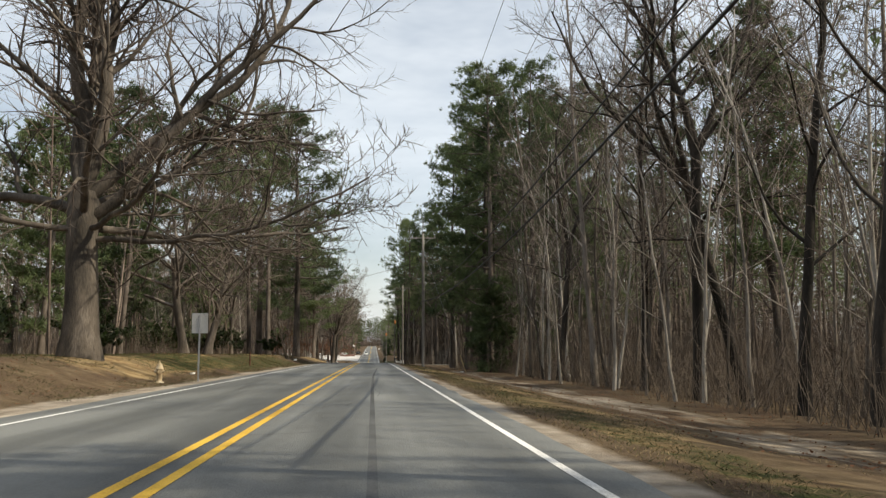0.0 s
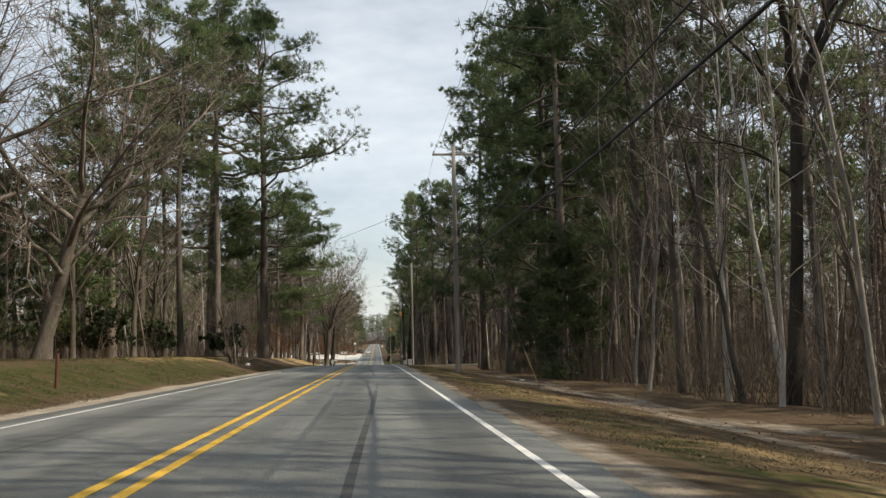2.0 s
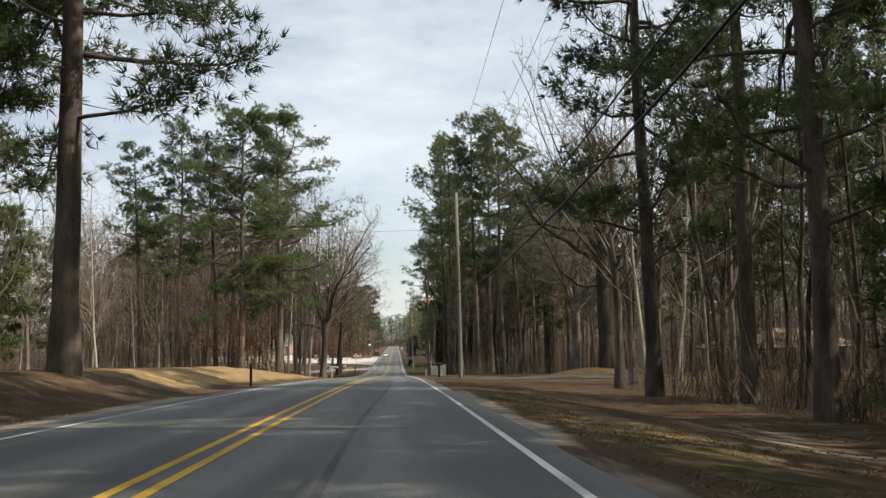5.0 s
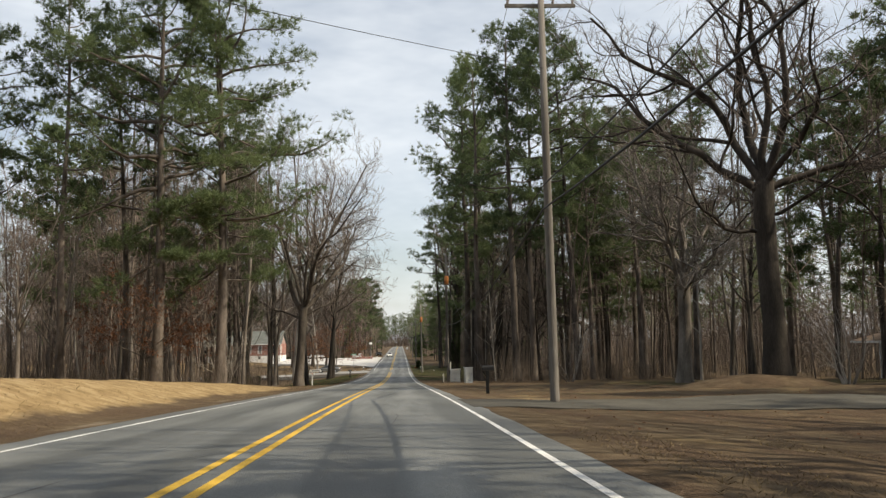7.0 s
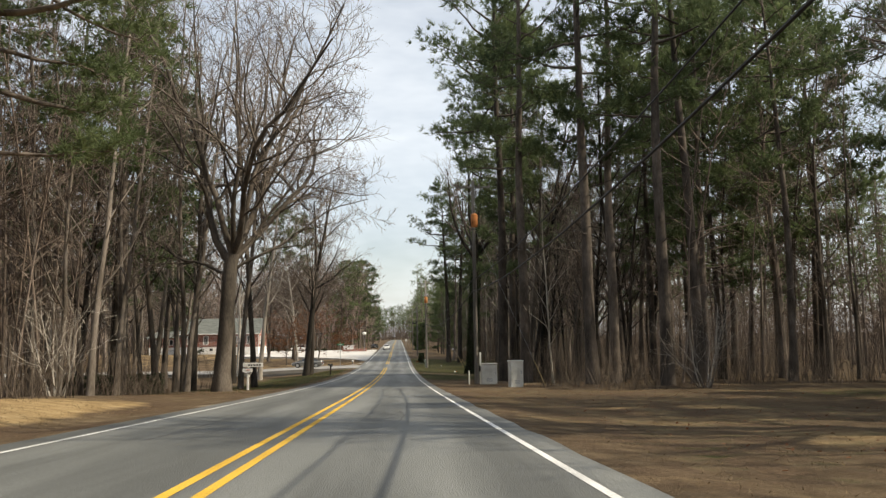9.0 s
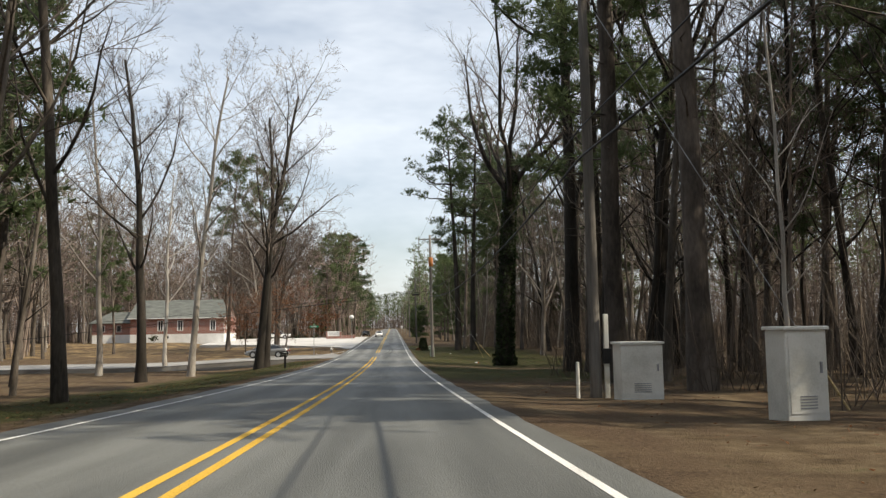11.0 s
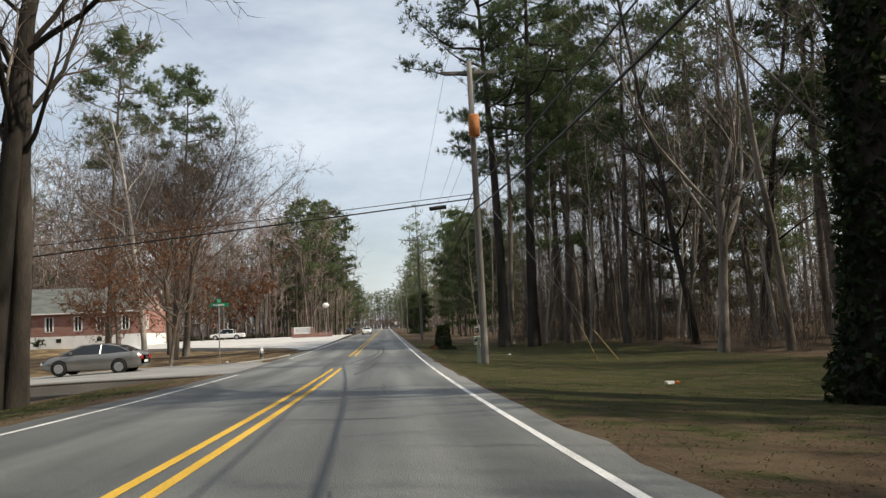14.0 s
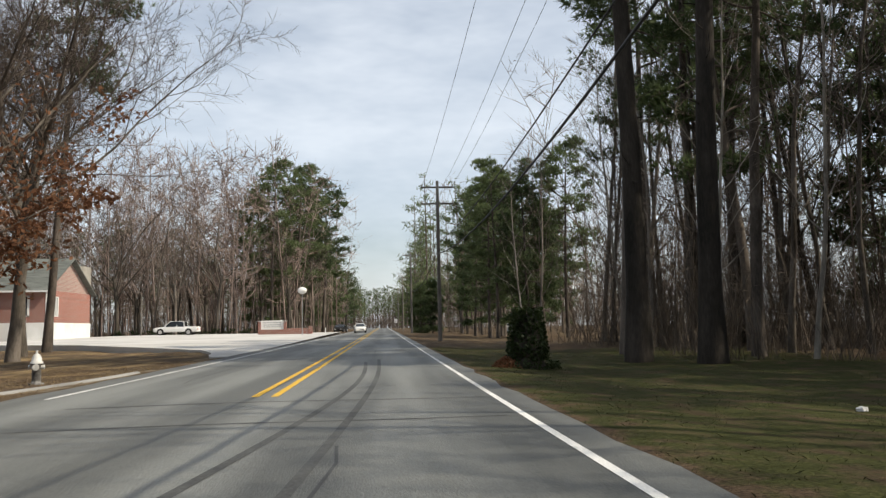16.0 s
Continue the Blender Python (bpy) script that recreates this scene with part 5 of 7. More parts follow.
def lot_sheet():
    """The car park: a slab along the road whose far side from it slants back to the hall."""
    q, rows_, n = Geo(), span(323, 410, 40), 14
    thick = 1.2
    for y in rows_:
        left = float(np.interp(y, (323, 325, 333, 341, 352, 360, 410), (-4.9, -5.2, -7, -12, -20, -34, -40))) + 0.25 * noise.noise(Vector((0, y * 0.3, 2)))
        for i in range(n + 1):
            x = left + (-4.2 - left) * i / n
            q.v.append((x, y, lot_z(x, y)))
    for j in range(len(rows_) - 1):
        for i in range(n):
            a = j * (n + 1) + i
            q.f.append((a, a + 1, a + n + 2, a + n + 1))
            q.m.append(0)
    edge = [j * (n + 1) for j in range(len(rows_))]
    far = [(len(rows_) - 1) * (n + 1) + i for i in range(n + 1)]
    for line in (edge, far, list(range(n + 1))):
        for a, b in zip(line, line[1:]):
            (xa, ya, za), (xb, yb, zb) = q.v[a], q.v[b]
            q.quad((xa, ya, za), (xb, yb, zb), (xb, yb, zb - thick), (xa, ya, za - thick))
    tagged(part("pavement_lot", q, M_LOT), "broad pale concrete car park beside the road", "car park", kind="structure")


lot_sheet()
sheet("road_drive", span(3.9, 24, 16), span(148.5, 155.0, 4), lambda x, y: ground_z(x, y) + 0.014 + 0.02 * smooth_step(4.3, 4.8, x), 0.25, M_DRIVE, "gravelly grey driveway crossing the verge, shade in its colour", "driveway")
g = Geo()
for sy in (287.6, 299.6):
    pts = [Vector((-4.6 - 65 * i / 40, sy, street_z(-4.6 - 65 * i / 40, sy) - 0.01)) for i in range(41)]
    g.tube(pts, [0.07] * 41, 6, cap=True)
# the corner's kerb round the hydrant's grass
pts = []
for i in range(25):
    t = i / 24
    x = -4.55 - 5.0 * (1 - t) ** 2.2
    y = 299.6 + 12.5 * t ** 1.3
    pts.append(Vector((x, y, max(ground_z(x, y), road_z(y) - 0.15) - 0.02)))
g.tube(pts, [0.08] * 25, 6, cap=True)
tagged(part("trim_kerb", g, M_STREET, smooth=True), "low worn concrete kerb round the street corner", "kerb", kind="structure")

# ---- plain materials of made things ----
M_BRICK = bpy.data.materials.new("red_brick")
M_BRICK.use_nodes = True
_n, _l = M_BRICK.node_tree.nodes, M_BRICK.node_tree.links
_bt, _tc, _mp, _nz, _mm = _n.new("ShaderNodeTexBrick"), _n.new("ShaderNodeTexCoord"), _n.new("ShaderNodeMapping"), _n.new("ShaderNodeTexNoise"), _n.new("ShaderNodeMix")
_mp.inputs["Rotation"].default_value = (radians(90), 0, 0)
_bt.inputs["Color1"].default_value, _bt.inputs["Color2"].default_value = (0.3, 0.085, 0.055, 1), (0.2, 0.06, 0.04, 1)
_bt.inputs["Mortar"].default_value = (0.34, 0.29, 0.26, 1)
_bt.inputs["Scale"].default_value, _bt.inputs["Mortar Size"].default_value = 1.0, 0.012
_bt.inputs["Brick Width"].default_value, _bt.inputs["Row Height"].default_value = 0.215, 0.075
_nz.inputs["Scale"].default_value = 0.9
_mm.data_type, _mm.blend_type = "RGBA", "OVERLAY"
_mm.inputs["Factor"].default_value = 0.35
_l.new(_tc.outputs["Object"], _mp.inputs["Vector"])
_l.new(_mp.outputs["Vector"], _bt.inputs["Vector"])
_l.new(_bt.outputs["Color"], _mm.inputs["A"])
_l.new(_nz.outputs["Fac"], _mm.inputs["B"])
_l.new(_mm.outputs["Result"], _n["Principled BSDF"].inputs["Base Color"])
_n["Principled BSDF"].inputs["Roughness"].default_value = 0.9
M_ROOF = material("grey_shingles", [(0.07, 0.076, 0.07), (0.11, 0.118, 0.108), (0.15, 0.158, 0.145)], 0.6, 0.9, 0.5, 9, (1, 4, 1))
M_ROOF_BROWN = material("brown_shingles", [(0.16, 0.11, 0.08), (0.26, 0.19, 0.14), (0.32, 0.25, 0.19)], 0.6, 0.9, 0.5, 9, (1, 4, 1))
M_TRIM = material("white_trim_paint", [(0.66, 0.66, 0.64), (0.8, 0.8, 0.78)], 1.0, 0.6, 0.1, 20)
M_SIDING = material("dark_siding", [(0.09, 0.075, 0.06), (0.15, 0.125, 0.105)], 1.0, 0.8, 0.2, 10)
M_GLASS = bpy.data.materials.new("window_glass")
M_GLASS.use_nodes = True
_g = M_GLASS.node_tree.nodes["Principled BSDF"]
_g.inputs["Base Color"].default_value, _g.inputs["Roughness"].default_value = (0.02, 0.025, 0.03, 1), 0.06
_g.inputs["Specular IOR Level"].default_value = 0.6
M_CABINET = material("cream_cabinet_paint", [(0.56, 0.55, 0.48), (0.72, 0.71, 0.64), (0.8, 0.79, 0.73)], 1.4, 0.55, 0.1, 25)
M_GREEN_BOX = material("grey_green_cabinet_paint", [(0.22, 0.26, 0.2), (0.33, 0.37, 0.29), (0.4, 0.43, 0.35)], 1.8, 0.55, 0.15, 25)
M_BLACK = material("black_metal", [(0.009, 0.009, 0.009), (0.02, 0.02, 0.021)], 3, 0.55, 0.05, spec=0.2)
M_POST = material("red_brown_post", [(0.05, 0.022, 0.014), (0.1, 0.045, 0.028), (0.15, 0.075, 0.05)], 2, 0.85, 0.5, 20, (1, 1, 0.15))
M_HYDRANT = material("silver_hydrant_paint", [(0.36, 0.36, 0.35), (0.56, 0.56, 0.54), (0.66, 0.66, 0.64)], 4, 0.45, 0.1, 30)
M_HYDRANT_RED = material("faded_hydrant_paint", [(0.25, 0.16, 0.08), (0.42, 0.33, 0.2), (0.5, 0.45, 0.36)], 4, 0.6, 0.1, 30)
M_SIGN_GREEN = material("green_sign_sheet", [(0.01, 0.2, 0.1), (0.015, 0.27, 0.14)], 2, 0.4, 0)
M_SIGN_BACK = material("bare_sign_aluminium", [(0.34, 0.35, 0.35), (0.44, 0.45, 0.45)], 2, 0.45, 0.05, metal=0.5)
M_TYRE = material("tyre_rubber", [(0.012, 0.012, 0.012), (0.028, 0.028, 0.028)], 4, 0.8, 0.2)
M_RIM = material("alloy_rim", [(0.45, 0.46, 0.47), (0.6, 0.61, 0.62)], 3, 0.3, 0, metal=0.8)
M_GREY_CAR = material("grey_car_paint", [(0.24, 0.235, 0.22), (0.30, 0.295, 0.28)], 0.8, 0.25, 0, spec=0.6, metal=0.65)
M_WHITE_CAR = material("white_car_paint", [(0.66, 0.66, 0.65), (0.76, 0.76, 0.75)], 0.8, 0.3, 0, spec=0.5)
M_TAIL = material("red_lens", [(0.25, 0.01, 0.01), (0.4, 0.015, 0.015)], 3, 0.25, 0)
M_LAMP = material("frosted_globe", [(0.75, 0.75, 0.73), (0.85, 0.85, 0.83)], 2, 0.35, 0)
M_ORANGE = material("orange_plastic", [(0.5, 0.12, 0.03), (0.65, 0.2, 0.05)], 3, 0.5, 0)
M_GUARD = material("yellow_brown_guard", [(0.3, 0.22, 0.1), (0.42, 0.33, 0.17)], 2, 0.6, 0.1)


def bar_text(parent, x0, x1, y, z, h, mat, words, face=-1):
    """Writing too small to read: short bars of its size, on a plate that faces along y."""
    r = random.Random(int((x0 + z) * 1000))
    w = (x1 - x0) / words
    for i in range(words):
        q = Geo()
        q.box(x0 + i * w + 0.12 * w, min(y, y + face * 0.004), z, x0 + (i + r.uniform(0.75, 0.95)) * w, max(y, y + face * 0.004), z + h)
        part("writing", q, mat, parent)


# ---- church hall ----
def church_hall():
    hx0, hx1, y0, y1 = -53.4, -33.9, 382.0, 396.0
    zb = ground_z(-54, 381) - 0.15
    zf = zb + 2.0                  # top of the white foundation
    ze = zf + 3.5                   # eaves
    root = thing("church_hall", pose(hx0, y0, zb), "long red brick hall with grey gable roof and white foundation", "building")
    L, D = hx1 - hx0, y1 - y0
    q = Geo()
    q.box(0, 0, -2.2, L, D, zf - zb)
    part("foundation", q, M_TRIM, root, "white painted block foundation")
    wins = [2.2, 6.3, 10.4, 13.6, 17.2]
    ww, sill, head = 1.3, 0.65, 2.85
    q = Geo()
    z0 = zf - zb
    edges = [0.0]
    for wx in wins:
        edges += [wx - ww / 2, wx + ww / 2]
    edges.append(L)
    q.box(0, 0, z0, L, 0.3, z0 + sill)
    q.box(0, 0, z0 + head, L, 0.3, z0 + 3.5)
    for i in range(0, len(edges), 2):
        q.box(edges[i], 0, z0 + sill, edges[i + 1], 0.3, z0 + head)
    part("front_wall", q, M_BRICK, root)
    q = Geo()
    q.box(L - 0.3, 0.3, z0, L, D, z0 + sill)
    q.box(L - 0.3, 0.3, z0 + head, L, D, z0 + 3.5)
    q.box(L - 0.3, 0.3, z0 + sill, L, 2.4, z0 + head)
    q.box(L - 0.3, 3.5, z0 + sill, L, D, z0 + head)
    q.quad((L - 0.15, 0, z0 + 3.5), (L - 0.15, D, z0 + 3.5), (L - 0.15, D / 2 + 0.01, z0 + 7.2), (L - 0.15, D / 2 - 0.01, z0 + 7.2))
    part("gable_wall", q, M_BRICK, root)
    q = Geo()
    q.box(0, D - 0.3, z0, L, D, z0 + 3.5)
    q.box(0, 0.3, z0, 0.3, D - 0.3, z0 + 3.5)
    part("back_wall", q, M_BRICK, root)

    def window(cx, side):
        f = Geo()
        a, b = -ww / 2, ww / 2
        for x0_, z0_, x1_, z1_ in ((a, sill, a + 0.22, head), (b - 0.22, sill, b, head), (a, sill, b, sill + 0.1), (a, head - 0.1, b, head), (-0.05, sill, 0.05, head)):
            if side:
                f.box(L - 0.2, cx + x0_, z0 + z0_, L + 0.03, cx + x1_, z0 + z1_)
            else:
                f.box(cx + x0_, -0.03, z0 + z0_, cx + x1_, 0.2, z0 + z1_)
        wo = part("window", f, M_TRIM, root, "white framed window")
        p = Geo()
        if side:
            p.box(L - 0.16, cx + a, z0 + sill, L - 0.12, cx + b, z0 + head)
        else:
            p.box(cx + a, 0.1, z0 + sill, cx + b, 0.14, z0 + head)
        part("pane", p, M_GLASS, wo)
    for wx in wins:
        window(wx, False)
    window(2.95, True)
    for cx in (1.9, 7.2, 13.0):     # basement windows
        p = Geo()
        p.box(cx, -0.02, 1.0, cx + 0.9, 0.05, 1.75)
        wo = part("basement_window", p, M_TRIM, root)
        p = Geo()
        p.box(cx + 0.08, -0.03, 1.08, cx + 0.82, 0.0, 1.67)
        part("pane", p, M_GLASS, wo)
    q = Geo()
    o, zr = 0.5, z0 + 7.4
    for ya, yb in ((-o, D / 2), (D + o, D / 2)):
        q.quad((-o, ya, z0 + 3.45), (L + o, ya, z0 + 3.45), (L + o, yb, zr), (-o, yb, zr))
        q.quad((-o, ya, z0 + 3.3), (L + o, ya, z0 + 3.3), (L + o, yb, zr - 0.15), (-o, yb, zr - 0.15))
        q.quad((-o, ya, z0 + 3.3), (L + o, ya, z0 + 3.3), (L + o, ya, z0 + 3.45), (-o, ya, z0 + 3.45))
        for xe in (-o, L + o):
            q.quad((xe, ya, z0 + 3.3), (xe, yb, zr - 0.15), (xe, yb, zr), (xe, ya, z0 + 3.45))
    part("roof", q, M_ROOF, root)
    q = Geo()
    q.box(-o, -o - 0.04, z0 + 3.22, L + o, -o, z0 + 3.42)
    q.box(L + 0.02, -0.05, z0, L + 0.12, 0.06, z0 + 3.3)
    part("gutter", q, M_TRIM, root, "white gutter and downpipe")
    # lower wing
    q = Geo()
    q.box(-8.5, 2.0, -2.2, 0, 11, 2.0)
    part("wing_foundation", q, M_TRIM, root)
    q = Geo()
    q.box(-8.5, 2.0, 2.0, 0, 11, 4.6)
    part("wing_wall", q, M_BRICK, root)
    q = Geo()
    q.quad((-9.2, 1.4, 4.5), (0.0, 1.4, 4.5), (0.0, 6.5, 6.9), (-6.0, 6.5, 6.9))
    q.quad((-9.2, 11.6, 4.5), (-6.0, 6.5, 6.9), (0.0, 6.5, 6.9), (0.0, 11.6, 4.5))
    q.tri((-9.2, 1.4, 4.5), (-6.0, 6.5, 6.9), (-9.2, 11.6, 4.5))
    q.quad((-9.2, 1.4, 4.35), (0.0, 1.4, 4.35), (0.0, 1.4, 4.5), (-9.2, 1.4, 4.5))
    part("wing_roof", q, M_ROOF, root)
    for cx in (-6.8, -3.4):
        p = Geo()
        p.box(cx, 1.94, 2.6, cx + 1.0, 2.06, 4.0)
        wo = part("window", p, M_TRIM, root)
        p = Geo()
        p.box(cx + 0.12, 1.92, 2.7, cx + 0.88, 1.95, 3.9)
        part("pane", p, M_GLASS, wo)
    return root


church_hall()

# stone tower at the hall's back corner
zb = ground_z(-38, 399)
root = thing("stone_tower", pose(-40.0, 398.2, zb), "pale grey stone tower half hidden behind bare trees", "tower")
M_STONE = material("pale_stone", [(0.2, 0.185, 0.16), (0.3, 0.28, 0.245), (0.38, 0.36, 0.32)], 1.2, 0.9, 0.6, 6)
q = Geo()
q.box(0, 0, -0.8, 1.4, 4, 9.6, bevel=0.05)
q.box(2.5, 0, -0.8, 4.0, 4, 9.6, bevel=0.05)
q.box(1.4, 0.1, 3.4, 2.5, 4, 9.4)
part("wall", q, M_STONE, root)
q = Geo()
q.box(1.4, 0.5, -0.3, 2.5, 0.6, 3.4)
part("door", q, M_BLACK, root)


# ---- house on the lawn ----
def lawn_house():
    x0, y0 = 40.8, 186.0
    zb = ground_z(43, 189)
    root = thing("house", pose(x0, y0, zb), "low house with brown hip roof and porch posts behind shrubs", "house")
    q = Geo()
    q.box(2.4, 1.5, -0.3, 15, 10.5, 2.9)
    part("wall", q, M_SIDING, root)
    q = Geo()
    a, b, c, d = (0, -0.3, 2.85), (16, -0.3, 2.85), (16, 11.2, 2.85), (0, 11.2, 2.85)
    r0, r1 = (5.4, 5.4, 5.0), (10.6, 5.4, 5.0)
    q.quad(a, b, r1, r0)
    q.quad(c, d, r0, r1)
    q.tri(d, a, r0)
    q.tri(b, c, r1)
    q.quad(d, c, b, a)
    part("roof", q, M_ROOF_BROWN, root)
    q = Geo()
    for p0, p1 in ((a, b), (d, a)):
        q.quad((p0[0], p0[1], 2.68), (p1[0], p1[1], 2.68), (p1[0], p1[1], 2.86), (p0[0], p0[1], 2.86))
    part("fascia", q, M_TRIM, root)
    for px, py in ((0.5, 0.2), (0.5, 2.4), (0.5, 4.8), (0.5, 7.4), (3.4, 0.2), (6.4, 0.2)):
        q = Geo()
        q.box(px - 0.08, py - 0.08, -0.2, px + 0.08, py + 0.08, 2.85, bevel=0.015)
        part("porch_post", q, M_TRIM, root)
    q = Geo()
    q.box(4.2, 1.42, 0.9, 5.6, 1.55, 2.2)
    w = part("window", q, M_TRIM, root)
    q = Geo()
    q.box(4.3, 1.40, 1.0, 5.5, 1.43, 2.1)
    part("pane", q, M_GLASS, w)


lawn_house()


# ---- cars ----
def car(x, y, heading, paint, label, kind="sedan", length=4.85, scale=1.0, z=None):
    """Along +y before it is turned; heading in degrees, 0 ahead, 90 to the left."""
    z = road_surface(x, y) if z is None else z
    root = thing("car" if kind == "sedan" else "pickup_truck", pose(x, y, z, 0, 0, heading), label, "car" if kind == "sedan" else "pickup truck")
    h, w = length / 2, 0.92 if kind == "sedan" else 1.0
    if kind == "sedan":
        st = [(-h, 0.44, 0.86, 0.8), (-h + 0.05, 0.36, 0.98, 0.88), (-h + 0.18, 0.28, 1.05, 0.96), (-h + 0.5, 0.24, 1.08, 0.99), (-h + 1.0, 0.22, 1.06, 1), (-0.9, 0.2, 1.02, 1), (0.6, 0.2, 1.0, 1), (h - 1.35, 0.2, 0.98, 1), (h - 0.8, 0.22, 0.92, 0.99), (h - 0.35, 0.24, 0.82, 0.95), (h - 0.1, 0.28, 0.72, 0.85), (h, 0.36, 0.62, 0.74)]
        top = [(-h + 0.42, 1.06, 0.86), (-1.35, 1.34, 0.72), (-0.75, 1.45, 0.67), (-0.2, 1.48, 0.66), (0.45, 1.43, 0.67), (1.5, 0.98, 0.84)]
        wheels, wr = (-h + 1.02, h - 0.95), 0.34
    else:
        st = [(-h, 0.5, 0.98, 0.97), (-h + 0.1, 0.42, 1.1, 1), (-1.0, 0.38, 1.12, 1), (0.4, 0.38, 1.1, 1), (h - 1.25, 0.4, 1.08, 1), (h - 0.3, 0.42, 1.0, 0.97), (h, 0.5, 0.86, 0.88)]
        top = [(-1.2, 1.1, 0.93), (-1.08, 1.78, 0.8), (-0.2, 1.86, 0.8), (0.7, 1.8, 0.8), (1.5, 1.1, 0.92)]
        wheels, wr = (-h + 1.15, h - 0.95), 0.39
    q = Geo()
    sec = []
    for yy, zb, zt, k in st:
        ww = w * k
        sec.append([(-ww * 0.92, yy, zb), (-ww, yy, zb + 0.12), (-ww, yy, zb + (zt - zb) * 0.62), (-ww * 0.93, yy, zt - 0.04), (-ww * 0.8, yy, zt),
                    (ww * 0.8, yy, zt), (ww * 0.93, yy, zt - 0.04), (ww, yy, zb + (zt - zb) * 0.62), (ww, yy, zb + 0.12), (ww * 0.92, yy, zb)])
    o = len(q.v)
    for s in sec:
        q.v += s
    k = 10
    for i in range(len(sec) - 1):
        for j in range(k):
            j2 = (j + 1) % k
            q.f.append((o + i * k + j, o + i * k + j2, o + (i + 1) * k + j2, o + (i + 1) * k + j))
            q.m.append(0)
    q.f += [tuple(o + j for j in range(k)), tuple(o + (len(sec) - 1) * k + j for j in reversed(range(k)))]
    q.m += [0, 0]
    body = part("body", q, paint, root, smooth=kind == "sedan")
    # glasshouse and roof
    q, rf = Geo(), Geo()
    belt = 0.98 if kind == "sedan" else 1.08
    for (ya, za, wa), (yb, zb, wb) in zip(top, top[1:]):
        for s in (-1, 1):
            q.quad((s * w * 0.9, ya, belt), (s * w * 0.9, yb, belt), (s * w * wb, yb, zb - 0.03), (s * w * wa, ya, za - 0.03))
    (ya, za, wa), (yb, zb, wb) = top[0], top[1]
    q.quad((-w * wa, ya, za), (w * wa, ya, za), (w * wb, yb, zb - 0.02), (-w * wb, yb, zb - 0.02))
    (ya, za, wa), (yb, zb, wb) = top[-2], top[-1]
    q.quad((-w * wa, ya, za - 0.02), (w * wa, ya, za - 0.02), (w * wb, yb, zb), (-w * wb, yb, zb))
    part("glasshouse", q, M_GLASS, root, "dark car window glass")
    for (ya, za, wa), (yb, zb, wb) in zip(top[1:-1], top[2:-1]):
        rf.quad((-w * wa, ya, za - 0.03), (w * wa, ya, za - 0.03), (w * wb, yb, zb - 0.03), (-w * wb, yb, zb - 0.03))
        rf.quad((-w * wa * 0.9, ya, za + 0.015), (w * wa * 0.9, ya, za + 0.015), (w * wb * 0.9, yb, zb + 0.015), (-w * wb * 0.9, yb, zb + 0.015))
        for s in (-1, 1):
            rf.quad((s * w * wa, ya, za - 0.03), (s * w * wb, yb, zb - 0.03), (s * w * wb * 0.9, yb, zb + 0.015), (s * w * wa * 0.9, ya, za + 0.015))
    for s in (-1, 1):
        for (ya, za, wa), (yb, zb, wb) in ((top[0], top[1]), (top[-1], top[-2])):
            rf.tube([Vector((s * w * 0.9, ya, belt)), Vector((s * w * wb, yb, zb - 0.02))], [0.05, 0.04], 5)
        ym = (top[1][0] + top[-2][0]) / 2
        rf.tube([Vector((s * w * 0.91, ym, belt)), Vector((s * w * 0.67, ym, top[2][1] - 0.03))], [0.045, 0.04], 5)
    part("roof", rf, paint, root)
    for wy in wheels:
        for s in (-1, 1):
            t = Geo()
            cx = s * (w - 0.065)
            for r0, r1 in ((0.62, 1.0),):
                pts = [Vector((cx - 0.11, wy, wr)), Vector((cx - 0.09, wy, wr)), Vector((cx + 0.09, wy, wr)), Vector((cx + 0.11, wy, wr))]
                t.tube(pts, [wr * 0.9, wr, wr, wr * 0.9], 20, cap=True)
            arch = Geo()
            ax = s * (w - 0.02)
            arch.tube([Vector((ax - s * 0.2, wy, wr + 0.03)), Vector((ax + s * 0.028, wy, wr + 0.03))], [wr * 1.17, wr * 1.17], 22, cap=True)
            part("wheel_arch", arch, M_TYRE, root)
            wh = part("wheel", t, M_TYRE, root, smooth=False)
            t = Geo()
            ox = cx + s * 0.113
            t.tube([Vector((ox, wy, wr)), Vector((ox + s * 0.012, wy, wr))], [wr * 0.66, wr * 0.6], 16, cap=True)
            part("rim", t, M_RIM, wh)
    for s in (-1, 1):
        t = Geo()
        t.box(s * w * 0.66 - 0.17, -h - 0.012, 0.68, s * w * 0.66 + 0.17, -h + 0.1, 0.84)
        part("tail_light", t, M_TAIL, root, "red tail light")
        t = Geo()
        t.box(s * w * 0.6 - 0.17, h - 0.18, 0.52, s * w * 0.6 + 0.17, h + 0.01, 0.64)
        part("headlight", t, M_LAMP, root)
        t = Geo()
        t.box(s * (w + 0.02) - 0.09, 0.85 if kind == "sedan" else 1.2, belt + 0.02, s * (w + 0.02) + 0.09, 0.97 if kind == "sedan" else 1.32, belt + 0.15, bevel=0.02)
        part("mirror", t, paint, root)
    t = Geo()
    t.box(-0.26, -h - 0.014, 0.5, 0.26, -h + 0.1, 0.62)
    part("plate", t, M_TRIM, root)
    if kind == "pickup":
        t = Geo()
        t.box(-w * 0.78, -h + 0.12, 1.115, w * 0.78, -1.05, 1.135)
        part("bed_cover", t, M_BLACK, root)
    return root


car(-12.4, 297.4, 88, M_GREY_CAR, "dark grey sedan turning into the side street", z=street_z(-12.4, 297.4))
car(-25.6, 405.0, 88, M_WHITE_CAR, "white pickup truck parked on the pale car park", "pickup", 5.8, z=lot_z(-25.6, 405.0))
car(-1.85, 428.0, 180, M_WHITE_CAR, "white car coming along the far road")
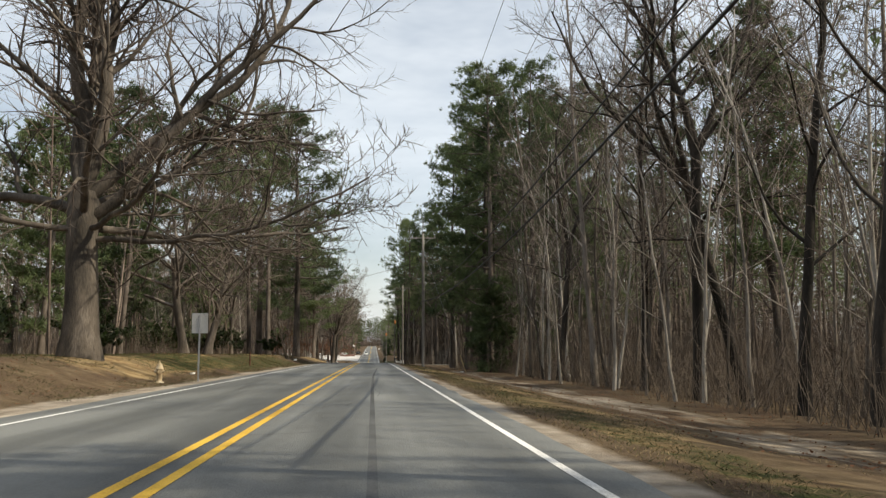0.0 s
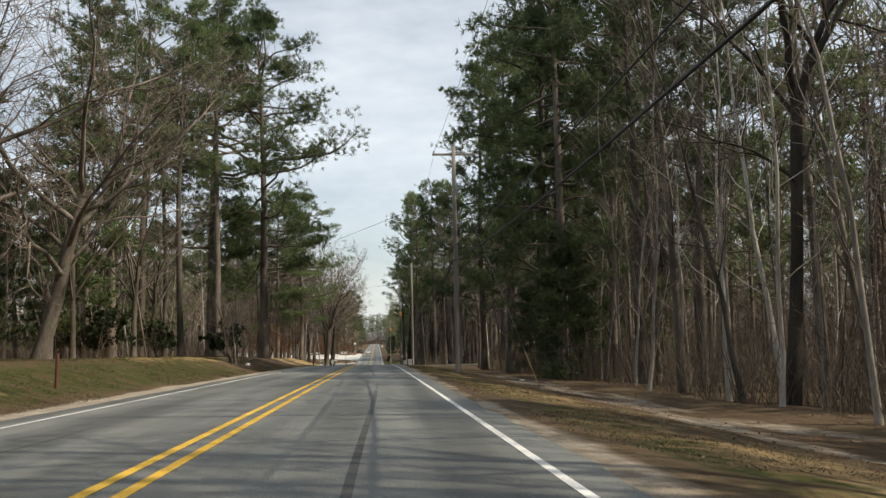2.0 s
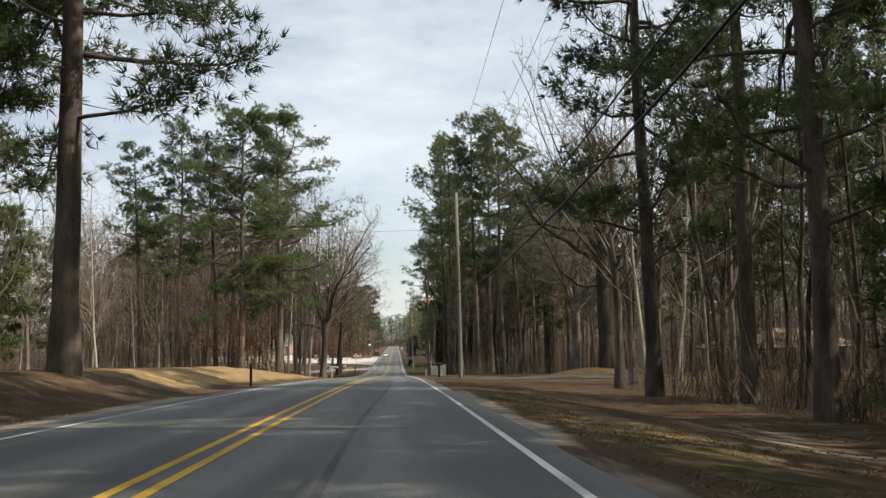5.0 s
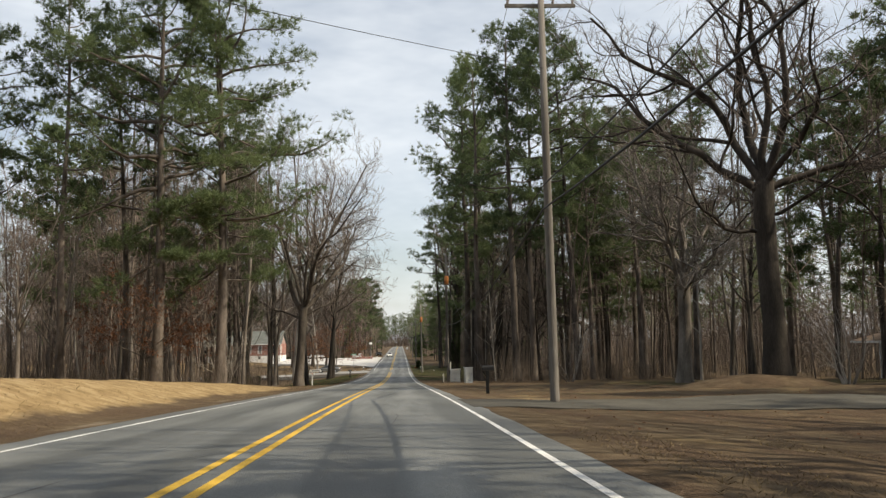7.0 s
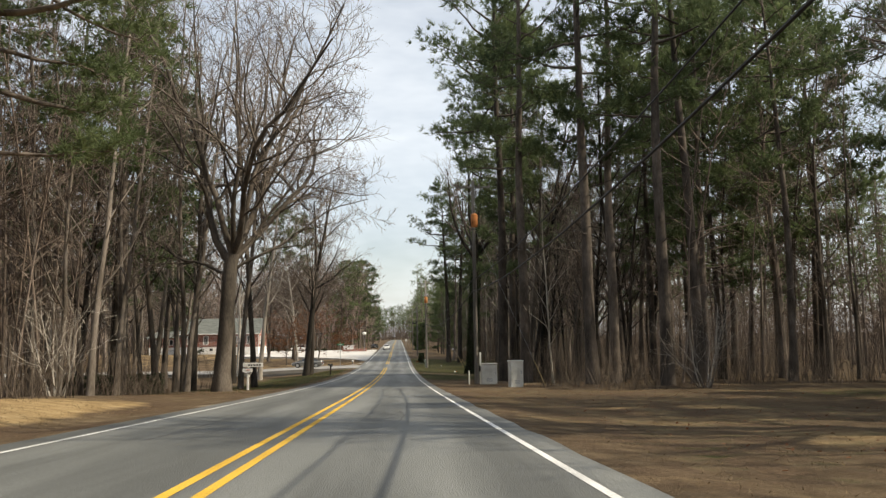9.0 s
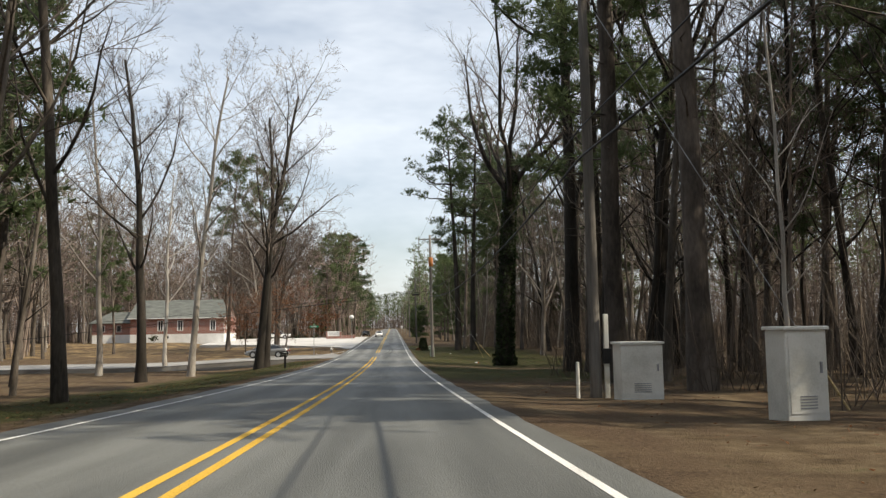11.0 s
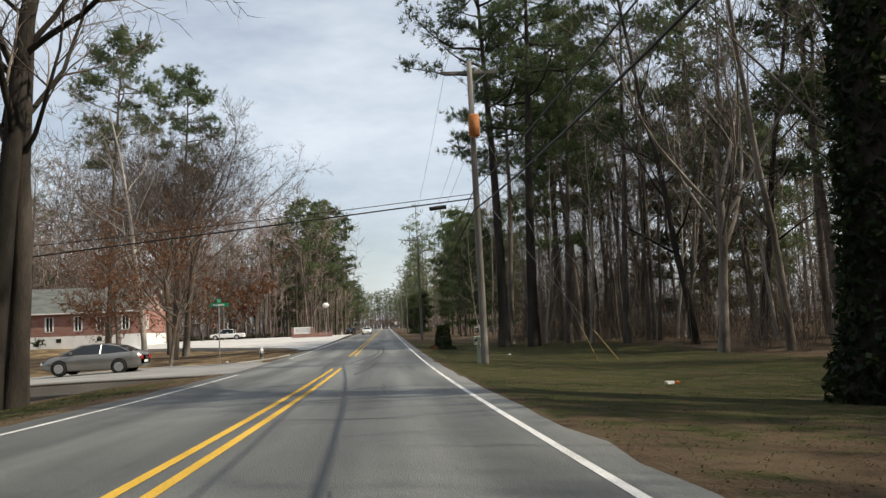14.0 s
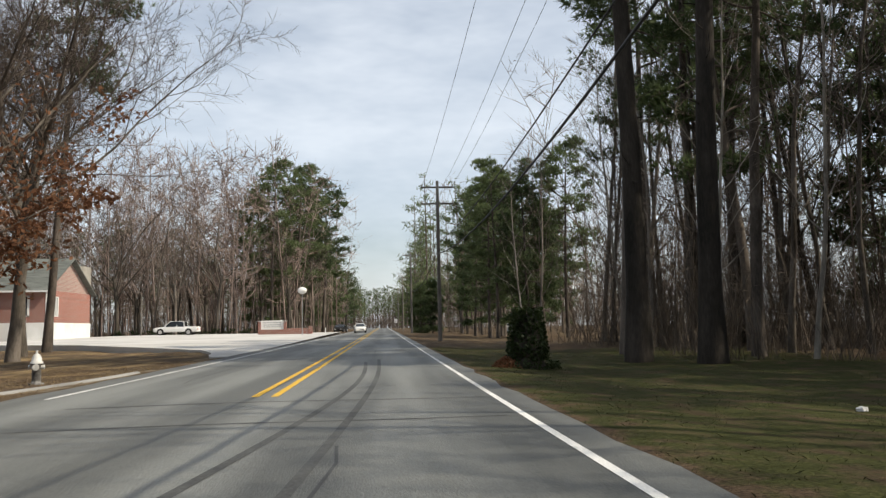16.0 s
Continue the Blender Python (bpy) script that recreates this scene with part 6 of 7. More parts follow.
car(-6.2, 452.0, 170, M_BLACK, "dark car waiting at the far roadside", z=ground_z(-6.2, 452) + 0.02)
car(19.5, 402.0, 60, M_WHITE_CAR, "white car parked on bare ground under pines", z=ground_z(19.5, 402) + 0.02)


# ---- roadside furniture ----
M_HYDRANT_DARK = material("weathered_iron", [(0.05, 0.048, 0.045), (0.12, 0.115, 0.11), (0.3, 0.29, 0.28)], 6, 0.7, 0.3, 20)


def hydrant(x, y, paint, barrel, label):
    root = thing("fire_hydrant", pose(x, y, ground_z(x, y), 0, 0, 15), label, "fire hydrant", "fire hydrants")
    q = Geo()
    pts = [(0, 0.17), (0.04, 0.17), (0.05, 0.11), (0.1, 0.1), (0.46, 0.1), (0.48, 0.14), (0.52, 0.14), (0.54, 0.11), (0.62, 0.1), (0.68, 0.07), (0.71, 0.03)]
    q.tube([Vector((0, 0, a)) for a, _ in pts[:6]], [b for _, b in pts[:6]], 14)
    part("barrel", q, barrel, root, smooth=True)
    q = Geo()
    q.tube([Vector((0, 0, a)) for a, _ in pts[5:]], [b for _, b in pts[5:]], 14)
    part("bonnet", q, paint, root, smooth=True)
    q = Geo()
    q.tube([Vector((0, 0, 0.7)), Vector((0, 0, 0.78))], [0.028, 0.024], 5, cap=True)
    part("operating_nut", q, paint, root)
    for d, r, l in (((1, 0), 0.055, 0.17), ((-1, 0), 0.055, 0.17), ((0, -1), 0.075, 0.18)):
        q = Geo()
        v = Vector((d[0], d[1], 0))
        q.tube([v * 0.08 + Vector((0, 0, 0.4)), v * (l - 0.04) + Vector((0, 0, 0.4)), v * (l - 0.04) + Vector((0, 0, 0.4)), v * l + Vector((0, 0, 0.4))], [r * 0.8, r * 0.8, r, r], 10, cap=True)
        part("outlet_cap", q, paint, root)


hydrant(-6.0, 309.2, M_HYDRANT, M_HYDRANT_DARK, "fire hydrant with white bonnet and dark weathered barrel")
hydrant(-5.7, 31.0, M_HYDRANT_RED, M_HYDRANT_RED, "faded tan fire hydrant on the leafy verge")


def sign_post(x, y, height, w, h, mat, label, name="road_sign", turn=0):
    root = thing(name, pose(x, y, ground_z(x, y), 0, 0, turn), label, "road sign")
    q = Geo()
    q.box(-0.03, -0.02, -0.3, 0.03, 0.02, height - 0.1)
    part("post", q, M_STEEL, root)
    q = Geo()
    q.box(-w / 2, 0.022, height - h, w / 2, 0.03, height)
    part("panel", q, mat, root)
    return root


sign_post(-4.95, 34.0, 2.65, 0.62, 0.78, M_SIGN_BACK, "back of a plain metal road sign on a thin post")
sign_post(4.9, 497.0, 2.6, 0.7, 0.9, M_TRIM, "small white road sign far along the verge")
st = thing("street_sign", pose(-7.8, 304.8, ground_z(-7.8, 304.8)) @ Matrix.Scale(1.18, 4), "green street name sign on a thin steel post", "street sign")
q = Geo()
q.tube([Vector((0, 0, -0.3)), Vector((0, 0, 2.85))], [0.03, 0.03], 8, cap=True)
part("post", q, M_STEEL, st)
q = Geo()
q.box(-0.42, -0.012, 2.86, 0.48, 0.012, 3.06)
bl = part("name_plate", q, M_SIGN_GREEN, st)
bar_text(bl, -0.3, 0.3, -0.012, 2.91, 0.09, M_TRIM, 5)
q = Geo()
q.box(-0.012, -0.45, 3.07, 0.012, 0.45, 3.25)
part("name_plate", q, M_SIGN_GREEN, st)


def barrel_mailbox(x, y, turn, post_mat, box_mat, label, white=False):
    root = thing("mailbox", pose(x, y, ground_z(x, y), 0, 0, turn) , label, "mailbox")
    q = Geo()
    pw = 0.06 if white else 0.075
    q.box(-pw, -pw, -0.3, pw, pw, 1.07 if not white else 1.45, bevel=0.012)
    part("post", q, post_mat, root)
    q = Geo()
    zc = 1.08
    sec = [(-0.1, zc), (0.1, zc), (0.1, zc + 0.14), (0.07, zc + 0.2), (0.0, zc + 0.23), (-0.07, zc + 0.2), (-0.1, zc + 0.14)]
    for xx in (-0.3, 0.26):
        q.v += [(xx, a, b) for a, b in sec]
    n = len(sec)
    q.f += [(i, (i + 1) % n, n + (i + 1) % n, n + i) for i in range(n)] + [tuple(reversed(range(n))), tuple(range(n, 2 * n))]
    q.m += [0] * (n + 2)
    bx = part("box", q, box_mat, root)
    q = Geo()
    q.box(-0.312, -0.085, zc + 0.02, -0.302, 0.085, zc + 0.19)
    part("door", q, box_mat, bx)
    q = Geo()
    q.box(-0.1, -0.115, zc + 0.1, 0.12, -0.104, zc + 0.14)
    part("flag", q, M_TRIM if not white else M_ORANGE, bx)
    q = Geo()
    q.tube([Vector((0.0, 0, 0.72)), Vector((0.22, 0, 1.06))], [0.03, 0.03], 5)
    part("brace", q, post_mat, root)
    if white:
        q = Geo()
        q.box(-0.28, -0.13, 1.38, 0.9, -0.1, 1.62, bevel=0.01)
        pl = part("sign_board", q, M_TRIM, root, "white painted board above the box")
        bar_text(pl, 0.0, 0.8, -0.131, 1.45, 0.08, M_BLACK, 5)
        q = Geo()
        q.tube([Vector((0, 0, 1.45)), Vector((0, 0, 1.5)), Vector((0, 0, 1.6))], [0.09, 0.1, 0.01], 8)
        part("cap", q, M_TRIM, root)


barrel_mailbox(6.0, 165.3, 180, M_BLACK, M_BLACK, "black mailbox on a black post at the lawn edge")
barrel_mailbox(-7.1, 213.5, 0, M_TRIM, M_TRIM, "white mailbox on a white post with a name board", True)
barrel_mailbox(-6.2, 264.0, 0, M_BLACK, M_BLACK, "black mailbox on a black post by the ditch")


def cabinet(x, y, w, d, h, mat, label, turn=0, lid=0.06):
    root = thing("utility_cabinet", pose(x, y, ground_z(x, y), 0, 0, turn), label, "utility cabinet")
    q = Geo()
    q.box(-w / 2, -d / 2, -0.1, w / 2, d / 2, h - lid, bevel=0.02)
    part("body", q, mat, root)
    q = Geo()
    q.box(-w / 2 - 0.04, -d / 2 - 0.04, h - lid + 0.001, w / 2 + 0.04, d / 2 + 0.04, h, bevel=0.015)
    part("lid", q, mat, root)
    q = Geo()
    q.box(-w / 2 + 0.06, -d / 2 - 0.012, 0.12, w / 2 - 0.06, -d / 2 - 0.001, h - lid - 0.08)
    dr = part("door", q, mat, root)
    q = Geo()
    q.box(w / 2 - 0.16, -d / 2 - 0.035, h * 0.5, w / 2 - 0.12, -d / 2 - 0.013, h * 0.62)
    part("handle", q, M_STEEL, dr)
    for i in range(5):
        q = Geo()
        q.box(-w * 0.2, -d / 2 - 0.02, 0.2 + i * 0.05, w * 0.2, -d / 2 - 0.013, 0.22 + i * 0.05)
        part("vent_slat", q, M_STEEL, dr)
    return root


cabinet(8.0, 220.0, 1.05, 0.75, 1.42, M_CABINET, "cream steel utility cabinet beside a pole")
cabinet(8.95, 213.6, 0.8, 0.6, 1.6, M_CABINET, "narrow cream steel utility cabinet on bare ground", 8)
pb = cabinet(6.0, 290.3, 0.25, 0.25, 1.16, M_GREEN_BOX, "grey-green steel cabinet with louvres beside a pole", 12, 0.08)
q = Geo()
q.tube([Vector((0.3, 0.0, -0.1)), Vector((0.3, 0.0, 1.0))], [0.045, 0.045], 8, cap=True)
part("conduit", q, M_GREEN_BOX, pb)
q = Geo()
q.box(-0.29, -0.1, 0.78, -0.127, 0.08, 1.14, bevel=0.015)
mt = part("side_box", q, M_GREEN_BOX, pb)
q = Geo()
q.tube([Vector((-0.21, -0.101, 0.97)), Vector((-0.21, -0.13, 0.97))], [0.05, 0.045], 14, cap=True)
part("dial_glass", q, M_BLACK, mt, "round dark dial")
q = Geo()
q.box(-0.05, -0.145, 0.66, 0.06, -0.139, 0.84)
part("notice", q, M_CABINET, pb, "small white notice plate")
mb = thing("meter_box", pose(7.55, 221.3, ground_z(7.55, 221.3)), "white meter pedestal beside the pole", "meter box")
q = Geo()
q.box(-0.06, -0.06, -0.1, 0.06, 0.06, 2.2, bevel=0.01)
part("riser", q, M_CABINET, mb)
q = Geo()
q.box(-0.12, -0.1, 0.9, 0.12, 0.0, 1.3, bevel=0.015)
part("box", q, M_BLACK, mb)


def post(x, y, h, r, mat, label, lean=(0, 0), name="post"):
    q = Geo()
    q.tube([Vector((0, 0, -0.2)), Vector((0, 0, h * 0.5)), Vector((0, 0, h - 0.03)), Vector((0, 0, h))], [r, r, r * 0.95, r * 0.7], 8, cap=True)
    ob = part(name, q, mat)
    ob.matrix_basis = pose(x, y, ground_z(x, y), lean[0], lean[1], 0)
    return tagged(ob, label, "post")


post(-5.0, 132.0, 1.15, 0.07, M_POST, "short brown wooden post at the edge of a field")
post(-6.6, 59.5, 0.95, 0.05, M_POST, "short brown stake on the grassy bank")
post(6.75, 221.2, 0.95, 0.05, M_CABINET, "short white marker post at the foot of a pole")
post(-28.5, 398.5, 5.8, 0.07, M_POLE, "thin grey wooden pole beside the car park", name="light_pole")
post(-5.3, 396.0, 1.0, 0.06, M_TRIM, "short white marker post at the lot entrance")


def guy(px, py, ph, gx, gy, label):
    """A stay from a pole to the ground, its foot in a guard."""
    a, b = Vector((px, py, ground_z(px, py) + ph)), Vector((gx, gy, ground_z(gx, gy) - 0.05))
    root = thing("guy_wire", pose(gx, gy, ground_z(gx, gy)), label, "guy wire")
    d = a - b
    o = Vector((gx, gy, ground_z(gx, gy)))
    q = Geo()
    q.tube([b - o, a - o], [0.008, 0.008], 4)
    part("wire", q, M_STEEL, root)
    q = Geo()
    u = d.normalized()
    q.tube([b - o, b - o + u * 2.0], [0.025, 0.025], 7, cap=True)
    part("guard", q, M_GUARD, root, "dull yellow plastic guard")


guy(6.75, 84.5, 11.5, 10.6, 80.2, "stay wire with yellowish guard beside the wood")
guy(7.3, 221.5, 11.0, 11.2, 216.0, "stay wire with yellowish guard near the cabinets")
guy(6.15, 289.5, 10.5, 11.9, 293.6, "stay wire with yellowish guard on the lawn")
guy(6.15, 289.5, 7.2, 12.6, 292.4, "stay wire with yellowish guard on the lawn")

# cables over the road
za = road_z(289.5)
cable("telephone_cable", (6.0, 289.5, za + 6.9), (-58.0, 284.0, za + 0.2), 0.2, 0.03, "thick black cable crossing over the road")
cable("telephone_cable", (6.0, 289.5, za + 7.1), (-58.0, 284.0, za + 2.6), 0.7, 0.016, "thin black cable crossing over the road")
q = Geo()
q.tube([Vector((4.7, 289.4, za + 6.55)), Vector((4.0, 289.33, za + 6.47))], [0.09, 0.09], 8, cap=True)
tagged(part("splice_case", q, M_CABLE), "black splice case hanging on the cable", "splice case")
cable("power_line", (7.0, 153.5, ground_z(7.1, 153.7) + 11.4), (-16.0, 131.0, road_z(131) + 7.9), 0.3, 0.01, "thin power line crossing over the road")
cable("power_line", (6.7, 84.6, ground_z(7.1, 84.5) + 10.6), (-24.0, 150.0, road_z(150) + 9.6), 0.4, 0.01, "thin power line crossing over the road")

# church sign
zs = lot_z(-11.5, 394)
cs = thing("brick_sign", pose(-11.6, 394.0, zs) @ Matrix.Scale(0.78, 4), "low red brick sign with a white notice panel", "sign")
q = Geo()
q.box(-2.2, -0.25, -0.2, 2.2, 0.25, 0.75, bevel=0.02)
q.box(-2.2, -0.25, 0.75, -1.75, 0.25, 2.0, bevel=0.02)
q.box(1.75, -0.25, 0.75, 2.2, 0.25, 2.0, bevel=0.02)
part("brick_base", q, M_BRICK, cs)
q = Geo()
q.box(-1.75, -0.12, 0.75, 1.75, 0.12, 2.15, bevel=0.02)
pn = part("panel", q, M_TRIM, cs, "white notice panel")
for r_, k_ in ((1.75, 6), (1.4, 8), (1.1, 7)):
    bar_text(pn, -1.4, 1.4, -0.121, r_, 0.14, M_STEEL, k_)
for sx in (-1.97, 1.97):
    q = Geo()
    q.box(sx - 0.32, -0.34, 2.0, sx + 0.32, 0.34, 2.1, bevel=0.02)
    part("cap_stone", q, M_LOT, cs)
q = Geo()
q.box(2.2, -0.2, -0.2, 5.6, 0.2, 0.9, bevel=0.02)
part("low_wall", q, M_BRICK, cs)
q = Geo()
q.box(5.6, -0.3, -0.2, 6.2, 0.3, 1.15, bevel=0.02)
part("end_pier", q, M_BRICK, cs)
yl = thing("yard_light", pose(-6.9, 382.5, lot_z(-6.9, 382.5)), "white globe light on a slim steel post", "lamp")
q = Geo()
q.tube([Vector((0, 0, -0.2)), Vector((0, 0, 4.5))], [0.05, 0.035], 8, cap=True)
part("post", q, M_STEEL, yl)
bm = bmesh.new()
bmesh.ops.create_icosphere(bm, subdivisions=3, radius=0.42, matrix=Matrix.Translation((0, 0, 4.85)) @ Matrix.Diagonal((1.2, 1, 0.9, 1)))
part("globe", bm, M_LAMP, yl, "white frosted globe", smooth=True)

# ---- shrubs, hedges, stump, litter ----
crape = shrub(301, 4.6, 7, 0, "crape_myrtle", "leafless multi-stemmed crape myrtle", category="shrub", bark=M_BARK_PALE)
plant(crape, -13.4, 201.0, 1.0)
sap = shrub(302, 5.2, 6, 0, "sapling", "leafless multi-stemmed sapling at the foot of a bank", category="shrub", bark=M_BARK)
plant(sap, -7.2, 92.5, 1.0)
lawn_shrub = shrub(303, 4.4, 8, 0, "shrub", "leafless fan-shaped shrub on the lawn edge", bark=M_BARK_PALE)
plant(lawn_shrub, 27.5, 173.0, 1.0)
plant(lawn_shrub, 18.5, 207.5, 1.1)
holly = shrub(304, 2.2, 9, 6, "evergreen_shrub", "rounded dark evergreen shrub at the wood edge", leaf_size=0.17)
for x, y, s in ((-14.5, 52, 1.0), (-16.5, 57, 1.3), (-18.5, 47, 1.2), (-13.5, 86, 1.1), (-16, 90, 1.4), (-19, 82, 1.3), (-15, 104, 1.3), (-20, 96, 1.4),
                (-10.5, 108, 1.1), (-16.0, 40, 1.2), (-20.0, 36, 1.3), (-17.0, 30, 1.1)):
    plant(holly, x, y, s, group="evergreen shrubs of the wood edge")
hedge = thing("hedge", pose(-15.6, 215.6, ground_z(-15.6, 215.6), 0, 0, 8), "low dark clipped evergreen hedge beside the field", "hedge")
hg, hs, hr = Geo(), Geo(), random.Random(71)
for _ in range(6500):
    u, w, k = hr.uniform(-1, 1), hr.uniform(-1, 1), hr.random()
    top = 1.25 + 0.16 * noise.noise(Vector((u * 4, 3, 0)))
    c = Vector((u * 2.9, w * 0.75 * (1 - 0.25 * k), 0.05 + top * k)) + jitter(hr, 0.06)
    a, b = jitter(hr, 1).normalized() * 0.07, jitter(hr, 1).normalized() * 0.045
    hg.quad(c - a, c - b, c + a, c + b)
for k in range(24):
    p = Vector((hr.uniform(-2.7, 2.7), hr.uniform(-0.5, 0.5), -0.1))
    hs.tube([p, p + Vector((hr.uniform(-0.1, 0.1), hr.uniform(-0.1, 0.1), 0.6)), p + Vector((hr.uniform(-0.25, 0.25), hr.uniform(-0.2, 0.2), 1.1))], [0.025, 0.018, 0.008], 4)
part("branchwork", hs, M_BRUSH, hedge)
part("foliage", hg, M_EVERGREEN, hedge)
for i in range(7):
    plant(holly, 39.9 + i * 1.5, 184.6, 0.62, group="shrubs along the porch")
for i in range(9):
    plant(holly, -35 + i * 2.2, 411.0, 0.55, group="hedge behind the car park")
plant(holly, -48.0, 380.6, 0.6)

BROWN_LEAF = dict(VASE, kids=[11, 8, 6, 6], ratio=[1.75, 0.4, 0.45, 0.5], angle=[(42, 82), (30, 60), (30, 60), (30, 60)])


def leafy_tree(seed, height, r, label, per=3):
    """A young tree that keeps its dead leaves."""
    rg, out = random.Random(seed), []
    grow(out, rg, Vector((0, 0, -0.2)), Vector((0.03, 0, 1)).normalized(), height * 0.42, r, 0, BROWN_LEAF)
    root = thing("beech_tree", Matrix(), label, "tree")
    tree_parts(root, out, M_BARK, M_TWIG)
    lf = Geo()
    for lvl, pts, rads in out:
        if lvl >= 3:
            for _ in range(per):
                if rg.random() < (0.95 if pts[-1].z < height * 0.55 else 0.28):
                    c = pts[0].lerp(pts[-1], rg.random()) + jitter(rg, 0.05) - Vector((0, 0, 0.05))
                    a, b = jitter(rg, 1).normalized() * 0.15, jitter(rg, 1).normalized() * 0.08
                    lf.quad(c - a, c - b, c + a, c + b)
    part("foliage", lf, M_LEAF_DRY, root, "withered red-brown leaves")
    return root


beech = leafy_tree(401, 16, 0.2, "young beech with withered red-brown leaves on the corner", 5)
plant(beech, -12.1, 310.8, 0.64, 20, (0, 3))
plant(beech, -18.5, 319.0, 0.55, 140)
plant(beech, -16.5, 187.0, 0.5, 60)
slim_pine = pine_tree(96, 25, 0.24, 0.62, 0.13, 24, 6, 8, label="slim leaning pine with sparse tufts on the corner")
plant(slim_pine, -24.5, 337.0, 1.25, 10, (0, 4))
plant(slim_pine, -21.0, 349.0, 1.22, 200, (0, 2))
plant(far_pines[1], -40.0, 330.0, 0.7)
for ex, ey, es, er in ((12.6, 374.0, 0.5, 30), (15.2, 382.0, 0.56, 150), (16.8, 371.0, 0.53, 260), (13.9, 392.0, 0.55, 80)):
    plant(edge_pine, ex, ey, es, er)
tall_b = bare_tree(402, dict(VASE, ratio=[0.82, 0.4, 0.44, 0.5], kids=[15, 10, 8, 8], angle=[(18, 58), (25, 58), (28, 55), (28, 60)], lift=[0.05, 0.05, 0.05, 0.05, 0.03]), 24, 0.26, "hardwood_tree", M_BARK, M_TWIG, "leafless hardwood on the street corner", 0.5)

plant(tall_b, -15.9, 331.4, 1.1, 40)
plant(tall_b, -15.2, 324.6, 0.95, 130)
plant(tall_b, -19.8, 342.0, 1.1, 190)
plant(tall_b, -25.5, 344.0, 1.0, 290)

# ivy-grown stump
sx, sy = 5.9, 312.5
stump = thing("ivy_stump", pose(sx, sy, ground_z(sx, sy)) @ Matrix.Scale(0.84, 4), "tall stump smothered in dark ivy beside the road", "stump")
q = Geo()
q.tube([Vector((0, 0, -0.3)), Vector((0, 0, 0.4)), Vector((0.03, 0, 1.2)), Vector((0.0, 0.05, 1.75))], [0.7, 0.5, 0.45, 0.35], 12, cap=True)
part("trunk", q, M_BARK_DARK_SHADED, stump, smooth=True)
q = Geo()
rg = random.Random(9)
for _ in range(2600):
    t = rg.random()
    az = rg.uniform(0, 6.28)
    rr = (0.72 - 0.26 * t + (0.25 if t < 0.12 else 0)) * rg.uniform(0.75, 1.12) * (math.sin(math.pi * min(1, 0.62 - 0.5 * (t - 0.75) if t > 0.75 else 0.5)))
    c = Vector((math.cos(az) * rr, math.sin(az) * rr, 2.0 * t))
    a, b = jitter(rg, 1).normalized() * 0.075, jitter(rg, 1).normalized() * 0.05
    q.quad(c - a, c - b, c + a, c + b)
part("ivy", q, M_EVERGREEN, stump, "dark ivy leaves")
q = Geo()
for _ in range(700):
    az, rr = rg.uniform(0, 6.28), rg.random() ** 0.5
    c = Vector((-0.75 + math.cos(az) * rr * 0.55, -0.3 + math.sin(az) * rr * 0.5, 0.42 * (1 - rr ** 2) * rg.uniform(0.5, 1)))
    a, b = jitter(rg, 1).normalized() * 0.06, jitter(rg, 1).normalized() * 0.04
    q.quad(c - a, c - b, c + a, c + b)
part("leaf_pile", q, M_LEAF_DRY, stump, "heap of dead leaves at its foot")


def scrap(x, y, w, d, h, mat, label, category="litter", turn=0):
    q = Geo()
    q.box(-w / 2, -d / 2, 0, w / 2, d / 2, h, bevel=min(w, d, h) * 0.25)
    for i, v in enumerate(q.v):
        j = jitter(random.Random(i + int(x * 10)), min(w, h) * 0.2)
        q.v[i] = (v[0] + j.x, v[1] + j.y, max(0, v[2] + j.z))
    ob = part("litter", q, mat)
    ob.matrix_basis = pose(x, y, ground_z(x, y), 0, 0, turn)
    return tagged(ob, label, category)


scrap(10.9, 87.2, 0.28, 0.2, 0.09, M_TRIM, "crumpled white paper litter on bare ground", turn=20)
scrap(-6.75, 94.9, 0.34, 0.22, 0.16, M_TRIM, "white plastic bag litter at the foot of the bank", turn=50)
scrap(9.4, 276.0, 0.22, 0.14, 0.08, M_TRIM, "crushed white cup on the lawn", turn=10)
scrap(9.6, 276.0, 0.12, 0.12, 0.08, M_ORANGE, "scrap of orange plastic on the lawn")
scrap(-6.2, 39.0, 0.2, 0.15, 0.08, M_TRIM, "crumpled white paper litter on the verge", turn=70)
scrap(8.8, 301.0, 0.16, 0.12, 0.06, M_TRIM, "small white scrap on the grass", turn=30)
scrap(-7.6, 306.0, 0.2, 0.12, 0.06, M_TRIM, "small white scrap on the grass", turn=130)

# mound under the dark oak
q = Geo()
q.quadgrid(span(-5, 5, 20), span(-4, 4, 16), lambda x, y: 0.75 * max(0.0, 1 - (x / 5) ** 2 - (y / 4) ** 2) ** 1.2 - 0.06 + 0.04 * noise.noise(Vector((x, y, 7))))
md = part("mound", q, M_GROUND, smooth=True)
md.matrix_basis = pose(21.5, 171.0, ground_z(21.5, 171))
tagged(md, "low earth mound round the foot of an oak", "mound", kind="structure")


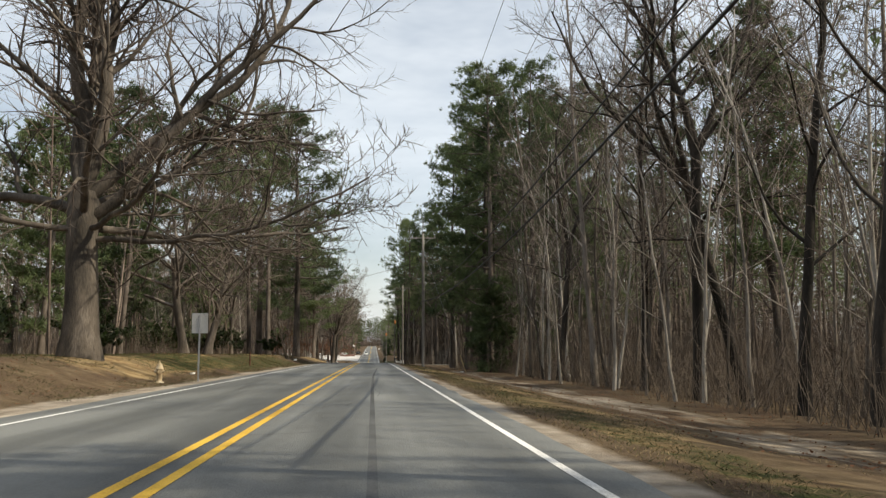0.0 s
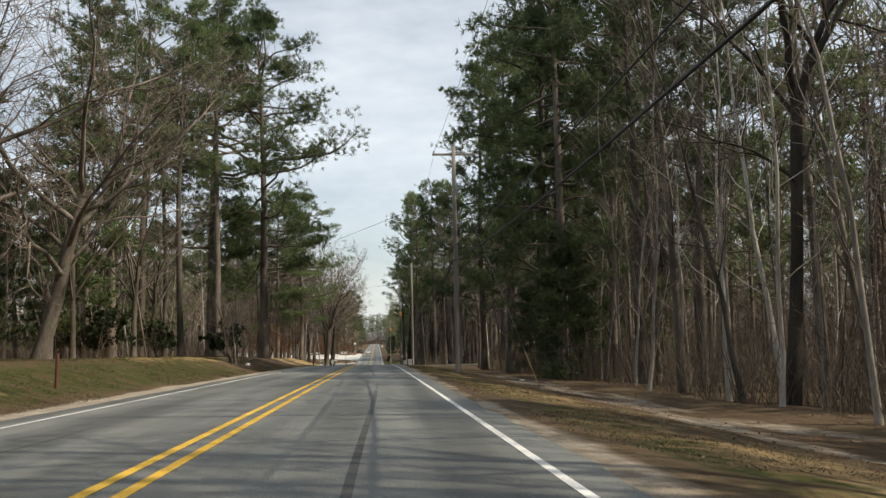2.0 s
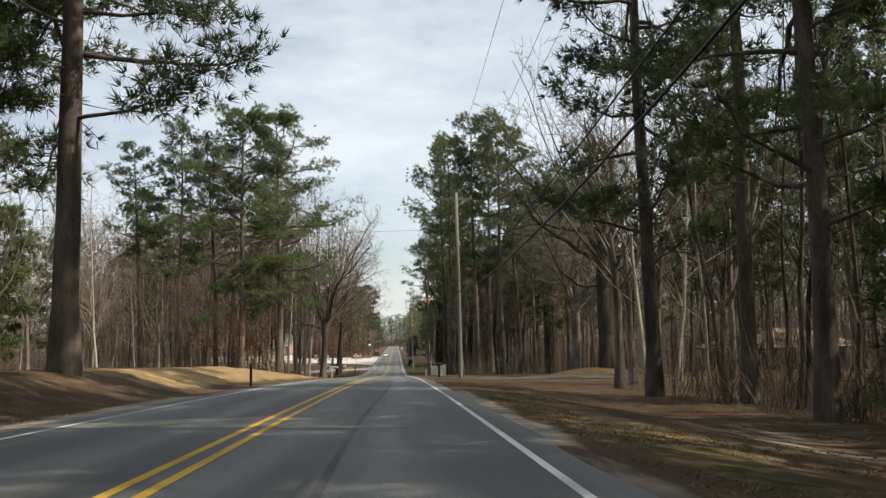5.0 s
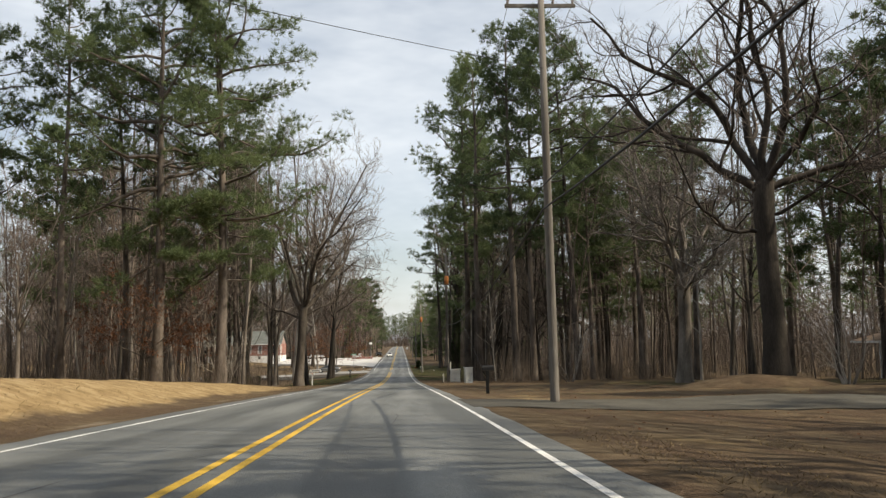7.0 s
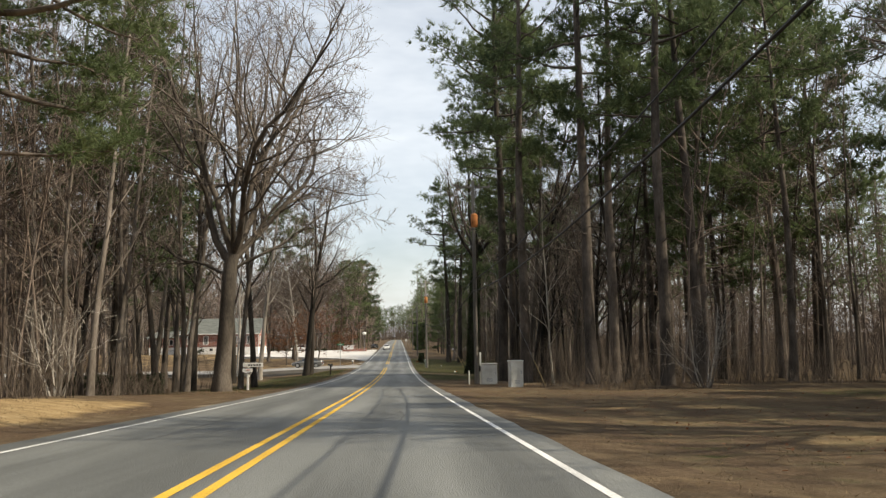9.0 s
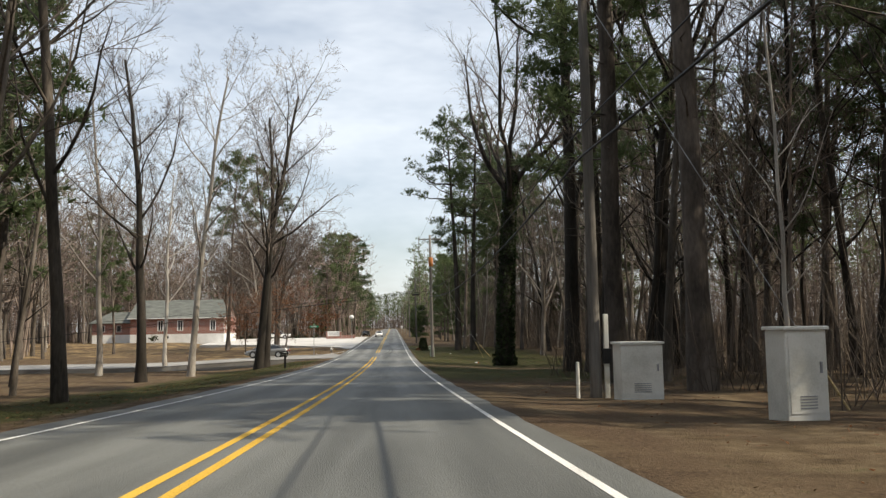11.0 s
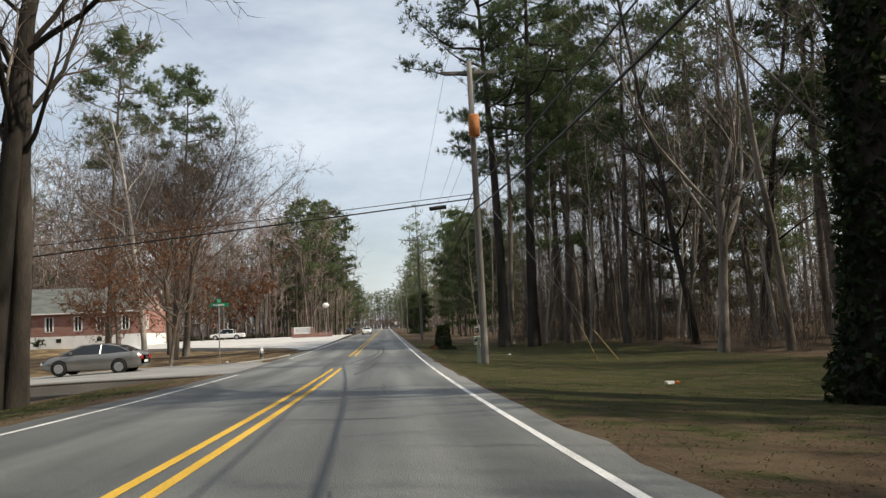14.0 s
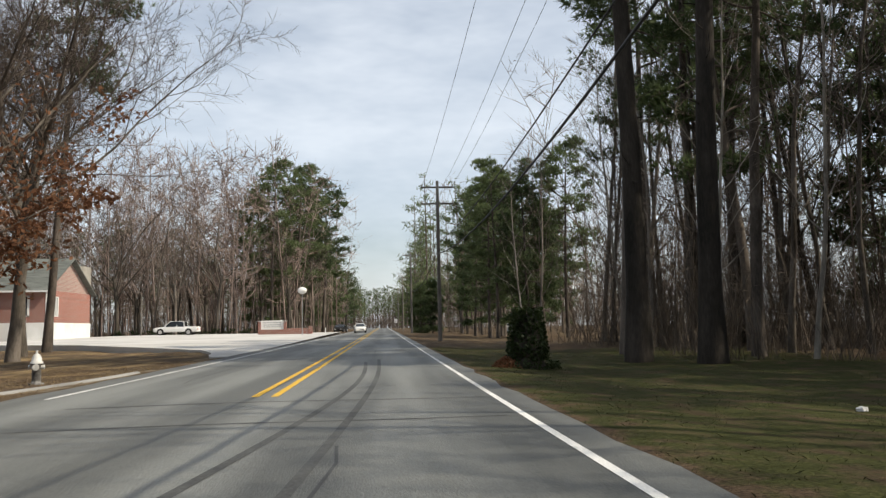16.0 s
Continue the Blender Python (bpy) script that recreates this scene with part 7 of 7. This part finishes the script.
# ---- grass and fallen leaves ----
def grass(rs, n, x0, x1, y0, y1, h, name, mat, label, keep=None):
    x, y = rs.uniform(x0, x1, n), rs.uniform(y0, y1, n)
    k = np.array([noise.noise(Vector((a * 0.5, b * 0.25, 5))) + (0.25 if keep is None else keep(a, b)) > 0.1 for a, b in zip(x, y)])
    x, y = x[k], y[k]
    m = len(x)
    p = np.stack([x, y, np.array([ground_z(a, b) for a, b in zip(x, y)])], 1)
    v = np.stack([rs.normal(0, 1.1, m), rs.normal(0, 1.1, m), np.ones(m)], 1) * (0.5 * h * rs.uniform(0.4, 1.2, m))[:, None]
    q_, f = blades(p, v, np.full(m, 0.006), rs)
    return raw_mesh(name, q_, f, mat, label, "grass")


M_GRASS_TAN = material("dead_grass", [(0.12, 0.085, 0.045), (0.2, 0.145, 0.077), (0.29, 0.222, 0.128)], 0.8, 0.9, 0, 6)
M_GRASS_GREEN = material("winter_grass", [(0.03, 0.034, 0.011), (0.056, 0.058, 0.021), (0.1, 0.092, 0.038)], 0.8, 0.9, 0, 6)
grass(rs, 34000, 4.5, 8.5, -2, 140, 0.085, "verge_grass", M_GRASS_TAN, "patchy dead grass on the verge")
grass(rs, 16000, 4.6, 7.5, -2, 120, 0.1, "verge_grass", M_GRASS_GREEN, "patchy winter grass on the verge")
grass(rs, 42000, 4.15, 20, 250, 330, 0.055, "lawn_grass", M_GRASS_GREEN, "short green winter lawn", lambda a, b: 0.5)
grass(rs, 64000, -14, -5.0, 20, 110, 0.15, "bank_grass", M_GRASS_GREEN, "patchy winter grass on the bank")
grass(rs, 26000, -18, -5.2, 118, 190, 0.1, "field_grass", M_GRASS_TAN, "short golden dead grass of a field", lambda a, b: 0.6)
grass(rs, 16000, 4.6, 18, 140, 206, 0.06, "lawn_grass", M_GRASS_TAN, "thin dead grass on a bare lawn")
grass(rs, 14000, -12, -4.6, 206, 286, 0.13, "ditch_grass", M_GRASS_GREEN, "rough winter grass along the ditch")
grass(rs, 6000, -9, -4.6, 298, 321, 0.1, "corner_grass", M_GRASS_TAN, "dead grass on the street corner", lambda a, b: 0.5)


def fallen_leaves(rs, spots, name):
    m = len(spots)
    c = spots + np.array([0, 0, 0.115])
    a = np.stack([rs.normal(size=m), rs.normal(size=m), rs.normal(0, 0.25, m)], 1)
    b = np.stack([rs.normal(size=m), rs.normal(size=m), rs.normal(0, 0.25, m)], 1)
    a, b = unit(a) * 0.04, unit(b) * 0.028
    v = np.stack([c - a, c - b, c + a, c + b], 1).reshape(-1, 3)
    f = np.concatenate([np.array([[0, 1, 2], [0, 2, 3]]) + 4 * i for i in range(m)])
    return raw_mesh(name, v, f, M_LEAF_DRY, "scattered fallen brown leaves on the ground", "leaves")


fallen_leaves(rs, np.concatenate([spots_in(rs, 7000, 7.5, 16, 0, 135), spots_in(rs, 6000, -15, -5.4, 5, 110), spots_in(rs, 4000, 6, 22, 140, 250), spots_in(rs, 2500, -14, -5, 200, 286)]), "fallen_leaves")
